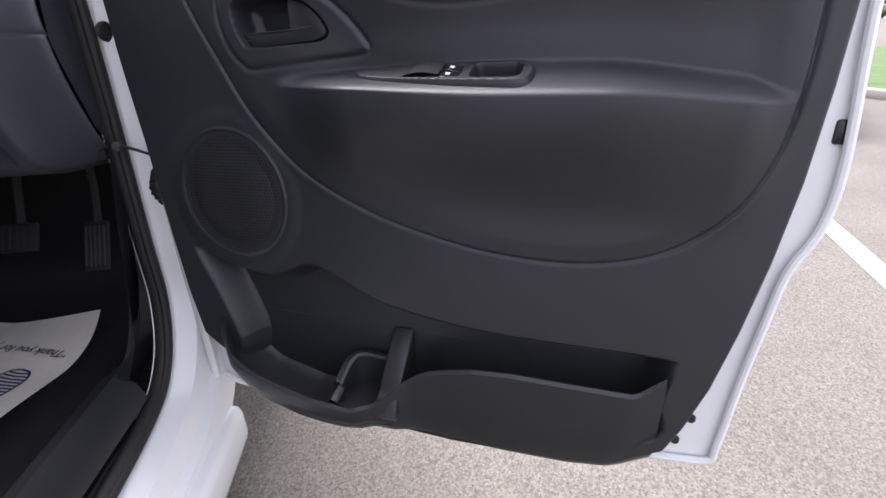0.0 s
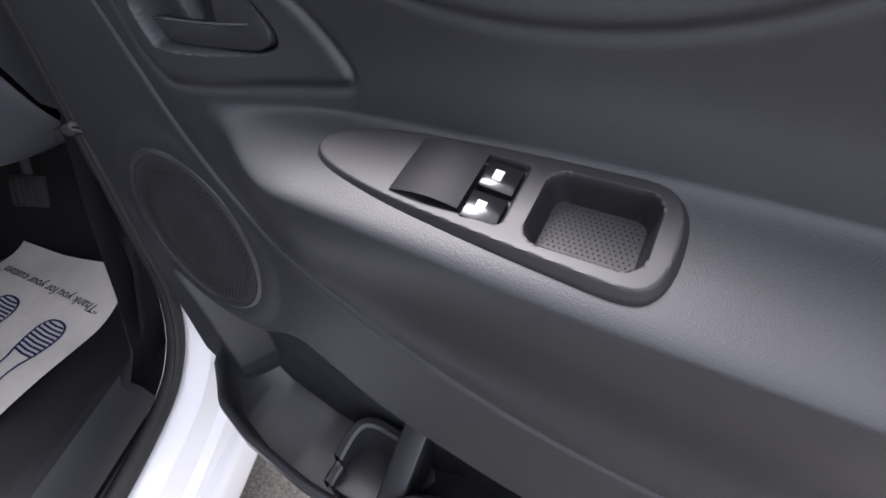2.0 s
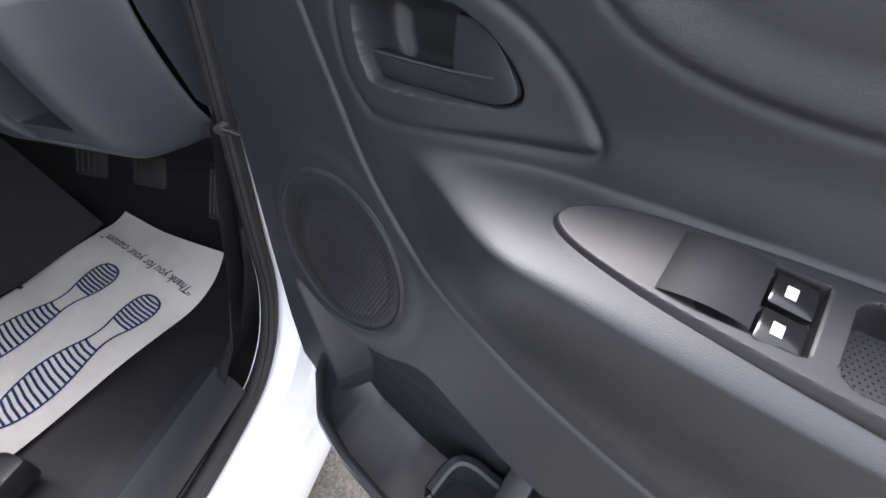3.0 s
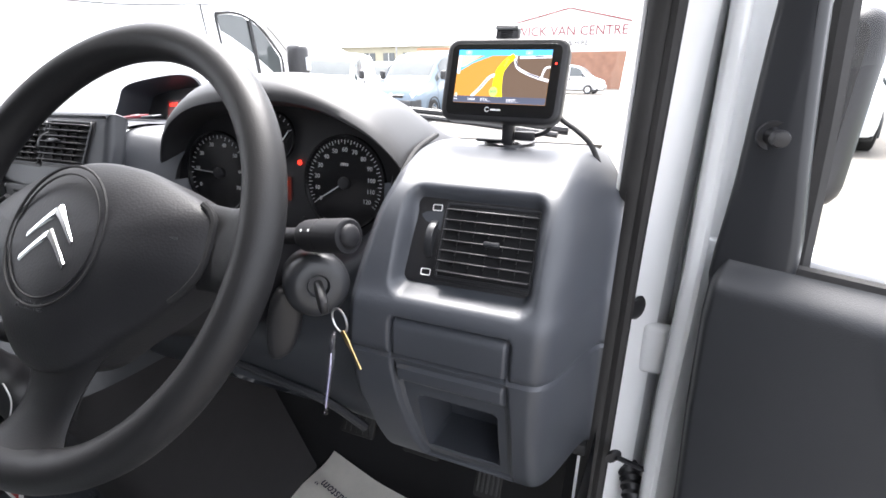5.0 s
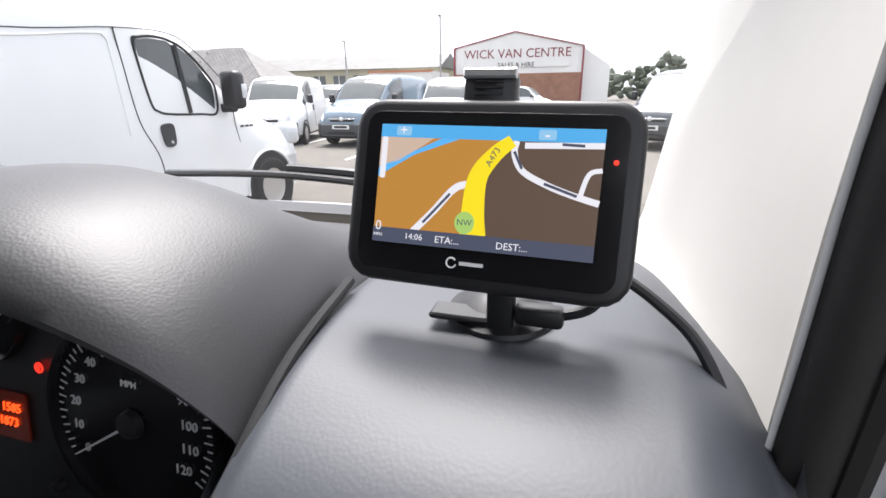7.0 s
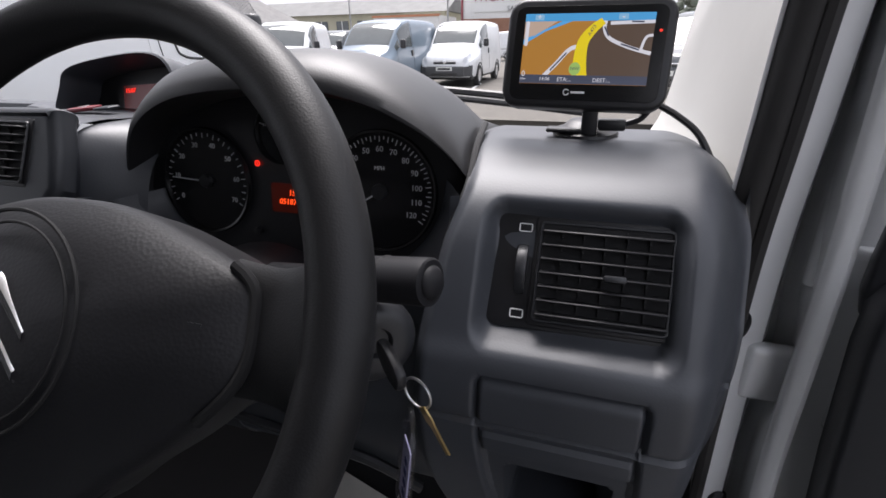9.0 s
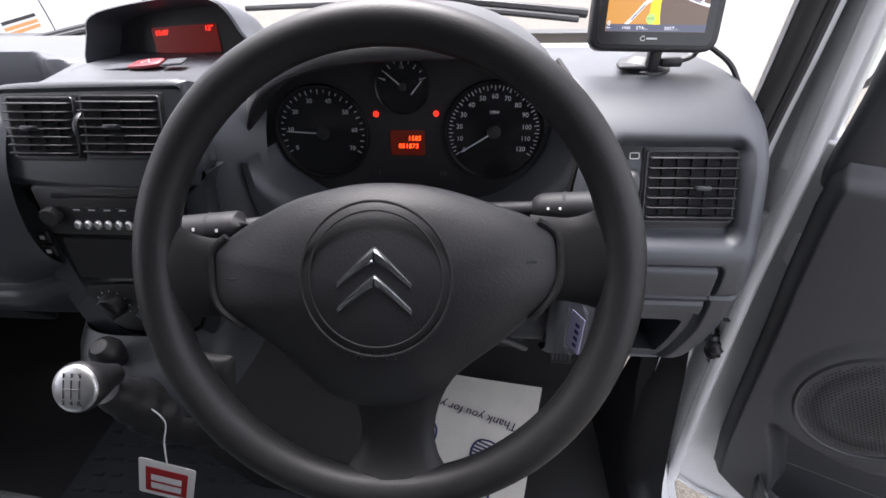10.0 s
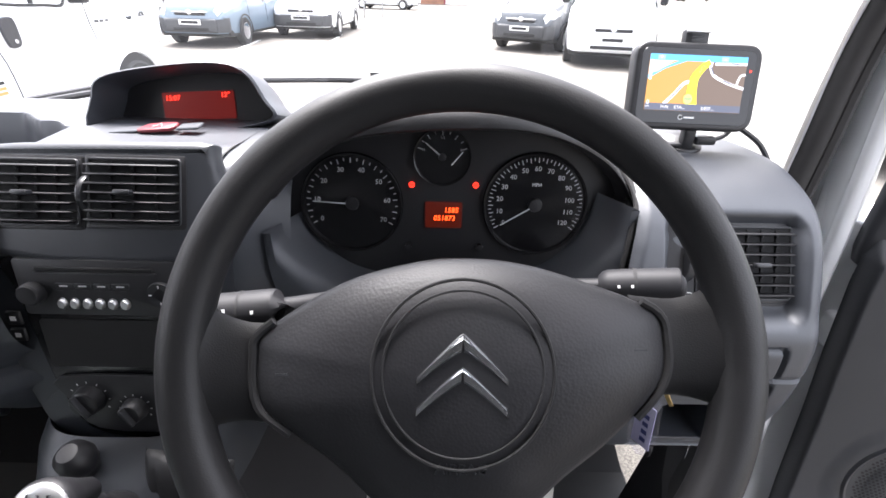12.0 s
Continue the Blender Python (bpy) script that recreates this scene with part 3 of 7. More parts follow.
def plate_with_tray():
    """The plate, with the tray's opening cut into a fine grid."""
    bm = bmesh.new()
    xs, ys = np.linspace(-0.127, 0.113, 232), np.linspace(-0.044, 0.045, 96)
    X, Y = np.meshgrid(xs, ys, indexing="ij")
    sd = polygon_distance(X, Y, PLATE)
    tray = polygon_distance(X, Y, rounded(0.034, -0.024, 0.094, 0.027, 0.011))
    well = polygon_distance(X, Y, rounded(-0.030, -0.020, 0.022, 0.026, 0.003))
    Z = 0.005 * smoothstep(-0.001, 0.003, sd) - 0.010 * smoothstep(-0.0005, -0.0035, sd) - 0.022 * smoothstep(-0.001, 0.004, tray) - 0.006 * smoothstep(0.0, 0.002, well)
    vs = {}
    for i in range(232):
        for j in range(96):
            if sd[i, j] > -0.0048:
                vs[i, j] = bm.verts.new((X[i, j], Y[i, j], Z[i, j]))
    for i, j in vs:
        q = [(i, j), (i + 1, j), (i + 1, j + 1), (i, j + 1)]
        if all(k in vs for k in q):
            bm.faces.new([vs[k] for k in q])
    return bm


switch_plate = part("switch_plate", plate_with_tray(), BLACK, van_door, "black window switch plate with a small ribbed tray", m=ledge_m, tidy=False)
for y0 in (-0.016, 0.008):
    sw = rbox((0.022, 0.021, 0.008), (0.008, y0 + 0.004, 0.002), 0.002, 2)
    switch = part("window_switch", sw, GLOSS, switch_plate, m=ledge_m @ pose(0, 0, 0, 0, 8, 0))
    glyph = rbox((0.0055, 0.0075, 0.0006), (0.006, y0 + 0.004, 0.0064), 0.0002, 1)
    part("switch_symbol", glyph, MARK, switch, m=ledge_m @ pose(0, 0, 0, 0, 8, 0), label="white window symbol")
hump = [[(x, y, 0.0055 + 0.0045 * math.sin(math.pi * min(max((x + 0.05) / 0.05, 0), 1)) ** 0.8) for y in np.linspace(-0.019, 0.025, 8)] for x in np.linspace(-0.050, -0.004, 14)]
part("switch_hood", sheet(hump), STALK, switch_plate, m=ledge_m)


def tray_pimples():
    bm = bmesh.new()
    for i in range(17):
        for j in range(16):
            x, y = 0.038 + i * 0.0032 + 0.0016 * (j % 2), -0.020 + j * 0.0029
            a = [bm.verts.new((x + 0.0010 * math.cos(q), y + 0.0010 * math.sin(q), -0.0168)) for q in (0, 1.57, 3.14, 4.71)]
            t = bm.verts.new((x, y, -0.0158))
            for k in range(4):
                bm.faces.new((a[k], a[(k + 1) % 4], t))
    return bm


part("tray_floor", prism(rounded(0.0365, -0.0215, 0.0915, 0.0245, 0.008), 0.001, 0, 1, ledge_m @ Matrix.Translation((0, 0, -0.0175))), BLACK, switch_plate, "black ribbed tray floor", smooth=False)
part("tray_pimples", tray_pimples(), BLACK, switch_plate, m=ledge_m, smooth=False)["kind"] = "stuff"


# the pocket
def pocket():
    us = np.linspace(0.075, 0.825, 90)
    rim = np.interp(us, [0.075, 0.114, 0.17, 0.234, 0.30, 0.36, 0.40, 0.44, 0.477, 0.55, 0.613, 0.72, 0.787, 0.825], [0.555, 0.516, 0.488, 0.470, 0.455, 0.446, 0.452, 0.482, 0.503, 0.517, 0.520, 0.516, 0.513, 0.54])
    front = np.interp(us, [0.075, 0.10, 0.14, 0.20, 0.30, 0.37, 0.41, 0.45, 0.50, 0.70, 0.78, 0.825], [-0.03, 0.02, 0.055, 0.068, 0.072, 0.068, 0.05, 0.026, 0.018, 0.016, 0.013, 0.002])
    low = np.interp(us, [0.075, 0.11, 0.16, 0.25, 0.34, 0.39, 0.42, 0.5, 0.6, 0.7, 0.76, 0.825], [0.50, 0.455, 0.415, 0.388, 0.380, 0.386, 0.372, 0.352, 0.347, 0.347, 0.352, 0.375])
    rows = []
    for u, r, f, b in zip(us, rim, front, low):
        d = max(f + 0.05, 0.004)
        back, floor = -0.053, max(r - 0.085, b + 0.012)
        rows.append([(u, r + 0.012, back), (u, floor + 0.012, back + 0.001), (u, floor, back + 0.15 * d), (u, floor, f - 0.022 * min(1, d * 12)), (u, floor + 0.012, f - 0.012), (u, r - 0.006, f - 0.010), (u, r, f - 0.006), (u, r + 0.0015, f - 0.002), (u, r - 0.003, f + 0.003), (u, r - 0.02, f + 0.003), (u, (r + b) / 2, f - 0.004), (u, b + 0.02, f - 0.016), (u, b + 0.004, f - 0.028), (u, b, f - 0.045)])
    return sheet(rows)


bin_part = part("door_pocket", pocket(), TRIM_FINE, van_door, "moulded dark door pocket", m=DOOR, tidy=False)
part("pocket_divider", prism(curve2([(-0.052, 0.43), (-0.052, 0.528), (-0.040, 0.526), (0.0, 0.492), (0.03, 0.462), (0.045, 0.452), (0.045, 0.42)], 3), 0.036, 0.004, 3, DOOR @ Matrix.Translation((0.436, 0, 0)) @ Matrix.Rotation(radians(-90), 4, "Y")), TRIM_FINE, bin_part)


def cup_wall():
    """A low wall that turns a rounded corner and joins the divider."""
    way = smooth_path([(0.322, 0.050, 0.443), (0.324, 0.02, 0.456), (0.329, -0.010, 0.478), (0.338, -0.026, 0.487), (0.356, -0.033, 0.487), (0.380, -0.034, 0.484), (0.408, -0.034, 0.482)], 6)
    rows = []
    for k, p in enumerate(way):
        q = way[min(k + 1, len(way) - 1)] - way[max(k - 1, 0)]
        side = Vector((q.y, -q.x, 0)).normalized()
        if side.x < 0 and k < 6:
            side = -side
        outer, inner, low = p + side * 0.012, p - side * 0.004, 0.415
        rows.append([(v.x, z, v.y) for v, z in ((outer, low), (outer, p.z - 0.003), (p + side * 0.009, p.z), (p, p.z), (inner, p.z - 0.004), (inner, low))])
    return sheet(rows)


part("cup_holder", cup_wall(), TRIM_FINE, bin_part, m=DOOR)
part("cup_base", rbox((0.09, 0.012, 0.10), (0.368, 0.425, 0.0), 0.004, 2, DOOR), TRIM_FINE, bin_part)
part("pocket_seam", tube([DOOR @ Vector(p) for p in ((0.118, 0.540, -0.0545), (0.45, 0.531, -0.0545), (0.795, 0.520, -0.0545))], 0.0009, 6), DASH_LOW, bin_part, "thin moulding seam")

for z in (0.96, 0.52):
    hinge = part("door_hinge", rbox((0.075, 0.022, 0.07), (0.535, 0.335, z), 0.008, 3), WHITE, van_door, "white painted steel hinge")
    part("hinge_arm", rbox((0.022, 0.075, 0.055), (0.575, 0.295, z), 0.008, 3), WHITE, hinge)
    part("hinge_pin", lathe([(0, 0.05), (0.008, 0.048), (0.009, -0.048), (0, -0.05)], 14, Matrix.Translation((0.566, 0.318, z))), SILVER, hinge)

# ---- steering wheel ----
TILT = radians(33)
WHEEL = frame3(Vector((0.0147, -0.0045, 1.159)), Vector((1, 0, 0)), Vector((0, math.sin(TILT), math.cos(TILT))), Vector((0, -math.cos(TILT), math.sin(TILT))))
steering_wheel = thing("steering_wheel", WHEEL, "black foam steering wheel with an airbag pad", "steering wheel")
ring = [WHEEL @ Vector((0.1905 * math.cos(q), 0.1905 * math.sin(q), 0)) for q in (2 * math.pi * i / 120 for i in range(120))]
part("rim", tube(ring, [0.0165 + 0.0015 * (abs(math.sin(2 * math.pi * i / 120 * 1.0)) > 0.0) * math.cos(2 * math.pi * i / 30) ** 2 * 0.3 for i in range(120)], 20, True), RIM, steering_wheel, "black foam rim")
PADM = WHEEL @ Matrix.Translation((-0.0045, 0.0188, 0.0)) @ Matrix.Diagonal((0.86, 0.86, 1, 1))
PADLINE = curve2([(-0.162, -0.024), (-0.155, -0.002), (-0.096, 0.036), (-0.04, 0.054), (0.004, 0.059), (0.05, 0.056), (0.098, 0.044), (0.158, 0.022), (0.170, -0.004), (0.166, -0.040), (0.128, -0.083), (0.089, -0.115), (0.049, -0.150), (0.003, -0.162), (-0.046, -0.150), (-0.095, -0.108), (-0.130, -0.084), (-0.157, -0.062)], 5)


def pad():
    rows = []
    for k in (0.0, 0.25, 0.45, 0.62, 0.76, 0.87, 0.94, 0.98, 1.0):
        z = 0.012 - 0.016 * k ** 5 + (-0.008 if k == 1.0 else 0)
        rows.append([(0.004 + (x - 0.004) * k, -0.035 + (y + 0.035) * k, z + 0.012 * (1 - k * k)) for x, y in PADLINE])
    rows.append([(x * 0.98, y * 0.98, -0.045) for x, y in PADLINE])
    bm = sheet(rows, False, True)
    bmesh.ops.remove_doubles(bm, verts=bm.verts, dist=1e-6)
    return bm


cover = part("airbag_cover", pad(), PAD, steering_wheel, "grained black airbag cover", m=PADM)
for r, w in ((0.068, 0.0012), (0.060, 0.0009)):
    part("cover_groove", tube([PADM @ Vector((0.004 + r * math.cos(q), -0.028 + r * 1.03 * math.sin(q), 0.0236 - 0.0022 * (r / 0.068) ** 2)) for q in (2 * math.pi * i / 72 for i in range(72))], w, 6, True), DEEP, cover)


def chevron(y0):
    """One bright chevron: two tapering arms with a rounded face."""
    bm = bmesh.new()
    for sx, ex in ((-1, -0.0295), (1, 0.0365)):
        rows = []
        for t in np.linspace(0, 1, 12):
            x = 0.0035 + (ex - 0.0035) * t
            top = y0 - 0.030 * t ** 1.12
            w = 0.0150 - 0.0045 * t
            rows.append([PADM @ Vector((x + sx * 0.0012 * k, top - w * k, 0.0222 + 0.0034 * min(1.0, 4 * k, 4 * (1 - k)) - 0.0015 * t)) for k in np.linspace(0, 1, 8)])
        sheet(rows, bm=bm)
    return bm


for y0 in (0.002, -0.021):
    part("chevron_badge", chevron(y0), CHROME, cover, "polished chrome chevron")
part("airbag_lettering", lettering("AIRBAG", 0.008, PADM @ Matrix.Translation((0.004, -0.098, 0.0205)), depth=0.0008), TRIM_FINE, cover, "embossed lettering", smooth=False)


def spoke(points, half, squash):
    return tube(smooth_path([WHEEL @ Vector(p) for p in points], 5), half, 14, squash=squash, up=WHEEL.col[2].xyz)


part("spoke", spoke([(-0.118, -0.014, -0.012), (-0.150, -0.013, -0.010), (-0.182, -0.011, -0.003)], [0.036, 0.0355, 0.035, 0.0345, 0.034, 0.034, 0.035, 0.037, 0.040, 0.045, 0.051], 0.27), SPOKE, steering_wheel, "moulded side spoke")
part("spoke", spoke([(0.118, 0.010, -0.012), (0.150, 0.010, -0.010), (0.182, 0.012, -0.003)], [0.036, 0.0355, 0.035, 0.0345, 0.034, 0.034, 0.035, 0.037, 0.040, 0.045, 0.051], 0.27), SPOKE, steering_wheel, "moulded side spoke")
part("spoke", spoke([(0.010, -0.088, -0.012), (0.012, -0.140, -0.012), (0.013, -0.184, -0.003)], [0.056, 0.049, 0.042, 0.0365, 0.033, 0.0315, 0.032, 0.035, 0.041, 0.050, 0.062], 0.26), SPOKE, steering_wheel, "moulded lower spoke")
for side, keep in (("left", [p for p in PADLINE if p[0] < -0.128 and p[1] < 0.012]), ("right", [p for p in PADLINE if p[0] > 0.142 and p[1] > -0.07])):
    keep.sort(key=lambda p: p[1])
    part("cover_seam", tube([PADM @ Vector((x, y, -0.002)) for x, y in keep], 0.0032, 8), DEEP, steering_wheel, "dark joint beside the airbag cover")
for s in (-1, 1):
    part("horn_mark", rbox((0.010, 0.0016, 0.0006), (0.004 + s * 0.138, -0.022 + 0.012 * s, 0.0105), 0, 1, PADM), TRIM_FINE, cover)

# column, stalks, ignition
column = thing("steering_column", (0, 0.12, 1.07), "black steering column shroud with stalks and ignition lock", "steering column")
part("shroud", tube(smooth_path([WHEEL @ Vector((0, -0.012, -0.05)), WHEEL @ Vector((0, -0.014, -0.10)), WHEEL @ Vector((0.002, -0.010, -0.16)), (0, 0.20, 1.05)], 5), [0.080, 0.082, 0.083, 0.082, 0.081, 0.08, 0.08, 0.079, 0.079, 0.078, 0.078, 0.077, 0.076, 0.075, 0.074, 0.073], 24, squash=0.85), STALK, column, "black plastic column shroud")
right_end, right_root = Vector((0.216, 0.105, 1.149)), Vector((0.06, 0.140, 1.118))
right_stalk = part("wiper_stalk", tube(smooth_path([right_root, (0.11, 0.130, 1.127), (0.150, 0.121, 1.135), (0.158, 0.119, 1.137), (0.208, 0.107, 1.1475), right_end], 4), [0.009] * 9 + [0.010, 0.0125, 0.015, 0.0165] + [0.017] * 5 + [0.0168, 0.0155, 0.013], 20), STALK, column, "black wiper stalk")
part("stalk_button", lathe([(0, 0.006), (0.008, 0.005), (0.0115, 0.002), (0.012, 0)], 24, look(right_end, (0.11, 0.130, 1.127))), STALK, right_stalk)
part("stalk_ring", lathe([(0.0170, -0.0015), (0.0174, 0), (0.0170, 0.0015)], 24, look((0.180, 0.114, 1.1418), (0.11, 0.130, 1.127))), DEEP, right_stalk, "thin ring")
toward, along = Vector((-0.30, -0.77, 0.54)).normalized(), Vector((0.958, -0.23, 0.20)).normalized()
for k in range(2):
    part("stalk_symbol", rbox((0.0022, 0.0026, 0.0005), (0, 0, 0), 0, 1, frame3(Vector((0.166 + 0.011 * k, 0.117 - 0.0025 * k, 1.1388 + 0.0022 * k)) + toward * 0.0172, along, toward.cross(along), toward)), MARK, right_stalk)
left_stalk = part("light_stalk", tube(smooth_path([(-0.05, 0.13, 1.120), (-0.10, 0.085, 1.138), (-0.132, 0.064, 1.1455), (-0.138, 0.062, 1.146), (-0.182, 0.056, 1.144), (-0.191, 0.056, 1.1435)], 4), [0.0095] * 9 + [0.010, 0.014, 0.017, 0.0178] + [0.018] * 5 + [0.0175, 0.016, 0.012], 20), STALK, column, "black light stalk")
part("stalk_ring", lathe([(0.0182, -0.0012), (0.0186, 0), (0.0182, 0.0012)], 24, look((-0.162, 0.0585, 1.145), (-0.20, 0.0545, 1.1435))), DEEP, left_stalk, "thin ring")
toward, along = Vector((0.084, -0.80, 0.59)).normalized(), Vector((0.99, 0.135, 0.045)).normalized()
for x, side in ((-0.150, 0.0), (-0.171, 0.003), (-0.171, -0.006), (-0.178, -0.012)):
    part("stalk_symbol", rbox((0.0022, 0.0030, 0.0005), (0, side, 0), 0, 1, frame3(Vector((x, 0.0615 + 0.135 * (x + 0.138), 1.146 + 0.045 * (x + 0.138))) + toward * (0.0182 - 28 * side * side), along, toward.cross(along), toward)), MARK, left_stalk)
part("audio_stalk", prism(curve2([(-0.016, -0.045), (-0.020, 0.0), (-0.012, 0.034), (0.008, 0.036), (0.018, 0.02), (0.016, -0.02), (0.004, -0.045)], 4), 0.024, 0.008, 3, frame3(Vector((0.108, 0.125, 1.035)), Vector((0.75, 0.6, 0)).normalized(), Vector((0.1, 0.1, 0.98)).normalized(), Vector((0.6, -0.75, 0.02)).normalized())), BLACK, column, "small black audio control stalk")
ign_m = look((0.168, 0.112, 1.085), (0.07, 0.215, 1.055))
lock = part("ignition_lock", lathe([(0.0, -0.004), (0.010, -0.004), (0.012, 0.002), (0.022, 0.003), (0.030, 0.0), (0.034, -0.006), (0.035, -0.02), (0.034, -0.06)], 32, ign_m), TRIM_FINE, column, "round ignition lock")
keys = thing("bunch_of_keys", (0.20, 0.09, 1.08), "car key with a brass key and a clear plastic fob", "keys")
part("key_head", prism(curve2([(-0.012, -0.004), (-0.006, 0.012), (0.006, 0.012), (0.012, -0.004), (0.008, -0.026), (-0.008, -0.026)], 3), 0.008, 0.003, 2, frame3(Vector((0.187, 0.096, 1.090)), Vector((0.2, -0.2, 0.95)).normalized(), Vector((-0.7, 0.7, 0.25)).normalized(), Vector((-0.72, -0.70, 0.0)).normalized())), BLACK, keys, "black key head")
rc = Vector((0.2085, 0.088, 1.066))
part("split_ring", tube([rc + Vector((0.75, -0.3, 0)).normalized() * 0.0125 * math.cos(q) + Vector((0, 0, 1)) * 0.0125 * math.sin(q) for q in (2 * math.pi * i / 32 for i in range(32))], 0.0011, 6, True), SILVER, keys, "split ring")
part("brass_key", prism([(-0.003, 0), (-0.004, -0.012), (-0.002, -0.018), (-0.002, -0.042), (0.002, -0.042), (0.003, -0.018), (0.004, -0.012), (0.003, 0)], 0.0018, 0.0004, 1, frame3(Vector((0.213, 0.086, 1.057)), Vector((0.75, -0.35, 0.5)).normalized(), Vector((-0.50, 0.12, 0.86)).normalized(), Vector((0.75, -0.35, 0.5)).normalized().cross(Vector((-0.50, 0.12, 0.86)).normalized()))), BRASS, keys, "small brass key")
fob_m = frame3(Vector((0.207, 0.073, 1.022)), Vector((0.55, -0.83, 0)).normalized(), Vector((0.05, 0.25, 0.97)).normalized(), Vector((0.55, -0.83, 0)).normalized().cross(Vector((0.05, 0.25, 0.97)).normalized()))
part("fob", prism(curve2([(-0.013, -0.042), (0.013, -0.042), (0.014, 0.012), (0.006, 0.022), (0.004, 0.034), (-0.004, 0.034), (-0.006, 0.022), (-0.014, 0.012)], 2), 0.006, 0.0015, 2, fob_m), CLEAR, keys, "clear plastic key fob")
part("fob_card", prism(rounded(-0.010, -0.038, 0.010, 0.008, 0.001), 0.0012, 0, 1, fob_m @ Matrix.Translation((0, 0, 0.0024))), material("pale_lilac_card", (0.34, 0.33, 0.45), 0.5, mottle=0.05), keys, smooth=False)
for side in (0.0021, 0.0040):
    for k in range(4):
        part("fob_print", rbox((0.006, 0.0045, 0.0004), (0.002, -0.030 + 0.0085 * k, side), 0, 1, fob_m), INK, keys, "bars of dark print")

# ---- dashboard ----
dashboard = thing("dashboard", (-0.3, 0.3, 0.8), "slate grey moulded plastic van dashboard", "dashboard")


def profile_rows(points, n):
    pts = smooth_path([(0, y, z) for y, z in points], 12)
    d = np.cumsum([0] + [(b - a).length for a, b in zip(pts, pts[1:])])
    s = np.linspace(0, d[-1], n)
    return np.interp(s, d, [p.y for p in pts]), np.interp(s, d, [p.z for p in pts])


def dash_end():
    """The driver's outer end: rounded top, vent recess, drawer, open shelf."""
    y, z = profile_rows([(0.66, 1.15), (0.52, 1.185), (0.40, 1.203), (0.30, 1.207), (0.245, 1.199), (0.205, 1.183), (0.178, 1.157), (0.157, 1.12), (0.140, 1.085), (0.128, 1.062), (0.123, 1.02), (0.130, 0.95), (0.160, 0.86), (0.195, 0.815), (0.24, 0.80)], 260)
    xs = np.linspace(0.185, 0.452, 190)
    X, Y = np.meshgrid(xs, y, indexing="ij")
    Z = np.meshgrid(xs, z, indexing="ij")[1]
    f = smoothstep(0.385, 0.452, X) ** 1.6
    front = smoothstep(0.45, 0.2, Y)
    Y = Y + f * (0.085 * front + 0.02)
    Z = Z - 0.030 * f * smoothstep(1.12, 1.2, Z)
    # left flank follows the seam beside the binnacle
    ny, nz = np.gradient(Z, axis=1), -np.gradient(Y, axis=1)
    ln = np.hypot(ny, nz) + 1e-9
    rec = polygon_distance(X, Z, rounded(0.236, 1.080, 0.384, 1.178, 0.014))
    d = 0.024 * smoothstep(-0.005, 0.010, rec) * (Y < 0.3)
    slot = polygon_distance(X, Z, rounded(0.243, 1.012, 0.369, 1.055, 0.006))
    d += 0.007 * np.exp(-(slot / 0.0022) ** 2) * (Y < 0.3)
    low = polygon_distance(X, Z, [(0.245, 1.004), (0.368, 1.004), (0.372, 0.95), (0.372, 0.835), (0.262, 0.835), (0.25, 0.95)])
    d += 0.007 * np.exp(-(low / 0.0022) ** 2) * (Y < 0.3) + 0.010 * smoothstep(0.0, 0.004, low) * (1 - smoothstep(0.975, 0.985, Z))
    hole = polygon_distance(X, Z, rounded(0.268, 0.862, 0.358, 0.956, 0.005))
    d += 0.075 * smoothstep(-0.001, 0.004, hole)
    d += 0.005 * np.exp(-((Z - 1.014) / 0.002) ** 2) * ((X < 0.243) | (X > 0.37)) * (Y < 0.3)
    seam_x = np.where(Y > 0.222, np.interp(Y, [0.222, 0.28, 0.365, 0.5], [0.212, 0.206, 0.196, 0.19]), np.interp(Z, [0.86, 0.94, 1.02, 1.09, 1.15, 1.183], [0.200, 0.190, 0.187, 0.192, 0.203, 0.212]))
    d += 0.010 * (1 - smoothstep(-0.002, 0.012, X - seam_x)) ** 1.5
    X = np.maximum(X, seam_x - 0.001)
    Y2, Z2 = Y + d * np.abs(ny) / ln, Z - d * np.abs(nz) / ln * 0.3
    return sheet(np.stack([X, Y2, Z2], -1).tolist())


end_block = part("dash_end", dash_end(), DASH, dashboard, "slate grey dash end with vent recess, drawer and shelf", tidy=False)
bm = sheet([[(0.452, 0.30 + 0.36 * s, 0.80 + (1.16 - 0.80) * t) if s > 0 else (0.452, np.interp(0.80 + 0.38 * t, [0.80, 0.86, 1.0, 1.1, 1.18], [0.34, 0.27, 0.23, 0.25, 0.31]), 0.80 + 0.375 * t) for t in np.linspace(0, 1, 12)] for s in np.linspace(0, 1, 5)])
part("dash_side", bm, DASH_LOW, end_block)
part("end_seam", tube(smooth_path([(0.196, 0.365, 1.212), (0.206, 0.28, 1.205), (0.212, 0.222, 1.183), (0.203, 0.195, 1.15), (0.192, 0.170, 1.09), (0.187, 0.156, 1.02), (0.190, 0.16, 0.94), (0.2, 0.18, 0.86)], 6), 0.0035, 8), DEEP, end_block)


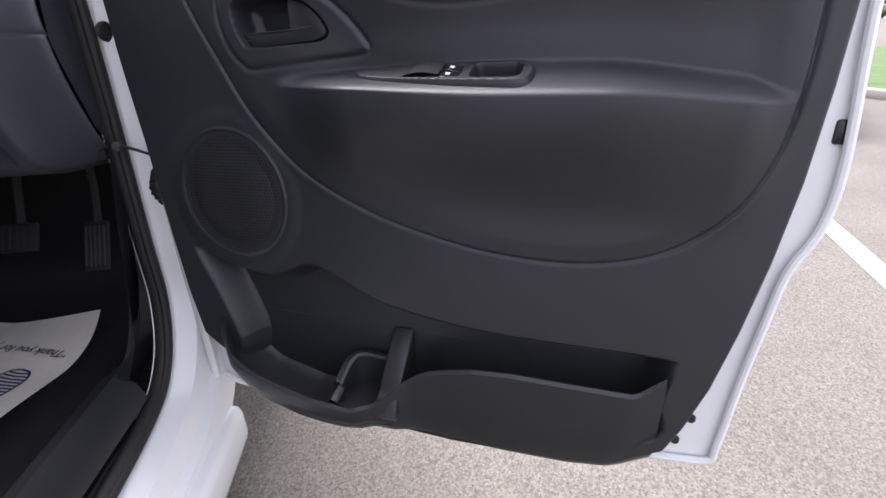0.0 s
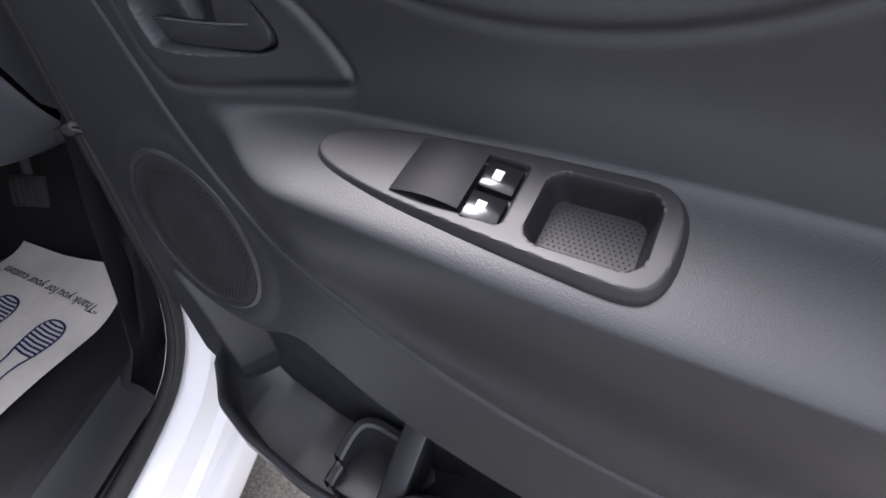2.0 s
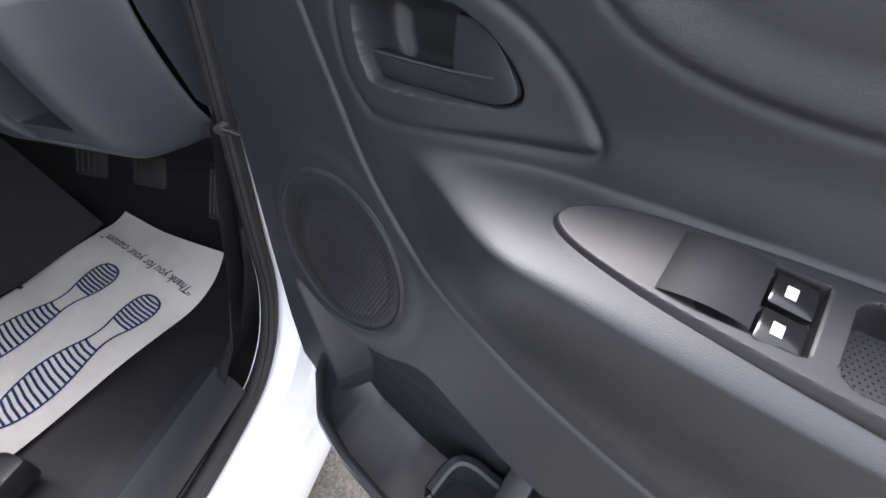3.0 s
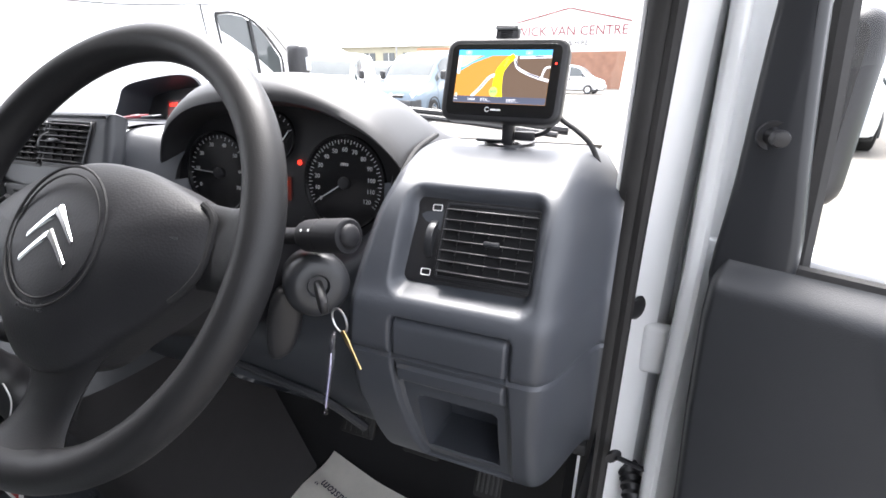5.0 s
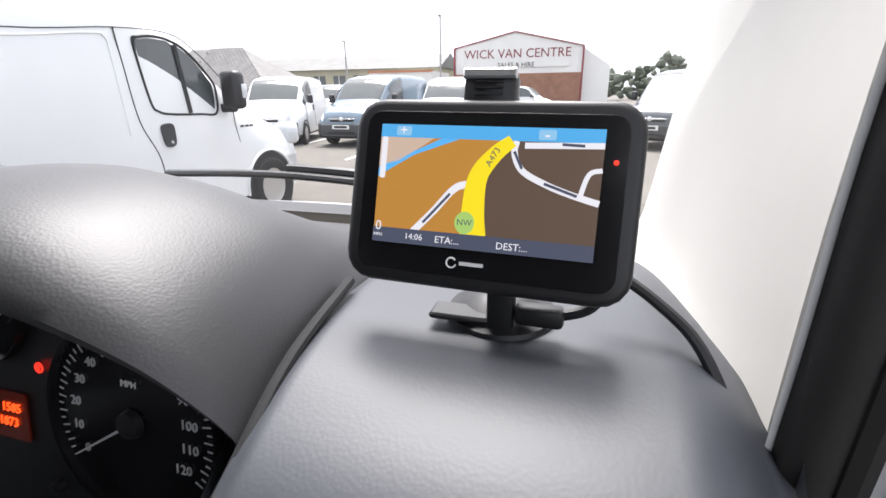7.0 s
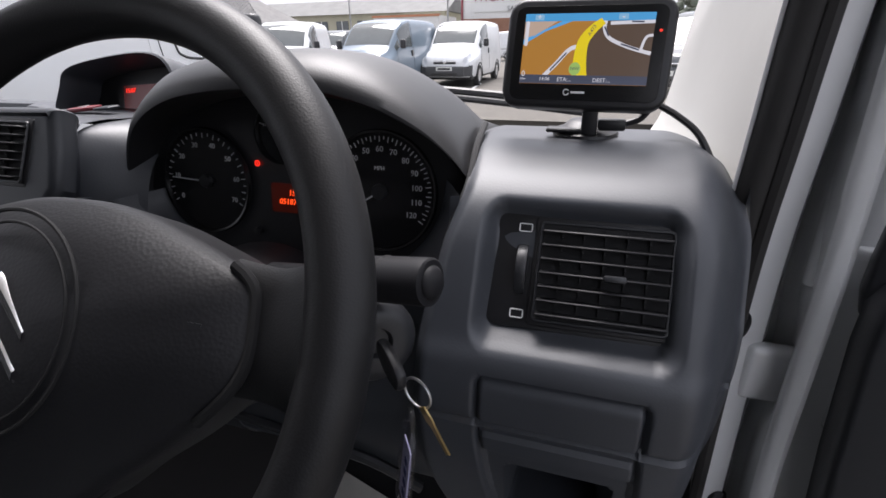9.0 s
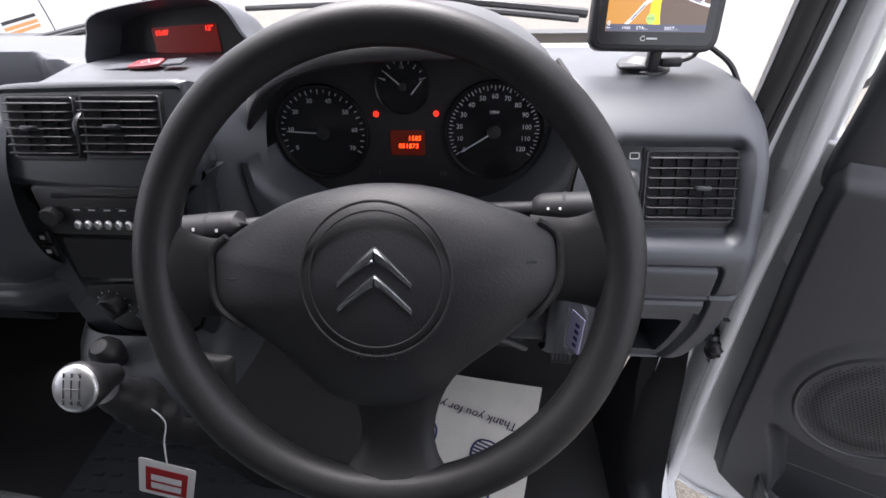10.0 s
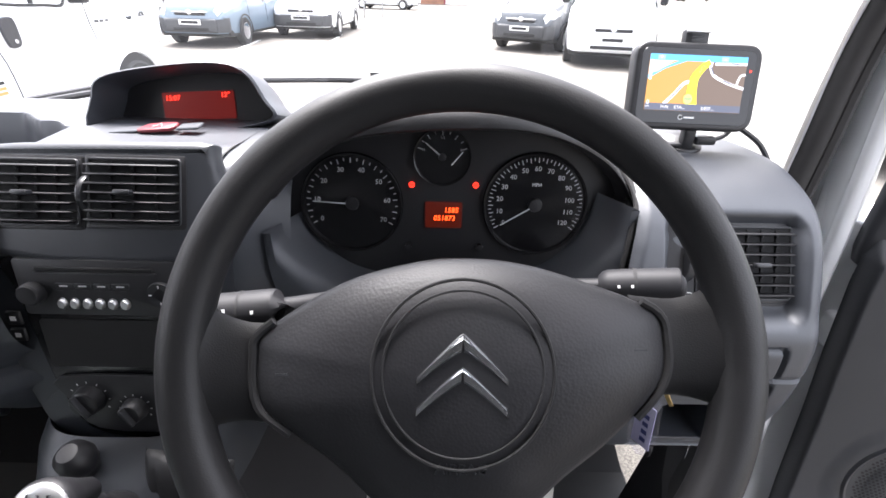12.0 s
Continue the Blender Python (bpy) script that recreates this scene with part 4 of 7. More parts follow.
def vent(name, m, w, h, blades, fins, parent, knob):
    """An air vent: housing, slanted blades, fins behind them, a tab."""
    v = part(name, prism(rounded(-w / 2 - 0.006, -h / 2 - 0.006, w / 2 + 0.006, h / 2 + 0.006, 0.004), 0.006, 0.002, 2, m @ Matrix.Translation((0, 0, -0.008))), BLACK, parent, "black slatted air vent")
    # Flat near-black sheet paints the shade behind the blades.
    part("vent_shade_sheet", prism(rounded(-w / 2, -h / 2, w / 2, h / 2, 0.002), 0.001, 0, 1, m @ Matrix.Translation((0, 0, -0.0012))), DEEP, v, smooth=False)
    for i in range(blades):
        y = -h / 2 + h * (i + 0.5) / blades
        part("vent_blade", rbox((w - 0.001, 0.0017, 0.011), (0, 0, 0.0045), 0.0007, 1, m @ pose(0, y, 0.0, 10, 0, 0)), BLADE, v)
    # Fins take the shade colour; their lighter tips read as lit ends.
    for i in range(fins):
        x = -w / 2 + w * (i + 1) / (fins + 1)
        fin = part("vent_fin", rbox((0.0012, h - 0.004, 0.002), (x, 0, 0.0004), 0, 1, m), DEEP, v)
        for k in range(blades - 1):
            part("fin_tip", rbox((0.0014, 0.003, 0.0024), (x, -h / 2 + h * (k + 1.2) / blades, 0.0024), 0, 1, m), BLADE, fin)
    part("vent_tab", rbox((0.016, 0.005, 0.008), (knob * w, -h * 0.02, 0.014), 0.0015, 2, m), TRIM_FINE, v)
    part("vent_border", tube([m @ Vector((x, y, 0.0)) for x, y in rounded(-w / 2 - 0.001, -h / 2 - 0.001, w / 2 + 0.001, h / 2 + 0.001, 0.003)], 0.0014, 6, True), TRIM_FINE, v)
    return v


vy = Vector((0, 0.035, 0.062)).normalized()
vent_m = frame3(Vector((0.3285, 0.181, 1.1295)), Vector((1, 0.02, 0)).normalized(), vy, Vector((1, 0.02, 0)).cross(vy).normalized())
part("vent_housing", prism(rounded(-0.087, -0.0475, 0.0535, 0.0475, 0.009), 0.008, 0.002, 2, vent_m @ Matrix.Translation((0, 0, -0.012))), BLACK, end_block, "black vent housing")
vent("air_vent", vent_m, 0.096, 0.076, 7, 5, end_block, 0.08)
part("vent_wheel", lathe([(0, -0.004), (0.022, -0.004), (0.023, 0), (0.022, 0.004), (0, 0.004)], 28, vent_m @ Matrix.Translation((-0.062, 0, -0.014)) @ pose(0, 0, 0, 0, 90, 0)), TRIM_FINE, end_block, "ridged vent thumb wheel")
for y in (0.034, -0.036):
    part("vent_symbol", tube([vent_m @ Vector((-0.062 + a, y + b, -0.0035)) for a, b in rounded(-0.005, -0.0032, 0.005, 0.0032, 0.001, 2)], 0.0006, 4, True), MARK, end_block, "white vent symbol")

# ---- binnacle ----
ARCH = [(-0.222, 1.150), (-0.212, 1.192), (-0.190, 1.236), (-0.156, 1.268), (-0.105, 1.293), (-0.045, 1.305), (0.02, 1.308), (0.08, 1.303), (0.13, 1.285), (0.177, 1.252), (0.208, 1.215), (0.222, 1.188)]
arch = [(p.x, p.y) for p in smooth_path([(x, z, 0) for x, z in ARCH], 6)]


def hood():
    """Rolled front lip, then the crest falling back to the dash top."""
    h0 = [0.89 * (z - (1.150 + (1.188 - 1.150) * (x + 0.222) / 0.444)) for x, z in arch]
    rows = []
    for y, left, right, k in (
        (0.262, (-0.214, 1.150), (0.214, 1.180), 0.770), (0.225, (-0.219, 1.150), (0.219, 1.185), 0.778), (0.210, (-0.222, 1.150), (0.222, 1.188), 0.792), (0.204, (-0.224, 1.150), (0.223, 1.189), 0.818), (0.204, (-0.227, 1.150), (0.2225, 1.190), 0.855), (0.209, (-0.230, 1.152), (0.221, 1.194), 0.895),
        (0.218, (-0.233, 1.155), (0.219, 1.198), 0.922), (0.230, (-0.236, 1.160), (0.216, 1.202), 0.938), (0.248, (-0.239, 1.164), (0.213, 1.205), 0.940), (0.275, (-0.241, 1.168), (0.210, 1.208), 0.922), (0.30, (-0.243, 1.172), (0.207, 1.211), 0.885), (0.33, (-0.247, 1.180), (0.201, 1.217), 0.81), (0.36, (-0.25, 1.186), (0.194, 1.2205), 0.68), (0.40, (-0.252, 1.19), (0.186, 1.2165), 0.50), (0.46, (-0.252, 1.19), (0.18, 1.203), 0.30), (0.54, (-0.25, 1.185), (0.178, 1.188), 0.14), (0.66, (-0.25, 1.165), (0.176, 1.162), 0.04)):
        row = []
        for (x, z), h in zip(arch, h0):
            a = (x + 0.222) / 0.444
            bow = 0.014 * math.sin(math.pi * a) * float(smoothstep(0.31, 0.21, y))
            row.append((left[0] + (right[0] - left[0]) * a, y - bow, left[1] + (right[1] - left[1]) * a + h * k))
        (x0, y0, z0), (x1, y1, z1) = row[0], row[-1]
        row = [(x0 + 0.010, y0 + 0.030, z0 - 0.016), (x0 + 0.002, y0 + 0.006, z0 - 0.016), (x0, y0, z0 - 0.008)] + row
        out = 0.25 if k < 0.80 and y < 0.27 else 1.0
        row += [(x1 + 0.004 * out, y1 + 0.001, z1 - 0.005 * out), (x1 + 0.009 * out, y1 + 0.004, z1 - 0.014 * out)]
        rows.append([(0.915 * px + 0.0065, py + 0.032 - 0.020 * max(0.0, 1 - (px / 0.23) ** 2), pz - 0.009) for px, py, pz in row])
    return sheet(rows)


binnacle = part("binnacle_hood", hood(), HOOD, dashboard, "grained hood over the instruments", tidy=False)
LOWER = [(0.222, 1.188), (0.214, 1.150), (0.188, 1.112), (0.14, 1.078), (0.07, 1.062), (0.0, 1.058), (-0.07, 1.060), (-0.14, 1.075), (-0.19, 1.105), (-0.215, 1.130), (-0.222, 1.150)]
lower = [(p.x, p.y) for p in smooth_path([(x, z, 0) for x, z in LOWER], 6)]


def bowl():
    """Slate bowl below the dials, running out to the seam and down to the column."""
    rows = []
    for grow, y, drop in ((0.86, 0.262, 0.0), (0.92, 0.240, 0.0), (0.97, 0.218, 0.001), (1.0, 0.205, 0.003), (1.04, 0.198, 0.012), (1.06, 0.190, 0.04), (1.03, 0.178, 0.10), (0.96, 0.178, 0.18)):
        row = []
        for x, z in lower:
            near = min(1.0, max(0.0, (1.185 if x > 0 else 1.148) - z) / 0.06)
            g = 1 + (grow - 1) * near if grow > 1 else grow
            px = x * g if drop < 0.05 else max(-0.235, min(0.2 + 0.02 * (1 - near), x * g))
            row.append((0.915 * px + 0.0065, (0.206 + (y - 0.206) * near if y < 0.206 else y) - 0.004, 1.156 + (z - 1.165) * g - drop * near))
        rows.append(row)
    return sheet(rows)


loop = [(0.915 * x + 0.0065, 1.156 + (z - 1.165) * (0.80 if z > 1.165 else 0.99)) for x, z in arch + lower[1:-1]]
bm = sheet([[(0.0065 + (x - 0.0065) * g, y, 1.16 + (z - 1.16) * g) for x, z in loop] for g, y in ((0.97, 0.262), (0.985, 0.248), (0.995, 0.236))], False, True)
part("binnacle_tunnel", bm, HOOD, dashboard, "dark inner wall round the dials", tidy=False)
part("binnacle_bowl", bowl(), DASH, dashboard, tidy=False)
face_m = frame3(Vector((0.0065, 0.252, 1.156)), Vector((1, 0, 0)), Vector((0, 0.16, 0.987)), Vector((0, -0.987, 0.16)))
cluster = part("instrument_panel", prism([(x * 0.90, (z - 1.165) * (0.80 if z > 1.165 else 0.99)) for x, z in arch] + [(x * 0.90, (z - 1.165) * 0.99) for x, z in lower[1:-1]], 0.004, 0, 1, face_m @ Matrix.Translation((0, 0, -0.012))), BLACK, dashboard, "black instrument panel with white dials", smooth=False)


def dial(cx, cy, r, start, stop, count, texts, needle, small=False):
    m = face_m @ Matrix.Translation((cx, cy, -0.006))
    d = part("dial", lathe([(0, 0), (r, 0), (r * 1.02, 0.004), (r * 1.06, 0.0045), (r * 1.08, 0)], 56, m), GLOSS, cluster, "round black dial with white figures")
    ticks = bmesh.new()
    for i in range(count):
        q = radians(start + (stop - start) * i / (count - 1))
        ln = 0.0055 if i % 2 == 0 else 0.0032
        rbox((ln, 0.0009, 0.0004), (r * 0.96 - ln / 2, 0, 0.0012), 0, 1, m @ Matrix.Rotation(q, 4, "Z"), ticks)
    part("dial_ticks", ticks, DIAL_MARK, d, smooth=False)["kind"] = "stuff"
    for i, tx in enumerate(texts):
        q = radians(start + (stop - start) * i / (len(texts) - 1))
        rr = r * (0.74 if len(tx) < 3 else 0.70)
        part("dial_figure", lettering(tx, 0.0058 if not small else 0.003, m @ Matrix.Translation((rr * math.cos(q), rr * math.sin(q), 0.001))), DIAL_MARK, d, smooth=False)
    q = radians(needle)
    part("needle", prism([(-0.004, -0.0009), (r * 0.82, -0.0005), (r * 0.82, 0.0005), (-0.004, 0.0009)], 0.0012, 0, 1, m @ Matrix.Translation((0, 0, 0.003)) @ Matrix.Rotation(q, 4, "Z")), DIAL_MARK, d, "white needle", smooth=False)
    part("needle_hub", lathe([(0, 0.006), (r * 0.13, 0.005), (r * 0.15, 0.001)], 20, m), BLACK, d)
    return d


rev = dial(-0.1135, 0.0, 0.056, 208, -28, 29, ["0", "10", "20", "30", "40", "50", "60", "70"], 177)
speedo = dial(0.1035, 0.003, 0.058, 212, -32, 49, ["0", "10", "20", "30", "40", "50", "60", "70", "80", "90", "100", "110", "120"], 212)
part("dial_unit", lettering("MPH", 0.004, face_m @ Matrix.Translation((0.1035, 0.027, -0.0045))), MARK, speedo, smooth=False)
fuel = dial(-0.008, 0.057, 0.031, 160, 20, 9, ["H", "", "1/2", "", "F"], 140, True)
part("needle", prism([(-0.002, -0.0007), (0.018, -0.0004), (0.018, 0.0004), (-0.002, 0.0007)], 0.001, 0, 1, face_m @ Matrix.Translation((0.004, 0.05, -0.0025)) @ Matrix.Rotation(radians(50), 4, "Z")), MARK, fuel, smooth=False)
lcd = part("trip_display", prism(rounded(-0.022, -0.016, 0.022, 0.016, 0.002), 0.001, 0, 1, face_m @ Matrix.Translation((-0.005, -0.012, -0.0065))), material("trip_display_glass", (0.02, 0.004, 0.003), 0.3, emit=(0.7, 0.05, 0.01), power=0.011), cluster, "dim orange trip display", smooth=False)
part("display_figures", lettering("1585", 0.0062, face_m @ Matrix.Translation((0.004, -0.006, -0.0048)), shear=0.1), ORANGE_LIT, lcd, smooth=False)
part("display_figures", lettering("051873", 0.0062, face_m @ Matrix.Translation((-0.004, -0.016, -0.0048)), shear=0.1), ORANGE_LIT, lcd, smooth=False)
for x, y in ((-0.043, 0.024), (0.032, 0.025)):
    w = part("warning_lamp", lathe([(0.0022, 0), (0.0022, 0.0006), (0.0034, 0.0006), (0.0034, 0)], 20, face_m @ Matrix.Translation((x, y, -0.006))), RED_LIT, cluster, "lit red warning lamp")
    part("lamp_bar", rbox((0.001, 0.003, 0.0006), (x, y, -0.0055), 0, 1, face_m), RED_LIT, w)
for x in (-0.047, 0.04):
    part("trip_button", lathe([(0, 0.006), (0.004, 0.005), (0.0045, 0)], 16, face_m @ Matrix.Translation((x, -0.052, -0.006))), BLACK, cluster)

# ---- top pad and passenger side ----
def top_pad():
    """Dash top: a raised block over the centre stack and a sunken open tray beside it."""
    xs = np.concatenate([np.linspace(-1.30, -0.60, 40), np.linspace(-0.595, -0.445, 46), np.linspace(-0.440, -0.236, 24)])
    ys = np.linspace(0.70, 0.175, 110)
    flat = np.interp(-ys, [-0.70, -0.58, -0.44, -0.34, -0.26, -0.222, -0.175], [1.165, 1.195, 1.207, 1.212, 1.208, 1.202, 1.196])
    rows = []
    for x in xs:
        k = float(smoothstep(-0.470, -0.452, x))
        back = 0.405 - 0.05 * float(smoothstep(-0.60, -0.52, x)) - 0.16 * float(smoothstep(-0.75, -1.1, x))
        open_x = float(smoothstep(-0.483, -0.513, x)) * float(smoothstep(-1.2, -1.12, x))
        sink = 0.085 * open_x * smoothstep(back + 0.006, back - 0.016, ys)
        rim = 0.006 * open_x * np.exp(-((ys - back - 0.012) / 0.012) ** 2)
        raised = np.interp(-ys, [-0.46, -0.34, -0.28, -0.24, -0.226, -0.222, -0.20], [0, 0.003, 0.009, 0.0155, 0.0165, 0.010, 0.0])
        keep = np.where((k > 0.05) & (ys < 0.205), 0.205, ys)
        rows.append(list(zip([x] * len(ys), keep, flat - sink + rim + k * raised)))
    return sheet(rows)


part("top_pad", top_pad(), DASH, dashboard, "grained dash top", tidy=False)


def passenger_face():
    y, z = profile_rows([(0.185, 1.13), (0.183, 1.18), (0.176, 1.197), (0.165, 1.202), (0.150, 1.194), (0.120, 1.155), (0.100, 1.10), (0.098, 1.05), (0.115, 1.015), (0.122, 1.002), (0.108, 0.995), (0.110, 0.97), (0.17, 0.90), (0.26, 0.86)], 110)
    xs = np.linspace(-1.28, -0.446, 74)
    rows = []
    for x in xs:
        e = float(smoothstep(-0.505, -0.446, x))
        rows.append([(x, b + 0.03 * e, c) for b, c in zip(y, z)])
    return sheet(rows)


pass_face = part("passenger_fascia", passenger_face(), DASH, dashboard, "smooth slate passenger side fascia", tidy=False)
glove = part("glove_box", prism(rounded(-1.18, 0.86, -0.56, 0.99, 0.02), 0.012, 0.004, 2, frame3(Vector((0, 0.640, 0.1485)), Vector((1, 0, 0)), Vector((0, -0.53, 0.848)), Vector((0, -0.848, -0.53)))), DASH_LOW, dashboard, "glove box lid")
part("glove_handle", prism(ellipse(-0.655, 0.962, 0.026, 0.011, 24), 0.010, 0.004, 2, frame3(Vector((0, 0.6298, 0.1421)), Vector((1, 0, 0)), Vector((0, -0.53, 0.848)), Vector((0, -0.848, -0.53)))), GLOSS, glove, "black oval glove box catch")

# ---- centre stack ----
sy = Vector((0, 0.45, 0.893)).normalized()
top_m = frame3(Vector((-0.346, 0.176, 1.192)), Vector((1, 0, 0)), sy, Vector((1, 0, 0)).cross(sy))
stack_line = curve2([(-0.110, 0.042), (-0.100, 0.052), (-0.02, 0.056), (0.08, 0.058), (0.110, 0.057), (0.117, 0.044), (0.116, -0.06), (-0.112, -0.06), (-0.112, 0.0)], 3)
stack = part("centre_panel", prism(stack_line, 0.03, 0.011, 4, top_m @ Matrix.Translation((0, 0, -0.032))), STACK, dashboard, "dark slate centre panel")
vent("air_vent", top_m @ Matrix.Translation((-0.052, 0.004, 0.001)), 0.076, 0.062, 7, 3, stack, -0.05)
vent("air_vent", top_m @ Matrix.Translation((0.042, 0.006, 0.001)), 0.088, 0.062, 7, 3, stack, -0.02)
part("vent_wheel", lathe([(0, -0.003), (0.019, -0.003), (0.02, 0), (0.019, 0.003), (0, 0.003)], 24, top_m @ Matrix.Translation((-0.0075, 0.004, -0.010)) @ pose(0, 0, 0, 0, 90, 0)), TRIM_FINE, stack)
low_z = Vector((0, -0.985, 0.17)).normalized()
low_y = low_z.cross(Vector((1, 0, 0)))
low_m = frame3(Vector((-0.356, 0.140, 1.03)), Vector((1, 0, 0)), low_y, low_z)
body_line = curve2([(-0.105, 0.125), (0.125, 0.125), (0.130, 0.10), (0.115, -0.05), (0.075, -0.128), (0.0, -0.135), (-0.085, -0.125), (-0.112, -0.06), (-0.120, 0.06)], 4)
console = part("stack_body", prism(body_line, 0.05, 0.006, 2, low_m @ Matrix.Translation((0, 0, -0.052))), STACK, stack)
inset = curve2([(-0.078, 0.108), (0.10, 0.108), (0.106, 0.09), (0.096, -0.04), (0.062, -0.112), (-0.035, -0.115), (-0.068, -0.06), (-0.082, 0.06)], 4)
part("stack_inset", prism(inset, 0.004, 0.002, 2, low_m), GLOSS, stack, "glossy black panel for radio and heater")
radio = thing("car_radio", low_m @ Matrix.Translation((0.008, 0.076, 0.004)), "black car radio with a row of silver preset buttons", "radio")
rm = radio.matrix_basis.copy()
part("radio_face", prism(rounded(-0.082, -0.032, 0.082, 0.030, 0.004), 0.006, 0.002, 2, rm), BLACK, radio)
part("disc_slot", rbox((0.118, 0.005, 0.004), (0.0, 0.020, 0.006), 0.001, 1, rm), DEEP, radio, "disc slot")
part("slot_lip", rbox((0.122, 0.0016, 0.003), (0.0, 0.0165, 0.0068), 0.0005, 1, rm), TRIM_FINE, radio)
for i in range(6):
    part("preset_button", lathe([(0, 0.0045), (0.0035, 0.004), (0.0048, 0.0015), (0.005, 0)], 16, rm @ Matrix.Translation((-0.040 + i * 0.0128, -0.018, 0.006)) @ Matrix.Diagonal((1, 1.25, 1, 1))), SILVER, radio, "silver preset button")
    part("button_mark", rbox((0.006, 0.0012, 0.0004), (-0.040 + i * 0.0128, -0.004, 0.0063), 0, 1, rm), TRIM_FINE, radio)
for i in range(4):
    part("radio_key", rbox((0.018, 0.006, 0.002), (-0.034 + i * 0.019, 0.002, 0.0065), 0.0008, 1, rm), TRIM_FINE, radio)
    part("key_mark", rbox((0.008, 0.0014, 0.0004), (-0.034 + i * 0.019, 0.002, 0.0077), 0, 1, rm), MARK, radio)
part("volume_knob", lathe([(0, 0.012), (0.010, 0.0115), (0.0115, 0.010), (0.012, 0)], 24, rm @ Matrix.Translation((-0.066, -0.006, 0.005))), BLACK, radio)
part("menu_dial", lathe([(0.006, 0.003), (0.013, 0.004), (0.0145, 0.0)], 28, rm @ Matrix.Translation((0.062, -0.006, 0.005))), TRIM_FINE, radio)
for k in range(4):
    part("menu_mark", rbox((0.003, 0.0012, 0.0005), (0.0095, 0, 0.0042), 0, 1, rm @ Matrix.Translation((0.062, -0.006, 0.005)) @ Matrix.Rotation(k * math.pi / 2, 4, "Z")), MARK, radio)
# No hollow here: the cubby's shade is a flat near-black sheet.
part("cubby_shade", prism(rounded(-0.068, -0.022, 0.098, 0.036, 0.004), 0.0015, 0, 1, low_m @ Matrix.Translation((0, 0, 0.004))), DEEP, stack, "flat dark patch for the shade in an open cubby", smooth=False)
heater = part("heater_panel", prism(curve2([(-0.062, -0.034), (0.095, -0.034), (0.088, -0.062), (0.060, -0.104), (-0.034, -0.104), (-0.055, -0.07)], 3), 0.005, 0.002, 2, low_m @ Matrix.Translation((0, 0, 0.004))), BLACK, stack, "heater panel with three rotary knobs")
for x, y, s in ((-0.034, -0.062, 0.017), (0.014, -0.074, 0.014), (0.060, -0.066, 0.014)):
    k = part("heater_knob", lathe([(0, 0.014), (s * 0.8, 0.0135), (s * 0.9, 0.012), (s, 0.002), (s * 1.02, 0)], 28, low_m @ Matrix.Translation((x, y, 0.009))), BLACK, heater)
    part("knob_ridge", rbox((0.004, s * 1.7, 0.010), (0, 0, 0.016), 0.0015, 2, low_m @ Matrix.Translation((x, y, 0.008)) @ Matrix.Rotation(0.5, 4, "Z")), TRIM_FINE, k)
    for q in range(-120, 121, 30):
        part("knob_mark", rbox((0.0022, 0.0009, 0.0004), (s * 1.25, 0, 0.0052), 0, 1, low_m @ Matrix.Translation((x, y, 0.004)) @ Matrix.Rotation(radians(q + 90), 4, "Z")), MARK, k)
for y in (0.035, 0.015):
    part("side_switch", rbox((0.016, 0.016, 0.004), (-0.096, y, 0.002), 0.0015, 1, low_m), BLACK, stack)
    part("switch_mark", rbox((0.006, 0.005, 0.0004), (-0.096, y, 0.0042), 0, 1, low_m), MARK, stack)

# clock pod
pod_m = frame3(Vector((-0.350, 0.392, 1.236)), Vector((0.985, 0.0, 0.06)).normalized(), Vector((-0.05, 0.28, 0.96)).normalized(), Vector((0.985, 0.0, 0.06)).cross(Vector((-0.05, 0.28, 0.96))).normalized())
pod_line = curve2([(-0.112, -0.040), (-0.110, 0.012), (-0.095, 0.034), (-0.04, 0.044), (0.05, 0.048), (0.095, 0.036), (0.118, 0.0), (0.128, -0.026), (0.06, -0.038)], 4)
pod = thing("clock_pod", (-0.372, 0.42, 1.2), "dark hooded display pod with a dim red screen", "display")
inner = [(x * 0.9, y * 0.86) for x, y in pod_line]
rings = [[pod_m @ Vector((x * a, y * b, c)) for x, y in pod_line] for a, b, c in ((0.90, 0.86, -0.035), (0.93, 0.90, 0.012), (0.97, 0.96, 0.024), (1.0, 1.0, 0.022), (1.01, 1.01, 0.01), (0.97, 0.97, -0.04), (0.85, 0.8, -0.10), (0.6, 0.5, -0.16))]
part("pod_hood", sheet(rings, False, True), DASH, pod, tidy=False)
part("pod_face", prism(inner, 0.002, 0, 1, pod_m @ Matrix.Translation((0, 0, -0.034))), BLACK, pod, smooth=False)
pod_screen = part("pod_screen", prism(rounded(-0.052, -0.020, 0.050, 0.018, 0.002), 0.0012, 0, 1, pod_m @ Matrix.Translation((0.004, 0, -0.0315))), material("red_screen", (0.06, 0.008, 0.008), 0.25, emit=(0.55, 0.03, 0.02), power=0.025), pod, "dim red screen", smooth=False)
part("screen_figures", lettering("15:07", 0.0068, pod_m @ Matrix.Translation((-0.033, 0.010, -0.0298)), shear=0.08), RED_LIT, pod_screen, smooth=False)
part("screen_figures", lettering("12°", 0.0068, pod_m @ Matrix.Translation((0.042, 0.012, -0.0298)), shear=0.08), RED_LIT, pod_screen, smooth=False)
hz_m = frame3(Vector((-0.350, 0.322, 1.2195)), Vector((1, 0, 0.08)).normalized(), Vector((0, 0.95, 0.05)).normalized(), Vector((0, -0.05, 1)).normalized())
hz = part("hazard_switch", prism(curve2([(-0.020, -0.012), (0.016, -0.012), (0.022, 0.0), (0.016, 0.012), (-0.016, 0.012), (-0.022, 0.0)], 3), 0.005, 0.002, 2, hz_m), material("red_button", (0.22, 0.03, 0.04), 0.4, mottle=0.08), pod, "red hazard light button")
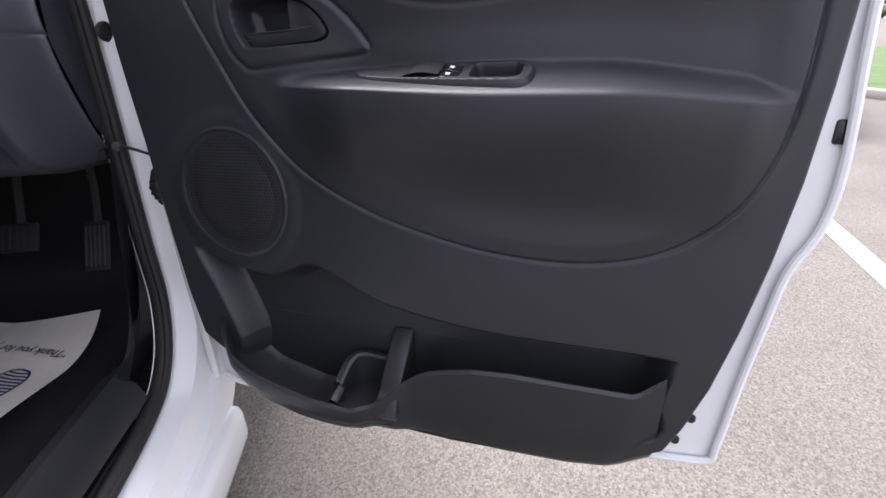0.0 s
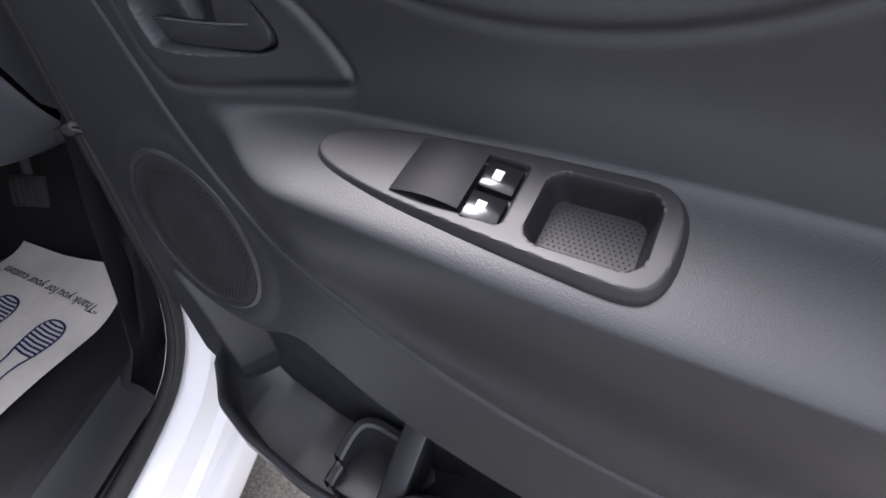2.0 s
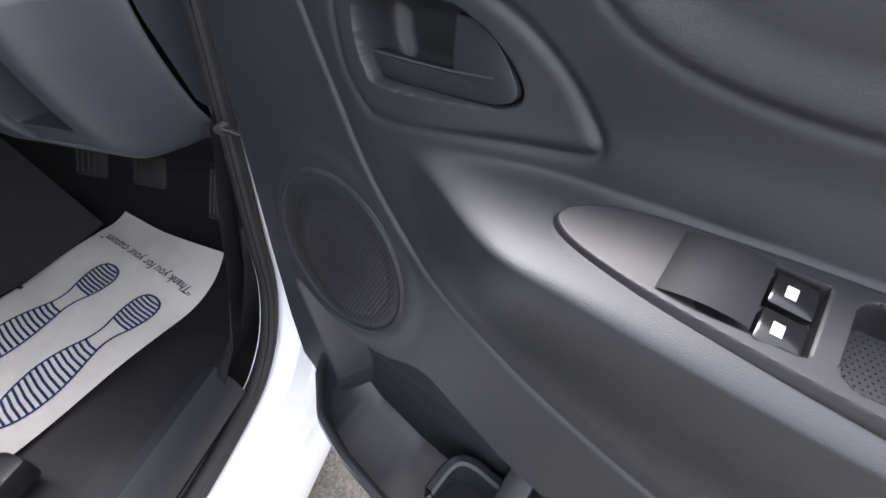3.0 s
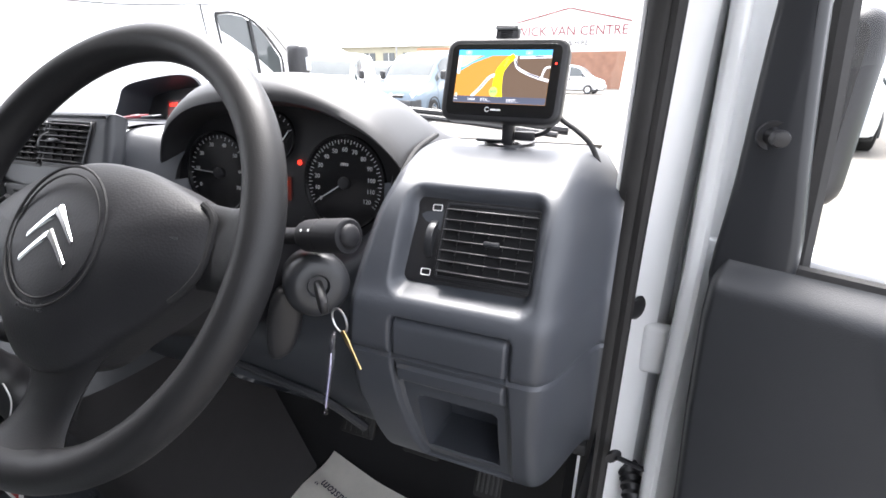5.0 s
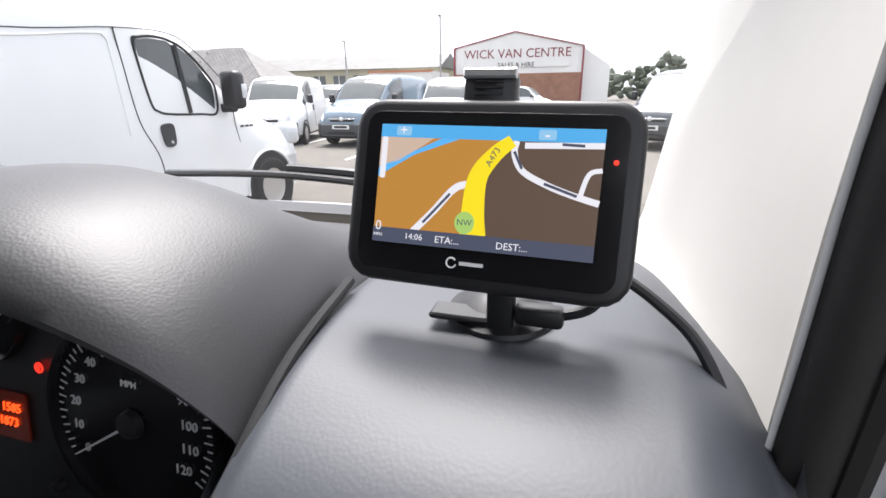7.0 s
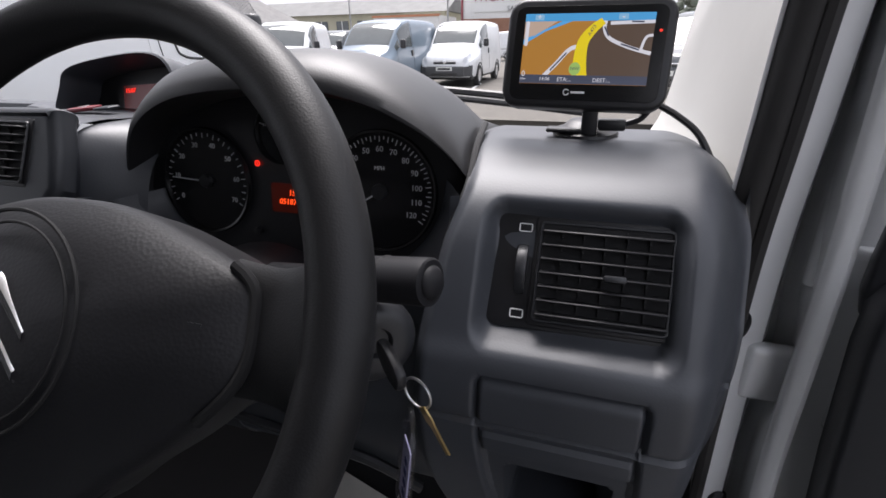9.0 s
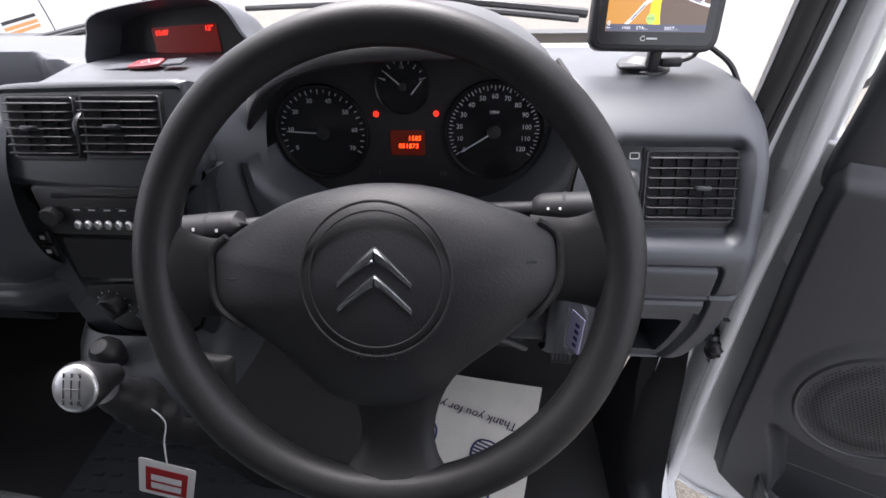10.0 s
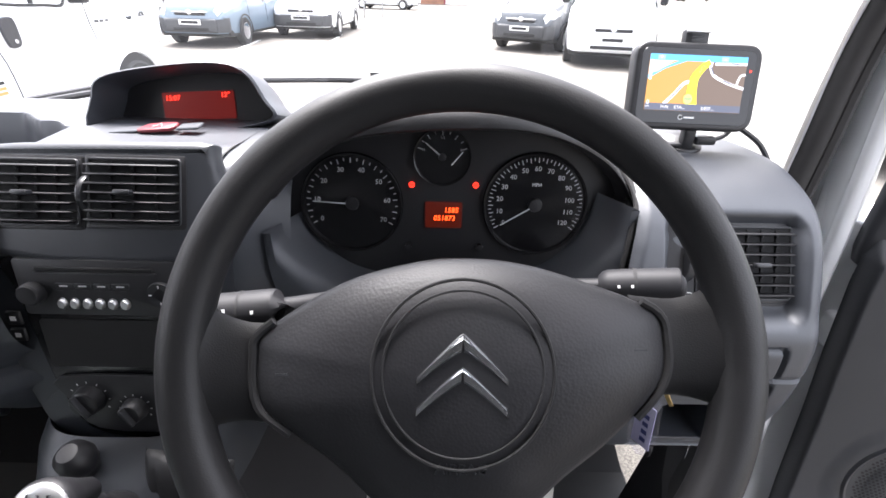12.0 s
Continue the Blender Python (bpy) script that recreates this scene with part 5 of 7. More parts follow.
for x0, x1 in ((-0.060, -0.024), (0.024, 0.052)):
    part("switch_blank", prism(rounded(x0, -0.010, x1, 0.010, 0.003), 0.003, 0.001, 1, hz_m), DASH, pod, "grey blank beside the button")
part("hazard_mark", tube([hz_m @ Vector(p) for p in ((-0.006, -0.005, 0.0055), (0.006, -0.005, 0.0055), (0, 0.006, 0.0055))], 0.0008, 4, True), MARK, hz)

# ---- lower dash on the driver's side ----
def knee_panel():
    y, z = profile_rows([(0.175, 1.03), (0.150, 0.985), (0.150, 0.95), (0.165, 0.90), (0.185, 0.855), (0.23, 0.82), (0.30, 0.81)], 50)
    xs = np.linspace(-0.25, 0.198, 80)
    X = np.repeat(xs[:, None], 50, 1)
    Y, Z = np.repeat(y[None], 80, 0), np.repeat(z[None], 80, 0)
    hole = polygon_distance(X, Z, [(-0.06, 0.905), (0.10, 0.880), (0.165, 0.85), (0.17, 0.832), (-0.05, 0.845)])
    Y = Y + 0.05 * smoothstep(0, 0.004, hole) + 0.012 * smoothstep(0.9, 1.0, Z) * smoothstep(0.0, 0.19, X)
    return sheet(np.stack([X, Y, Z], -1).tolist())


part("knee_panel", knee_panel(), DASH_LOW, dashboard, "dark lower panel with an open fuse shelf", tidy=False)
part("knee_lip", tube(smooth_path([(-0.06, 0.158, 0.915), (0.05, 0.158, 0.900), (0.12, 0.165, 0.882), (0.172, 0.175, 0.846)], 5), 0.006, 8), TRIM_FINE, dashboard)
shoulder_l = [(0.60, 1.190), (0.46, 1.206), (0.34, 1.2145), (0.28, 1.2165), (0.24, 1.2160), (0.215, 1.206), (0.195, 1.180), (0.180, 1.12), (0.170, 1.05), (0.17, 0.95), (0.2, 0.88)]
shoulder_r = [(0.60, 1.190), (0.48, 1.204), (0.38, 1.208), (0.32, 1.203), (0.280, 1.190), (0.255, 1.172), (0.238, 1.145), (0.222, 1.10), (0.205, 1.05), (0.19, 0.95), (0.2, 0.88)]
la, lb = smooth_path([(-0.239, y, z) for y, z in shoulder_l], 6), smooth_path([(-0.176, y, z) for y, z in shoulder_r], 6)
bm = sheet([[p.lerp(q, k * k * (2 - k)) + Vector((0.063 * (k - k * k * (2 - k)), 0, 0)) for p, q in zip(la, lb)] for k in np.linspace(0, 1, 14)])
part("stack_flank", bm, DASH, dashboard)
# Filler blocks added to stop daylight showing through gaps in the dash.
part("dash_filler", rbox((0.44, 0.34, 0.32), (-0.03, 0.45, 1.0), 0.01, 1), DEEP, dashboard)
part("dash_filler", rbox((1.7, 0.34, 0.24), (-0.42, 0.46, 0.96), 0.01, 1), DEEP, dashboard)
# Added near-black board closes the dash below, shade in its colour.
part("under_dash_filler", rbox((0.72, 0.30, 0.02), (0.09, 0.42, 0.82), 0.004, 2), DEEP, dashboard)

# gear console
con = thing("gear_console", (-0.36, 0.15, 0.5), "slate grey gear lever console below the centre stack", "console")
rows = []
for z, y0, hw, cx in ((0.925, 0.105, 0.118, -0.372), (0.905, 0.075, 0.122, -0.368), (0.88, 0.045, 0.118, -0.362), (0.84, 0.035, 0.115, -0.352), (0.78, 0.05, 0.112, -0.335), (0.68, 0.075, 0.115, -0.315), (0.55, 0.10, 0.125, -0.30), (0.40, 0.13, 0.14, -0.29)):
    rows.append([(cx + hw * math.copysign(abs(math.cos(q)) ** 0.5, math.cos(q)), y0 + 0.30 - 0.30 * abs(math.sin(q)) ** 0.45, z) for q in np.linspace(0, math.pi, 40)])
part("console_body", sheet(rows[:4]), DASH_LOW, con)
part("console_side", sheet(rows[3:]), CARPET, con, "black carpeted lower console")
part("console_tray", prism(curve2([(-0.475, 0.885), (-0.46, 0.922), (-0.40, 0.93), (-0.352, 0.928), (-0.35, 0.89), (-0.40, 0.88)], 4), 0.004, 0.001, 1, frame3(Vector((0, 0.060, 0.02)), Vector((1, 0, 0)), Vector((0, 0.35, 0.93)).normalized(), Vector((0, -0.93, 0.35)).normalized())), BLACK, con, "small open tray", smooth=False)
lever = thing("gear_lever", (-0.362, 0.06, 0.88), "black gear lever with a round silver knob", "gear lever")
gaiter_path = smooth_path([(-0.295, 0.125, 0.715), (-0.332, 0.062, 0.815), (-0.342, 0.032, 0.885), (-0.345, 0.012, 0.940)], 8)
part("gaiter", tube(gaiter_path, [0.046 * (1 - i / 24) ** 1.15 + 0.017 + 0.003 * math.sin(i * 1.6) * (1 - i / 26) for i in range(25)], 22), BLACK, lever, "folded black gaiter")
part("console_knob", lathe([(0, 0.020), (0.010, 0.019), (0.017, 0.012), (0.019, 0.0), (0.016, -0.012), (0.011, -0.022), (0.010, -0.045)], 24, Matrix.Translation((-0.386, 0.072, 0.932)) @ pose(0, 0, 0, 18, 0, 0)), BLACK, con, "black bulb-shaped knob")
knob_m = frame3(Vector((-0.332, -0.012, 0.984)), Vector((1, 0, 0)), Vector((0, 0.62, 0.785)), Vector((0, -0.785, 0.62)))
part("knob_body", lathe([(0.012, -0.045), (0.016, -0.03), (0.022, -0.015), (0.027, 0.0), (0.0275, 0.006), (0.025, 0.010)], 32, knob_m), BLACK, lever)
cap = part("knob_cap", lathe([(0.0260, 0.007), (0.0255, 0.0105), (0.0235, 0.0125), (0.018, 0.0137), (0.009, 0.0144), (0, 0.0146)], 36, knob_m), SILVER, lever, "brushed silver knob cap")
for p in (((-0.009, 0.010), (-0.009, -0.010)), ((0, 0.010), (0, -0.010)), ((0.009, 0.010), (0.009, -0.010)), ((-0.009, 0), (0.009, 0))):
    part("shift_mark", tube([knob_m @ Vector((x, y, 0.0149 - (x * x + y * y) * 3)) for x, y in p], 0.0008, 6), BLACK, cap)
for tx, x, y in (("1", -0.009, 0.0145), ("3", 0, 0.0145), ("5", 0.009, 0.0145), ("2", -0.009, -0.0145), ("4", 0, -0.0145), ("R", 0.009, -0.0145)):
    part("shift_figure", lettering(tx, 0.0052, knob_m @ Matrix.Translation((x, y, 0.0138)), depth=0.0012), BLACK, cap, smooth=False)
fold_m = frame3(Vector((-0.278, 0.066, 0.876)), Vector((1, 0, 0)), Vector((0, 0.4, 0.917)), Vector((0, -0.917, 0.4)))
rows = []
for u in np.linspace(-1, 1, 41):
    row = []
    for v in np.linspace(-1, 1, 31):
        puff = max(0.0, (1 - abs(u) ** 4) * (1 - abs(v) ** 4))
        crease = math.exp(-((u - 0.05 - 0.10 * v) / 0.07) ** 2) + 0.6 * math.exp(-((u - 0.55 + 0.15 * v) / 0.08) ** 2) + 0.5 * math.exp(-((u + 0.6 + 0.12 * v) / 0.09) ** 2)
        row.append(fold_m @ Vector((0.046 * u * (1 + 0.08 * v), 0.048 * v - 0.006 * u, 0.020 * puff ** 0.5 - 0.006 * crease * puff - 0.006)))
    rows.append(row)
part("folded_gaiter", sheet(rows), RIM, con, "black leather gaiter with soft folds", tidy=False)
tag = thing("paper_tag", (-0.37, 0.02, 0.70), "white card tag with a red square hanging from the gear lever", "tag")
tag_m = frame3(Vector((-0.346, -0.004, 0.735)), Vector((0.93, -0.03, -0.36)).normalized(), Vector((0.355, 0.10, 0.93)).normalized(), Vector((0.93, -0.03, -0.36)).cross(Vector((0.355, 0.10, 0.93))).normalized()) @ Matrix.Scale(1.12, 4)
part("card", prism(rounded(-0.035, -0.040, 0.035, 0.044, 0.004), 0.0008, 0, 1, tag_m), material("white_card", (0.8, 0.79, 0.78), 0.5, mottle=0.04), tag, smooth=False)
part("red_square", prism(rounded(-0.026, -0.030, 0.026, 0.028, 0.001), 0.0004, 0, 1, tag_m @ Matrix.Translation((0, 0, 0.001))), material("red_print", (0.42, 0.015, 0.02), 0.5, mottle=0.06), tag, "printed red square", smooth=False)
for y in (0.006, -0.014):
    part("print_bar", rbox((0.038, 0.014, 0.0004), (0, y, 0.0018), 0, 1, tag_m), MARK, tag, "white bars of print")
part("string", tube(smooth_path([tag_m @ Vector((0, 0.041, 0.001)), (-0.322, 0.010, 0.82), (-0.308, 0.018, 0.862), (-0.318, 0.020, 0.893)], 6), 0.0011, 6), MARK, tag, "white elastic string")

# ---- door glass, mirror trim ----
sail = curve2([(-0.030, 1.082), (0.024, 1.092), (0.036, 1.13), (0.020, 1.24), (0.004, 1.36), (-0.010, 1.50), (-0.03, 1.52), (-0.034, 1.36), (-0.032, 1.2)], 4)
mirror_trim = part("mirror_trim", prism(sail, 0.03, 0.008, 3, DOOR @ Matrix.Translation((0, 0, -0.062))), TRIM_FINE, van_door, "dark plastic mirror mounting trim")
part("mirror_stick", lathe([(0.014, 0), (0.013, 0.003), (0.008, 0.0015), (0.0055, 0.005), (0.005, 0.015), (0.0075, 0.018), (0.008, 0.024), (0.0065, 0.029), (0, 0.030)], 24, DOOR @ Matrix.Translation((-0.010, 1.244, -0.034)) @ pose(0, 0, 0, 6, 24, 0)), BLACK, mirror_trim, "black mirror adjusting stick")
pane = part("door_glass", sheet([[(u, v, -0.070 - 0.10 * (v - 1.1)) for u in np.linspace(0.02 - 0.05 * (v - 1.1), 0.93 - 0.1 * (v - 1.1), 6)] for v in np.linspace(1.08, 1.62, 5)]), GLASS, van_door, "clear door window", m=DOOR)
pane.visible_shadow = False
part("glass_seal", tube([DOOR @ Vector((u, 1.118, -0.058)) for u in np.linspace(0.02, 0.94, 20)], 0.008, 8), SEAL, van_door)
part("window_frame", tube(smooth_path([DOOR @ Vector(p) for p in ((-0.045, 1.08, -0.10), (-0.052, 1.30, -0.12), (-0.055, 1.50, -0.14), (0.02, 1.60, -0.15), (0.3, 1.64, -0.15), (0.8, 1.62, -0.15), (0.93, 1.55, -0.14), (0.955, 1.3, -0.12), (0.958, 1.1, -0.10))], 8), 0.028, 12, squash=0.8), WHITE, van_door, "white painted window frame")
part("window_channel", tube(smooth_path([DOOR @ Vector(p) for p in ((0.034, 1.11, -0.075), (0.022, 1.25, -0.085), (0.008, 1.38, -0.10), (0.0, 1.52, -0.12), (0.05, 1.585, -0.125), (0.3, 1.61, -0.13), (0.8, 1.59, -0.13), (0.90, 1.53, -0.12), (0.925, 1.3, -0.10), (0.93, 1.12, -0.08))], 8), 0.011, 8), SEAL, van_door)


def door_end():
    """The door's front end face: rounded lip, flat with a long crease, folded outer edge, shallow dimples."""
    rows = []
    for v in np.linspace(0.36, 1.56, 90):
        lean = float(np.interp(v, [0.36, 0.60, 0.90, 1.10, 1.35, 1.56], [0.030, 0.012, -0.004, -0.008, -0.020, -0.035]))
        wide = float(np.interp(v, [0.36, 1.05, 1.20, 1.56], [1.0, 1.0, 0.92, 0.55]))
        row = []
        for u, n in ((-0.022, -0.052), (-0.026, -0.047), (-0.033, -0.046), (-0.040, -0.050), (-0.043, -0.057), (-0.041, -0.066), (-0.042, -0.078), (-0.047, -0.092), (-0.050, -0.104), (-0.052, -0.114), (-0.055, -0.124), (-0.063, -0.130), (-0.070, -0.138), (-0.076, -0.150), (-0.090, -0.155), (-0.094, -0.163), (-0.080, -0.168)):
            dent = sum(0.004 * math.exp(-((v - dv) / 0.008) ** 2 - ((n + dn) / 0.008) ** 2) for dv, dn in ((1.235, 0.100), (1.115, 0.104), (0.93, 0.10), (0.70, 0.104)))
            deep = 0.012 * math.exp(-((v - 0.985) / 0.06) ** 2) * (n < -0.07)
            row.append((u - 0.012 + lean + dent + deep, v, -0.046 + (n + 0.046) * wide))
        rows.append(row)
    return sheet(rows)


part("door_end", door_end(), WHITE, van_door, "white painted front end of the door with pressed creases", m=DOOR, tidy=False)
bead = [DOOR @ Vector((float(np.interp(v, [0.95, 1.10, 1.35, 1.45], [-0.083, -0.087, -0.096, -0.104])) + 0.002 * math.sin(v * 130) * math.sin(v * 47), v, -0.136 + 0.010 * (v - 1.0))) for v in np.linspace(0.95, 1.42, 60)]
part("sealant_bead", tube(bead, 0.0022, 6), WHITE, van_door, "uneven painted bead of sealant")
plug_at = DOOR @ Matrix.Translation((-0.0705, 1.192, -0.109)) @ Matrix.Rotation(radians(-78), 4, "Y")
plug = part("rubber_plug", lathe([(0, 0.001), (0.004, 0.0012), (0.006, 0.003), (0.0085, 0.004), (0.0105, 0.0025), (0.011, -0.004)], 24, plug_at), BLACK, van_door, "round black plug")
part("gaiter_flange", lathe([(0, 0.006), (0.014, 0.006), (0.0165, 0.003), (0.018, -0.004)], 28, DOOR @ Matrix.Translation((-0.046, 0.735, -0.066)) @ Matrix.Rotation(radians(-68), 4, "Y") @ Matrix.Diagonal((1, 1.7, 1, 1))), BLACK, van_door, "oval black rubber flange")
# The dark slot for the strap is painted as a thin black patch.
part("strap_slot_shade", prism(rounded(-0.008, -0.026, 0.008, 0.026, 0.004), 0.004, 0.001, 1, DOOR @ Matrix.Translation((-0.044, 0.815, -0.064)) @ Matrix.Rotation(radians(-68), 4, "Y")), BLACK, van_door, "flat black patch for the shade in the strap slot")
mirror = part("wing_mirror", rbox((0.15, 0.24, 0.07), (-0.036, 1.275, -0.285), 0.03, 4, DOOR), BLACK, van_door, "black wing mirror")
part("mirror_glass", prism(rounded(-0.095, 1.175, 0.022, 1.375, 0.016), 0.002, 0, 1, DOOR @ Matrix.Translation((0, 0, -0.2495))), CHROME, mirror, smooth=False)

# ---- sat nav on the dash ----
nav = thing("sat_nav", (0.312, 0.285, 1.215), "black sat nav with a lit road map on a mount", "sat nav")
ny = Vector((0, 0.30, 0.954)).normalized()
nx = Vector((1, -0.02, -0.015)).normalized()
nz = nx.cross(ny).normalized()
nav_m = frame3(Vector((0.2965, 0.328, 1.2850)), nx, nz.cross(nx), nz) @ Matrix.Diagonal((1.045, 1.045, 1.045, 1))
part("case", prism(rounded(-0.0715, -0.048, 0.0715, 0.0465, 0.015), 0.020, 0.004, 3, nav_m @ Matrix.Translation((0, 0, -0.018))), BLACK, nav, "black sat nav case")
part("bezel", prism(rounded(-0.064, -0.0415, 0.064, 0.0395, 0.008), 0.0012, 0.0004, 1, nav_m @ Matrix.Translation((0, 0, 0.0014))), GLOSS, nav, smooth=False)


def lit(name, colour, power=0.28):
    return material(name, tuple(0.2 * c for c in colour), 0.25, emit=colour, power=power)


MAP_BROWN, MAP_DARK, MAP_YELLOW, MAP_WHITE, MAP_BLUE, MAP_SKY, MAP_BAR, MAP_GREEN = lit("map_ochre", (0.46, 0.22, 0.045)), lit("map_umber", (0.11, 0.075, 0.055)), lit("map_yellow", (0.85, 0.68, 0.02)), lit("map_white", (0.75, 0.75, 0.80)), lit("map_blue", (0.10, 0.42, 0.80)), lit("map_sky", (0.08, 0.38, 0.72)), lit("map_bar", (0.07, 0.08, 0.12)), lit("map_green", (0.35, 0.55, 0.15))
sx0, sx1, sy0, sy1 = -0.0555, 0.0535, -0.0275, 0.0325
screen_part = part("screen", prism([(sx0, sy0), (sx1, sy0), (sx1, sy1), (sx0, sy1)], 0.0004, 0, 1, nav_m @ Matrix.Translation((0, 0, 0.0027))), MAP_BROWN, nav, "lit road map screen", smooth=False)


def map_piece(name, pts, mat, level, label=""):
    part(name, prism(pts, 0.0001, 0, 1, nav_m @ Matrix.Translation((0, 0, 0.0031 + 0.00016 * level))), mat, screen_part, label, smooth=False)


def road(name, pts, w, mat, level):
    c = curve2(pts, 6, False)
    l, r = [], []
    for i, (x, y) in enumerate(c):
        ax, ay = c[max(i - 1, 0)]
        bx, by = c[min(i + 1, len(c) - 1)]
        d = math.hypot(bx - ax, by - ay)
        px, py = -(by - ay) / d * w(i / (len(c) - 1)) / 2, (bx - ax) / d * w(i / (len(c) - 1)) / 2
        l.append((x + px, y + py))
        r.append((x - px, y - py))
    map_piece(name, l + r[::-1], mat, level)


map_piece("map_land", [(-0.004, sy0 + 0.006), (sx1, sy0 + 0.006), (sx1, 0.026), (0.008, 0.026), (0.0, 0.008)], MAP_DARK, 0)
map_piece("map_river", [(sx0, 0.006), (sx0, 0.0105), (-0.014, 0.026), (-0.023, 0.026)], MAP_BLUE, 0)
map_piece("map_bank", [(sx0, 0.0115), (sx0, 0.026), (-0.027, 0.026), (-0.045, 0.014)], lit("map_sand", (0.55, 0.42, 0.33)), 0)
map_piece("map_horizon", [(sx0, 0.026), (sx1, 0.026), (sx1, sy1), (sx0, sy1)], MAP_SKY, 1)
map_piece("map_footer", [(sx0, sy0), (sx1, sy0), (sx1, sy0 + 0.0075), (sx0, sy0 + 0.0075)], MAP_BAR, 4)
road("map_road", [(-0.003, sy0 + 0.007), (-0.004, -0.008), (-0.003, 0.008), (0.004, 0.019), (0.012, 0.026)], lambda t: 0.013 - 0.007 * t, MAP_YELLOW, 2)
road("map_road", [(-0.034, -0.021), (-0.024, -0.010), (-0.014, 0.002), (-0.006, 0.0045)], lambda t: 0.0036, MAP_WHITE, 1)
road("map_road", [(0.014, 0.026), (0.0135, 0.020), (0.018, 0.012), (0.030, 0.006), (0.042, 0.002), (sx1, -0.001)], lambda t: 0.003, MAP_WHITE, 1)
road("map_road", [(0.045, 0.002), (0.048, 0.012), (sx1, 0.014)], lambda t: 0.0022, MAP_WHITE, 1)
road("map_road", [(0.018, 0.024), (0.035, 0.0245), (sx1, 0.025)], lambda t: 0.0028, MAP_WHITE, 1)
map_piece("map_arrow", ellipse(-0.0075, -0.0145, 0.005, 0.0055, 20), MAP_GREEN, 5)
map_piece("map_panel", rounded(sx0 + 0.001, 0.005, sx0 + 0.004, 0.026, 0.001), MAP_WHITE, 4)
for x in (-0.043, 0.028):
    map_piece("map_button", rounded(x - 0.004, 0.0268, x + 0.004, 0.0315, 0.0008), lit("map_button_blue", (0.25, 0.5, 0.72)), 4)
FIG = MAP_WHITE
for tx, h, x, y, al in (("0", 0.005, -0.0525, -0.0195, "CENTER"), ("14:06", 0.0031, -0.033, -0.0238, "CENTER"), ("ETA:...", 0.0034, -0.0155, -0.0240, "CENTER"), ("DEST:...", 0.0034, 0.0165, -0.0242, "CENTER"), ("MPH", 0.0017, -0.0525, -0.0240, "CENTER"), ("+", 0.005, -0.043, 0.0292, "CENTER"), ("-", 0.006, 0.028, 0.0292, "CENTER")):
    part("screen_figures", lettering(tx, h, nav_m @ Matrix.Translation((x, y, 0.0042)), al, 0.00005), FIG, screen_part, smooth=False)
part("screen_figures", lettering("NW", 0.003, nav_m @ Matrix.Translation((-0.0075, -0.0145, 0.0042)), "CENTER", 0.00005), MAP_BAR, screen_part, smooth=False)
part("screen_figures", lettering("A473", 0.0032, nav_m @ Matrix.Translation((0.0035, 0.018, 0.0038)) @ pose(0, 0, 0, 0, 0, 62), "CENTER", 0.00005), MAP_BAR, screen_part, smooth=False)
for x, y, a, w in ((-0.0225, -0.0085, 50, 0.020), (0.036, 0.0042, -18, 0.016), (0.0155, 0.017, -62, 0.009), (0.04, 0.0248, -2, 0.010)):
    part("road_label_bar", rbox((w, 0.0013, 0.0001), (0, 0, 0), 0, 1, nav_m @ Matrix.Translation((x, y, 0.0038)) @ pose(0, 0, 0, 0, 0, a)), MAP_BAR, screen_part)
logo = part("maker_mark", tube([nav_m @ Vector((-0.0125 + 0.0024 * math.cos(q), -0.0345 + 0.0024 * math.sin(q), 0.003)) for q in np.linspace(0.6, 6.0, 18)], 0.0005, 5), MARK, nav, "small white round mark")
part("maker_bar", rbox((0.012, 0.0018, 0.0003), (-0.0025, -0.0345, 0.0028), 0, 1, nav_m), MARK, nav)
part("power_light", lathe([(0, 0.0006), (0.0011, 0.0004), (0.0012, 0)], 10, nav_m @ Matrix.Translation((0.059, 0.018, 0.0026))), RED_LIT, nav, "tiny red lamp")
clip = part("clip", prism(rounded(-0.0135, -0.006, 0.0135, 0.013, 0.003), 0.013, 0.003, 2, nav_m @ Matrix.Translation((-0.003, 0.049, -0.016))), BLACK, nav, "dark spring clip")
part("clip_lip", prism(rounded(-0.0135, 0, 0.0135, 0.005, 0.001), 0.004, 0.001, 1, nav_m @ Matrix.Translation((-0.003, 0.057, -0.004))), SILVER, clip, "bright edge of the clip")
for k in range(3):
    part("clip_ridge", rbox((0.014, 0.0012, 0.001), (-0.003, 0.050 + 0.003 * k, -0.0028), 0, 1, nav_m), TRIM_FINE, clip)
part("mount_stem", rbox((0.015, 0.014, 0.044), (0.307, 0.331, 1.229), 0.003, 2), BLACK, nav)
part("mount_base", lathe([(0, 0.014), (0.016, 0.013), (0.024, 0.006), (0.032, 0.003), (0.033, 0)], 36, Matrix.Translation((0.304, 0.352, 1.2085)) @ pose(0, 0, 0, 3, 0, 0)), BLACK, nav, "round suction base")
part("mount_plate", rbox((0.040, 0.018, 0.004), (0.286, 0.334, 1.214), 0.0015, 1), BLACK, nav)
part("plug", rbox((0.026, 0.012, 0.011), (0.328, 0.328, 1.221), 0.003, 2), BLACK, nav)
part("cable", tube(smooth_path([(0.340, 0.329, 1.222), (0.354, 0.330, 1.228), (0.362, 0.334, 1.243), (0.360, 0.352, 1.250), (0.366, 0.356, 1.240), (0.386, 0.346, 1.229), (0.404, 0.335, 1.216), (0.416, 0.326, 1.198), (0.424, 0.318, 1.178)], 6), 0.0032, 8), BLACK, nav, "black power cable")

# ---- floor mat ----
mat_thing = thing("paper_mat", (0.05, 0.2, 0.379), "white paper floor mat printed with two blue shoe soles", "floor mat")
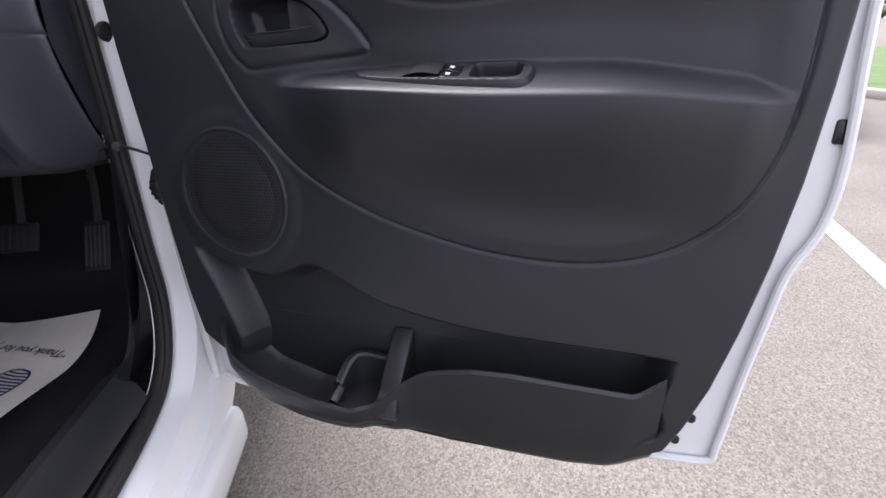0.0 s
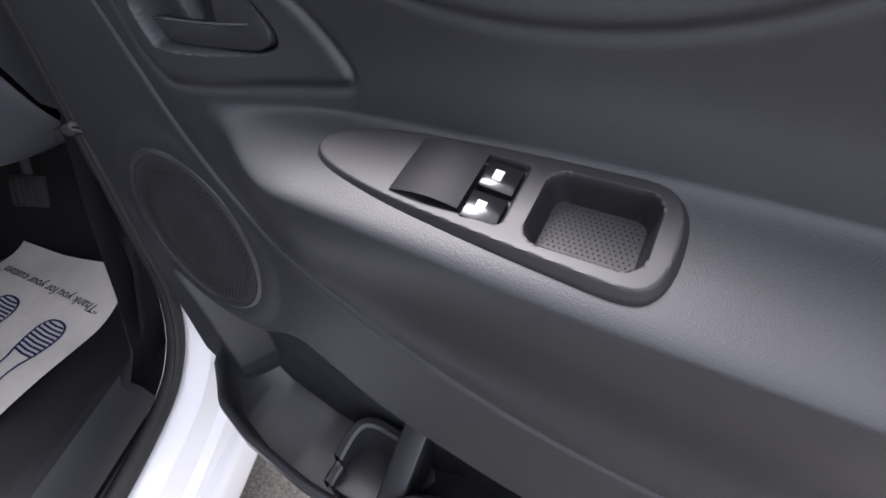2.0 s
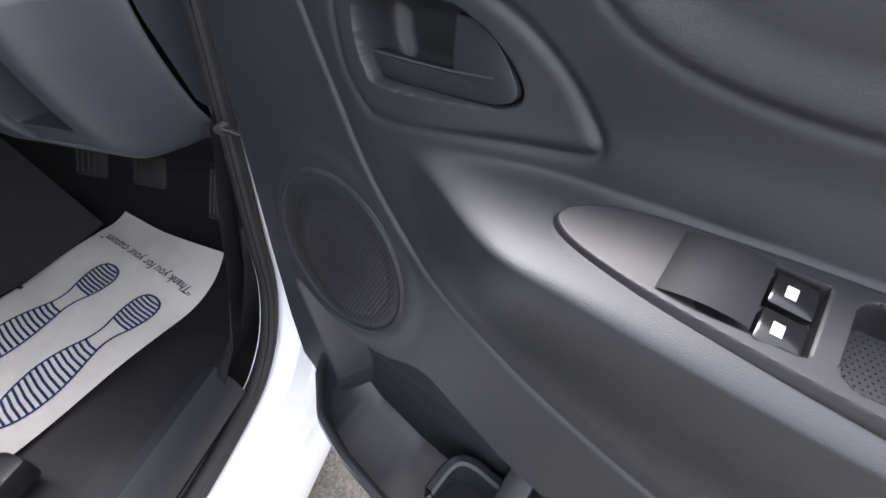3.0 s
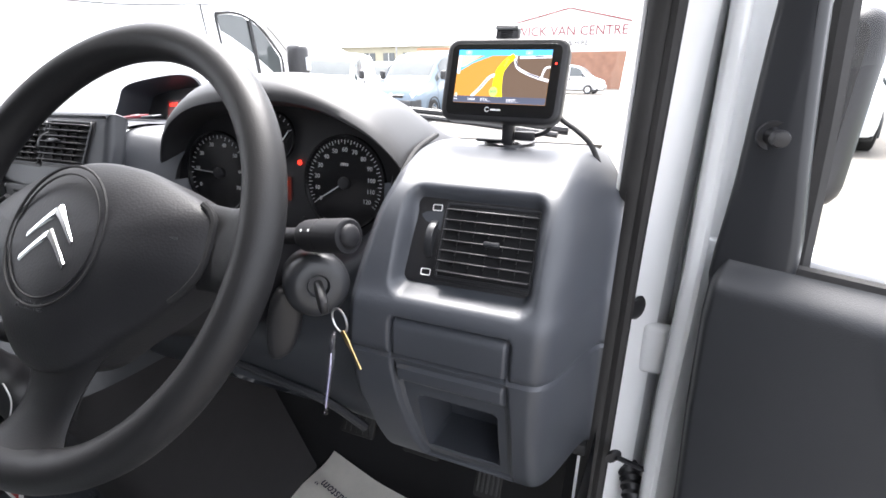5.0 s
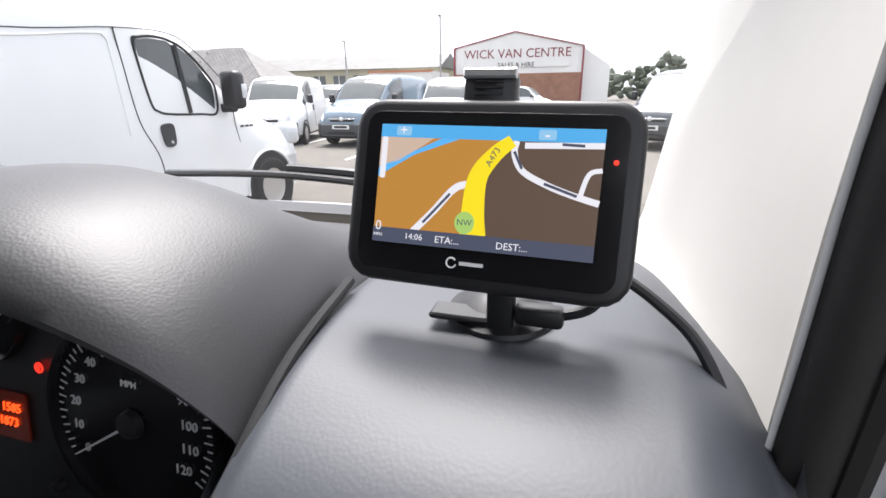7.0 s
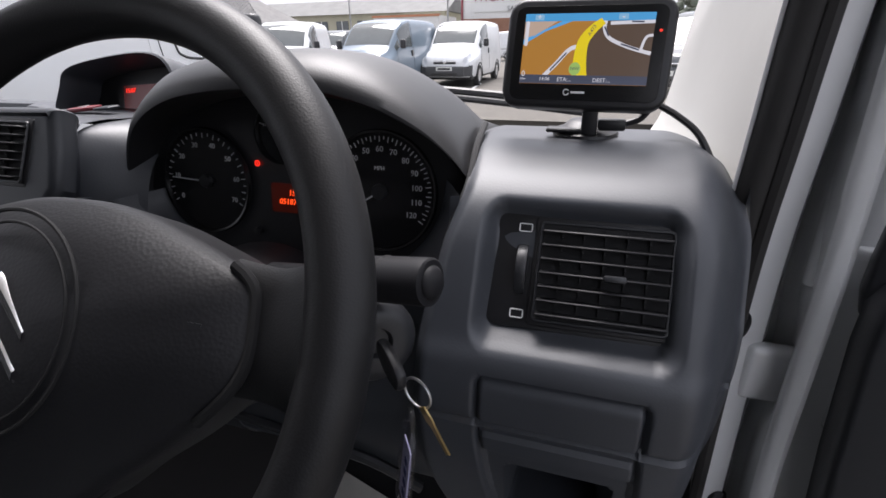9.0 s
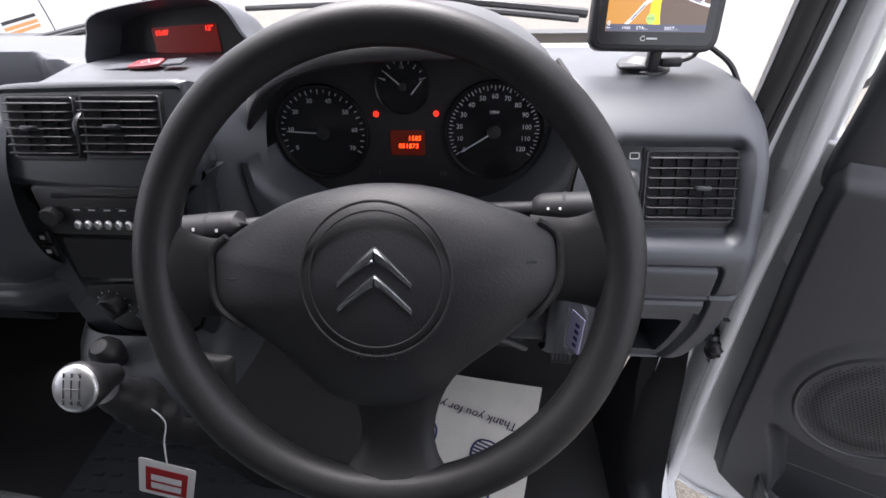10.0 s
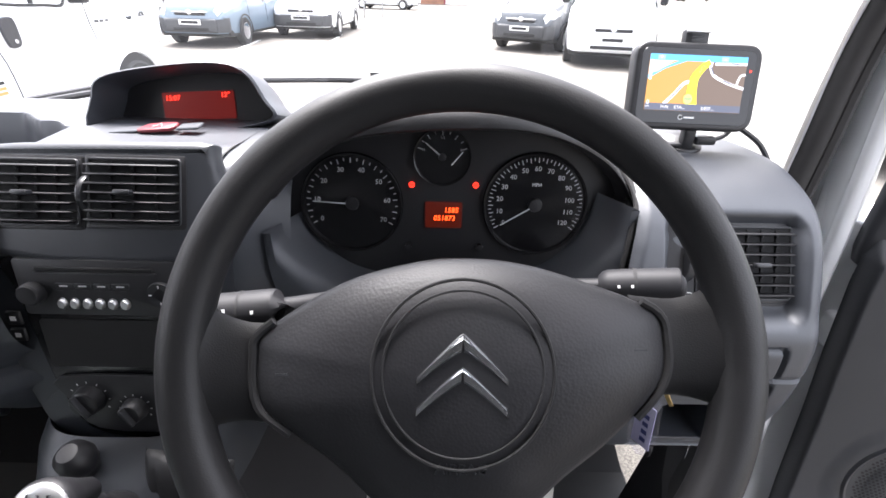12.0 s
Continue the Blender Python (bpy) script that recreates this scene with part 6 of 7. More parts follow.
ma, mb, mc, md = Vector((-0.142, 0.490, 0.40)), Vector((0.262, 0.372, 0.44)), Vector((0.150, -0.098, 0.386)), Vector((-0.200, 0.060, 0.386))
# corners: far left, far right, near right, near left


def on_mat(s, t, lift=0.0):
    """s: 0 at the far edge, 1 at the near edge; t: 0 left, 1 right."""
    a, b = ma.lerp(md, s), mb.lerp(mc, s)
    p = a.lerp(b, t)
    z = 0.3845 + 0.006 * math.sin(5 * s + 2 * t) ** 2 + 0.055 * max(0.0, 1 - s / 0.28) ** 2 * max(0, (t - 0.35) / 0.65) ** 1.3 + 0.012 * max(0.0, 1 - s / 0.12) ** 2
    return Vector((p.x, p.y, z + lift))


part("mat_sheet", sheet([[on_mat(s, t) for t in np.linspace(0, 1, 30)] for s in np.linspace(0, 1, 44)]), PAPER, mat_thing, "thin white paper sheet")


def mat_line(pts, w=0.0026, closed=False):
    c = pts if not closed else pts + pts[:1]
    bm = bmesh.new()
    rows = []
    for i, (s, t) in enumerate(c):
        p = on_mat(s, t, 0.0016)
        a, b = on_mat(*c[max(i - 1, 0)]), on_mat(*c[min(i + 1, len(c) - 1)])
        d = (b - a)
        side = Vector((-d.y, d.x, 0)).normalized() * w
        rows.append([p + side, p - side])
    return sheet(rows, bm=bm)


HALF = [(0.235, 0.0), (0.245, 0.055), (0.285, 0.088), (0.345, 0.090), (0.405, 0.075), (0.455, 0.055), (0.51, 0.052), (0.565, 0.070), (0.64, 0.098), (0.72, 0.112), (0.80, 0.104), (0.87, 0.076), (0.915, 0.035), (0.925, 0.0)]
for ct, lean in ((0.35, -0.06), (0.765, 0.0)):
    out = [(s + 0.05, ct + w + lean * (s - 0.5)) for s, w in HALF] + [(s + 0.05, ct - w + lean * (s - 0.5)) for s, w in HALF[::-1]]
    outline = curve2(out, 3)
    sole = part("printed_sole", mat_line(outline, 0.0024, True), INK, mat_thing, "printed blue shoe sole", smooth=False, tidy=False)
    for s in list(np.linspace(0.305, 0.455, 9)) + list(np.linspace(0.585, 0.955, 17)):
        w = float(np.interp(s - 0.05, [q[0] for q in HALF], [q[1] for q in HALF])) - 0.004
        if w > 0.01:
            part("sole_stripe", mat_line([(s, ct - w + lean * (s - 0.5)), (s + 0.004, ct + lean * (s - 0.5)), (s, ct + w + lean * (s - 0.5))], 0.0022), INK, sole, smooth=False, tidy=False)
text_m = frame3(on_mat(0.18, 0.5, 0.0035), (on_mat(0.18, 0.15) - on_mat(0.18, 0.8)).normalized(), (on_mat(0.24, 0.5) - on_mat(0.12, 0.5)).normalized(), Vector((0, 0, 1)))
letters = lettering("“Thank you for your custom”", 0.0215, text_m, depth=0.0002, shear=0.22)
o = on_mat(0.18, 0.5)
for v in letters.verts:
    tt = 0.5 - (v.co - o).dot(text_m.col[0].xyz.normalized()) / (mb - ma).length
    v.co.z += on_mat(0.18, max(0, min(1, tt))).z - o.z
part("printed_words", letters, material("dark_blue_ink", (0.008, 0.010, 0.045), 0.7, mottle=0.2, mottle_scale=60), mat_thing, "printed words of thanks", smooth=False)

# ---- ribbed rubber floor and pedals ----
ribs = thing("rubber_floor_cover", (-0.3, 0.2, 0.377), "dark blue-grey rubber floor cover with raised dashes", "floor cover")
part("cover_sheet", rbox((0.62, 0.62, 0.006), (-0.48, 0.12, 0.380), 0.002, 1), RUBBER, ribs)
dash_bm = bmesh.new()
for i in range(14):
    for j in range(17):
        rbox((0.026, 0.008, 0.004), (-0.76 + i * 0.043 + 0.021 * (j % 2), -0.16 + j * 0.034, 0.3845), 0.0015, 1, None, dash_bm)
part("cover_dashes", dash_bm, RUBBER, ribs)["kind"] = "stuff"
PEDAL = material("pedal_rubber", (0.014, 0.014, 0.014), 0.7, grain=("noise", 500), bump=0.3, mottle=0.2)
BUMPER_GREY = material("worn_pedal_rubber", (0.05, 0.05, 0.05), 0.6, mottle=0.2)
for x, y, z, w, h in ((0.29, 0.40, 0.60, 0.05, 0.11), (0.16, 0.38, 0.64, 0.075, 0.06), (0.02, 0.38, 0.64, 0.075, 0.06)):
    pedal = thing("pedal", (x, y, z), "black rubber-faced foot pedal", "pedal", "foot pedals")
    pm = frame3(Vector((x, y, z)), Vector((1, 0, 0)), Vector((0, 0.5, 0.866)), Vector((0, -0.866, 0.5)))
    part("pedal_pad", rbox((w, h, 0.012), (0, 0, 0), 0.004, 2, pm), PEDAL, pedal)
    for k in range(5):
        part("pedal_rib", rbox((0.004, h * 0.8, 0.004), (-w * 0.36 + w * 0.18 * k, 0, 0.007), 0.001, 1, pm), BUMPER_GREY if w < 0.06 else PEDAL, pedal)
    part("pedal_arm", tube([(x, y + 0.01, z), (x, y + 0.06, z + 0.12), (x, y + 0.08, z + 0.24)], 0.009, 8), PEDAL, pedal)
hoses = smooth_path([(-0.10, 0.30, 0.78), (-0.02, 0.36, 0.72), (0.06, 0.40, 0.74), (0.14, 0.42, 0.80)], 6)
whole("wiring_loom", tube(hoses, 0.012, 8), BLACK, "dark wiring loom under the dash", "wiring")

# ---- seats ----
def cushion(cx, w, y0, y1, z, tall, r=0.075):
    """A seat cushion: bolstered top, rounded front corners, sides that drop to the base."""
    def fall(dist):
        return 0.0 if dist >= r else -(r - math.sqrt(max(0.0, r * r - (r - dist) ** 2)))

    def stations(side_only):
        roll = [r * (1 - math.cos(q)) for q in np.linspace(0, math.pi / 2, 10)]
        return [(0.0, -tall), (0.0, -tall * 0.5)] + [(d, 0.0) for d in roll]

    edge = stations(True)
    xs = [(-w / 2 + d, g) for d, g in edge] + [(x, 0.0) for x in np.linspace(-w / 2 + r, w / 2 - r, 40)[1:-1]] + [(w / 2 - d, g) for d, g in edge[::-1]]
    ys = [(d, g) for d, g in edge] + [(d, 0.0) for d in np.linspace(r, y1 - y0, 40)[1:]]
    rows = []
    for x, gx in xs:
        row = []
        a = abs(x) / (w / 2)
        for d, gy in ys:
            top = 0.026 * math.exp(-((a - 0.80) / 0.16) ** 2) - 0.022 * (1 - a)
            top -= 0.007 * math.exp(-((a - 0.60) / 0.014) ** 2) * float(smoothstep(0.06, 0.12, d))
            top -= 0.007 * math.exp(-((d - 0.20 - 0.06 * a * a) / 0.008) ** 2) * (a < 0.60)
            zz = z + top + fall(w / 2 - abs(x)) + fall(d)
            zz = min(zz, z - r + gx * 1.0) if gx < 0 else zz
            zz = min(zz, z - r + gy * 1.0) if gy < 0 else zz
            pull = max(0.0, 1 - d / 0.16) ** 2
            row.append((cx + x * (1 - 0.10 * pull), y1 - d - 0.05 * pull * a ** 3, zz))
        rows.append(row)
    return sheet(rows)


seat = thing("driver_seat", (0.0, -0.35, 0.38), "grey fabric driver's seat with stitched bolsters", "seat")
part("cushion", cushion(-0.060, 0.60, -0.72, -0.092, 0.825, 0.32), FABRIC, seat, "grey fabric cushion", tidy=False)
part("seat_skirt", rbox((0.46, 0.54, 0.26), (-0.075, -0.46, 0.50), 0.03, 3), FABRIC, seat)
part("seat_insert", sheet([[(-0.075 + 0.145 * a, -0.34 - 0.34 * b, 0.8125 + 0.002 * math.sin(40 * a) + 0.012 * a * a) for a in np.linspace(-1, 1, 20)] for b in np.linspace(0, 1, 16)]), WEAVE, seat, "striped woven insert")
part("backrest", rbox((0.50, 0.16, 0.62), (-0.045, -0.74, 1.02), 0.06, 4), FABRIC, seat)
part("seat_slide", rbox((0.05, 0.10, 0.05), (0.215, -0.13, 0.42), 0.008, 2), BLACK, seat, "black seat runner")
bench = thing("passenger_seat", (-0.75, -0.35, 0.38), "grey fabric passenger seat with a striped woven panel", "seat")
part("cushion", cushion(-0.735, 0.56, -0.72, 0.0, 0.735, 0.27), FABRIC, bench, "grey fabric cushion", tidy=False)
part("seat_insert", sheet([[(-0.72 + 0.125 * a, -0.035 - 0.55 * b, 0.7405 + 0.009 * a * a - 0.20 * max(0, 0.06 - b)) for a in np.linspace(-1, 1, 20)] for b in np.linspace(0, 1, 16)]), WEAVE, bench, "striped woven insert")
part("seat_skirt", rbox((0.54, 0.58, 0.26), (-0.66, -0.42, 0.53), 0.03, 3), FABRIC, bench)
part("backrest", rbox((0.54, 0.16, 0.62), (-0.66, -0.74, 1.02), 0.06, 4), FABRIC, bench)

# ---- vans in the yard ----
CAR_GLASS = material("dark_car_glass", (0.06, 0.07, 0.07), 0.05, spec=0.9, mottle=0.1)
LAMP = material("headlamp", (0.6, 0.62, 0.65), 0.12, coat=0.6, mottle=0.15, mottle_scale=15)
TYRE = material("tyre_and_gap_black", (0.02, 0.02, 0.02), 0.8, grain=("noise", 90), bump=0.3, mottle=0.2)
BUMPER = material("grey_bumper_plastic", (0.05, 0.052, 0.055), 0.6, grain=("noise", 200), bump=0.15, mottle=0.1)
PLATE_MAT = material("number_plate", (0.75, 0.75, 0.72), 0.4, mottle=0.03)


def paint(name, colour, rough=0.25):
    return material(name, colour, rough, mottle=0.05, mottle_scale=1.5, coat=0.4, grain=("noise", 40), bump=0.01)


def van(at, yaw, colour, label, length=4.8, high=1.95, half=0.93, nose=0.0, group="parked vans", chrome_v=False, split_bumper=True, name="parked_van"):
    """A van on its wheels, built along -y from its nose at the origin."""
    root = Matrix.Translation(at) @ Matrix.Rotation(radians(yaw), 4, "Z")
    v = thing(name, root, label, "van", group)
    st = np.array([0, 0.04, 0.14, 0.45, 0.80, 1.0, 1.25, 1.55, 1.85, 2.3, 3.0, 3.8, length - 0.25, length - 0.05, length])
    top = np.array([0.66, 0.80, 0.93, 1.05, 1.13, 1.25, 1.48, 1.74, 1.88, 1.95, 1.97, 1.97, 1.95, 1.90, 1.80]) * (high / 1.95)
    top[:5] = np.array([0.66, 0.80, 0.93, 1.05, 1.13]) * (1 + 0.12 * (high > 2.2))
    wid = np.array([0.62, 0.72, 0.82, 0.90, 0.93, 0.94, 0.94, 0.94, 0.94, 0.94, 0.94, 0.94, 0.93, 0.91, 0.88]) * half / 0.94
    fine = np.linspace(0, 1, 70) ** 1.3 * length

    def body_point(s, q):
        """s metres from the nose; q from 0 at the sill to 1 at the roof's middle, negative for the other side."""
        h, w, a = float(np.interp(s, st, top)), float(np.interp(s, st, wid)), abs(q)
        pts = [(0.97, 0.30), (1.0, 0.45), (1.0, 0.62), (0.99, min(0.95, h * 0.72)), (0.965, min(1.2, h * 0.80)), (0.86, h - 0.13), (0.80, h - 0.045), (0.70, h - 0.012), (0.4, h + 0.004), (0.0, h + 0.012)]
        k = a * (len(pts) - 1)
        i = min(int(k), len(pts) - 2)
        f = k - i
        x = (pts[i][0] * (1 - f) + pts[i + 1][0] * f) * w
        z = pts[i][1] * (1 - f) + pts[i + 1][1] * f
        return Vector((math.copysign(x, q), s, z))

    def patch(s0, s1, q0, q1, off, n=10):
        rows = []
        for s in np.linspace(s0, s1, n):
            row = []
            for q in np.linspace(q0, q1, n):
                p = body_point(s, q)
                e = body_point(s + 0.01, q) - p
                g = body_point(s, q + (0.01 if q < 0.98 else -0.01)) - p
                nm = e.cross(g).normalized()
                if nm.dot(Vector((p.x, 0, p.z - 0.8)) + Vector((0, -0.6, 0))) < 0:
                    nm = -nm
                row.append(root @ (p + nm * off))
            rows.append(row)
        return sheet(rows)

    grid = [[root @ body_point(s, q) for q in np.concatenate([np.linspace(-0.001, -1, 40), np.linspace(1, 0.001, 40)[1:]])] for s in fine]
    bm = sheet(grid)
    bm.faces.new([bm.verts[i] for i in range(79)]) if bm.verts.ensure_lookup_table() is None else None
    part("body", bm, colour, v, tidy=True)
    part("underside", rbox((half * 1.8, length - 0.3, 0.16), (0, length / 2, 0.30), 0.03, 2, root), TYRE, v)
    big = 1 + 0.12 * (high > 2.2)
    part("windscreen", patch(1.02, 1.76, -0.72, -1.0, 0.006), CAR_GLASS, v)
    part("windscreen", patch(1.02, 1.76, 0.72, 1.0, 0.006), CAR_GLASS, v)
    for sd in (-1, 1):
        w = part("side_window", patch(1.42, 2.28, sd * 0.445, sd * 0.60, 0.008), CAR_GLASS, v)
        part("quarter_window", patch(1.12, 1.38, sd * 0.44, sd * 0.53, 0.008), CAR_GLASS, v)
        part("door_line", tube([root @ (body_point(2.36, sd * q) + Vector((sd * 0.003, 0, 0))) for q in np.linspace(0.1, 0.66, 12)], 0.004, 5), TYRE, v)
        part("door_line", tube([root @ (body_point(1.15, sd * q) + Vector((sd * 0.003, 0, 0))) for q in np.linspace(0.1, 0.42, 8)], 0.004, 5), TYRE, v)
        hp = body_point(2.22, sd * 0.34)
        part("door_handle", rbox((0.03, 0.11, 0.17), (0, 0, 0), 0.014, 3, root @ Matrix.Translation(hp + Vector((sd * 0.008, 0, 0.06)))), BLACK, v, "black door handle")
        part("headlamp", patch(0.05, 0.42, sd * 0.52, sd * 0.70, 0.010), LAMP, v, "clear headlamp")
        mp = body_point(1.32, sd * 0.42)
        part("wing_mirror", rbox((0.16, 0.12, 0.24), (0, 0, 0), 0.045, 3, root @ Matrix.Translation(mp + Vector((sd * 0.13, -0.02, 0.14)))), BLACK, v, "black wing mirror")
        for s in (0.88, length - 1.0):
            c = Vector((sd * (half - 0.10), s, 0.32))
            wm = root @ Matrix.Translation(c) @ pose(0, 0, 0, 0, 90 * sd, 0)
            wheel = part("wheel", lathe([(0.19, 0.10), (0.29, 0.105), (0.318, 0.085), (0.322, 0.0), (0.318, -0.085), (0.2, -0.1)], 32, wm), TYRE, v, "black tyre")
            part("wheel_trim", lathe([(0, 0.085), (0.06, 0.092), (0.15, 0.088), (0.195, 0.10), (0.20, 0.09)], 24, wm), SILVER, wheel)
            part("wheel_arch", tube([root @ Vector((sd * (half + 0.002), s + 0.39 * math.cos(q), 0.30 + 0.39 * math.sin(q))) for q in np.linspace(-0.1, math.pi + 0.1, 18)], 0.018, 6), BUMPER if not split_bumper else TYRE, wheel)
    lowmat = BUMPER if split_bumper else colour
    part("bumper", patch(0.0, 0.20, -0.02, -0.26, 0.03), lowmat, v)
    part("bumper", patch(0.0, 0.20, 0.02, 0.26, 0.03), lowmat, v)
    part("bumper_bar", rbox((half * 1.36, 0.10, 0.30), (0, -0.02, 0.47), 0.05, 3, root), lowmat, v, "front bumper")
    part("grille", rbox((half * 0.78, 0.05, 0.10), (0, 0.015, 0.73 * big), 0.02, 3, root), BLACK, v, "dark grille")
    part("grille_bar", rbox((half * 0.86, 0.04, 0.022), (0, -0.005, 0.755 * big), 0.008, 2, root), CHROME if chrome_v else colour, v)
    part("badge", lathe([(0, 0.012), (0.05, 0.008), (0.058, 0)], 20, root @ Matrix.Translation((0, -0.02, 0.75 * big)) @ pose(0, 0, 0, 90, 0, 0)), CHROME, v, "round chrome badge")
    part("lower_intake", rbox((half * 0.9, 0.04, 0.07), (0, -0.062, 0.40), 0.015, 2, root), TYRE, v)
    plate = part("number_plate", rbox((0.52, 0.012, 0.11), (0, -0.078, 0.545), 0.004, 1, root), PLATE_MAT, v, "white number plate")
    part("plate_bar", rbox((0.40, 0.004, 0.06), (0, -0.086, 0.545), 0, 1, root), TYRE, plate, "dark bars in place of characters")
    return v


WHITE_VAN, BLUE_VAN, DARK_VAN, TEAL = paint("van_white", (0.78, 0.79, 0.80)), paint("van_blue_grey", (0.15, 0.20, 0.25)), paint("van_charcoal", (0.055, 0.062, 0.07)), paint("van_teal", (0.07, 0.14, 0.155))

def tall_van():
    """A tall panel van seen on its side: lofted body, side glass, seams, arch and wheel."""
    v = thing("tall_van", (-4.0, 2.0, 0), "tall white panel van with black door handle parked alongside", "van")
    ky = np.array([5.62, 5.58, 5.45, 5.2, 4.92, 4.62, 4.38, 4.22, 4.0, 3.7, 3.5, 3.3, 3.05, 2.6, 1.5, 0.0, -0.6, -0.66])
    kz = np.array([0.55, 0.72, 0.86, 0.96, 1.06, 1.17, 1.31, 1.45, 1.62, 1.82, 1.92, 2.0, 2.05, 2.08, 2.10, 2.10, 2.06, 1.9])
    kw = np.array([0.70, 0.80, 0.90, 0.97, 0.99, 1.0, 1.0, 1.0, 1.0, 1.0, 1.0, 1.0, 1.0, 1.0, 1.0, 1.0, 0.98, 0.95])
    ring = ((1.0, 0.30, 0), (1.0, 0.62, 0), (1.0, 0.42, 1), (0.992, 0.28, 1), (0.975, 0.16, 1), (0.94, 0.07, 1), (0.86, 0.02, 1), (0.6, 0.0, 1), (0.0, -0.015, 1))

    def section(y):
        h, w = np.interp(-y, -ky, kz), np.interp(-y, -ky, kw)
        half = [(w * a, max(h - d, 0.36 + 0.02 * i) if rel else d) for i, (a, d, rel) in enumerate(ring)]
        half = [(x, min(z, h + 0.01)) for x, z in half]
        return [(-4.0 + x, y, z) for x, z in half] + [(-4.0 - x, y, z) for x, z in half[-2::-1]]

    bm = sheet([section(y) for y in np.concatenate([np.linspace(5.62, 3.0, 60), np.linspace(2.9, -0.66, 24)])])
    bm.verts.ensure_lookup_table()
    bm.faces.new([bm.verts[i] for i in range(len(bm.verts) - 17, len(bm.verts))])
    part("body", bm, WHITE_VAN, v)
    part("underside", rbox((1.8, 5.6, 0.2), (-4, 2.4, 0.3), 0.04, 2), TYRE, v)

    def side(points, off, mat, name, label="", depth=0.006, parent=v):
        m = frame3(Vector((-3.008 + off, 0, 0)), Vector((0, 1, 0)), Vector((0, 0, 1)), Vector((1, 0, 0)))
        return part(name, prism(curve2(points, 4), depth, 0.002, 1, m), mat, parent, label)

    door_glass = side([(3.38, 1.66), (3.42, 1.70), (3.55, 1.715), (3.70, 1.70), (3.72, 1.6), (3.765, 1.16), (3.62, 1.165), (3.49, 1.185), (3.43, 1.25)], 0, CAR_GLASS, "door_window", "dark side window")
    side([(3.75, 1.67), (3.78, 1.675), (3.90, 1.60), (4.06, 1.43), (4.10, 1.36), (4.08, 1.16), (3.95, 1.155), (3.82, 1.155), (3.80, 1.25)], 0, CAR_GLASS, "quarter_window", "dark quarter window")
    for pts in (((3.36, 1.66), (3.42, 1.717), (3.60, 1.733), (3.78, 1.69), (3.92, 1.60), (4.09, 1.43), (4.13, 1.33), (4.10, 1.14), (3.9, 1.135), (3.6, 1.145), (3.47, 1.17), (3.41, 1.25)),):
        part("window_seal", tube([(-3.001, y, z) for y, z in curve2(pts, 5)], 0.011, 6, True), TYRE, v)
    part("window_post", tube([(-3.0, 3.735, 1.69), (-3.0, 3.79, 1.15)], 0.022, 6), BLACK, v)

    def seam(points, r=0.005, mat=TYRE):
        part("panel_seam", tube(smooth_path([(-3.0, y, z) for y, z in points], 6), r, 6), mat, v)

    seam([(3.22, 1.76), (3.24, 1.5), (3.28, 1.1), (3.40, 0.8), (3.42, 0.4)])
    seam([(-0.5, 1.63), (2.2, 1.66), (3.22, 1.76), (3.7, 1.77), (3.95, 1.66), (4.2, 1.46)], 0.004)
    seam([(4.32, 1.15), (4.33, 1.0), (4.36, 0.85)], 0.004)
    seam([(0.2, 1.56), (2.2, 1.61), (3.0, 1.70), (3.14, 1.69), (3.16, 1.55), (3.18, 1.0)], 0.007, WHITE_VAN)
    handle = side([(3.46, 1.06), (3.56, 1.07), (3.575, 0.98), (3.56, 0.90), (3.48, 0.89), (3.455, 0.97)], 0, BLACK, "door_handle", "black door handle", 0.03)
    part("keyhole", lathe([(0, 0.034), (0.012, 0.034), (0.014, 0.03)], 12, frame3(Vector((-3.006, 3.525, 0.925)), Vector((0, 1, 0)), Vector((0, 0, 1)), Vector((1, 0, 0)))), SILVER, handle)
    mirror = part("wing_mirror", rbox((0.20, 0.15, 0.34), (-2.88, 4.22, 1.34), 0.05, 3), BLACK, v, "black wing mirror")
    part("indicator", rbox((0.03, 0.07, 0.13), (-2.785, 4.25, 1.33), 0.012, 2), LAMP, mirror, "clear indicator lens")
    part("mirror_arm", rbox((0.16, 0.10, 0.08), (-2.96, 4.22, 1.18), 0.025, 2), BLACK, mirror)
    sticker = side([(3.0, 0.60), (3.0, 0.72), (3.36, 0.72), (3.36, 0.60)], 0.004, MARK, "sticker", "white and orange sticker", 0.002)
    for k, (z, c) in enumerate(((0.69, TYRE), (0.655, ORANGE_PAINT), (0.625, ORANGE_PAINT))):
        part("sticker_bar", rbox((0.003, 0.28, 0.02), (-3.0, 3.18, z), 0, 1), c, sticker)
    for k in range(3):
        part("badge_bar", rbox((0.006, 0.05, 0.022), (-3.0, 4.42 + 0.07 * k, 1.0), 0.002, 1), BUMPER, v, "grey bars in place of a model name")
    for y in (4.78, 1.0):
        wm = frame3(Vector((-3.10, y, 0.33)), Vector((0, 1, 0)), Vector((0, 0, 1)), Vector((1, 0, 0)))
        # Flat tyre-black disc stands in for the shade inside the arch.
        part("arch_shade", lathe([(0, 0.105), (0.38, 0.105), (0.39, 0.08)], 32, wm), TYRE, v)
        part("arch_lip", tube([(-2.995, y + 0.40 * math.cos(q), 0.33 + 0.40 * math.sin(q)) for q in np.linspace(-0.1, math.pi + 0.1, 20)], 0.014, 6), WHITE_VAN, v)
        wheel = part("wheel", lathe([(0.19, 0.12), (0.29, 0.125), (0.322, 0.10), (0.328, 0.0), (0.318, -0.1)], 32, wm), TYRE, v, "black tyre")
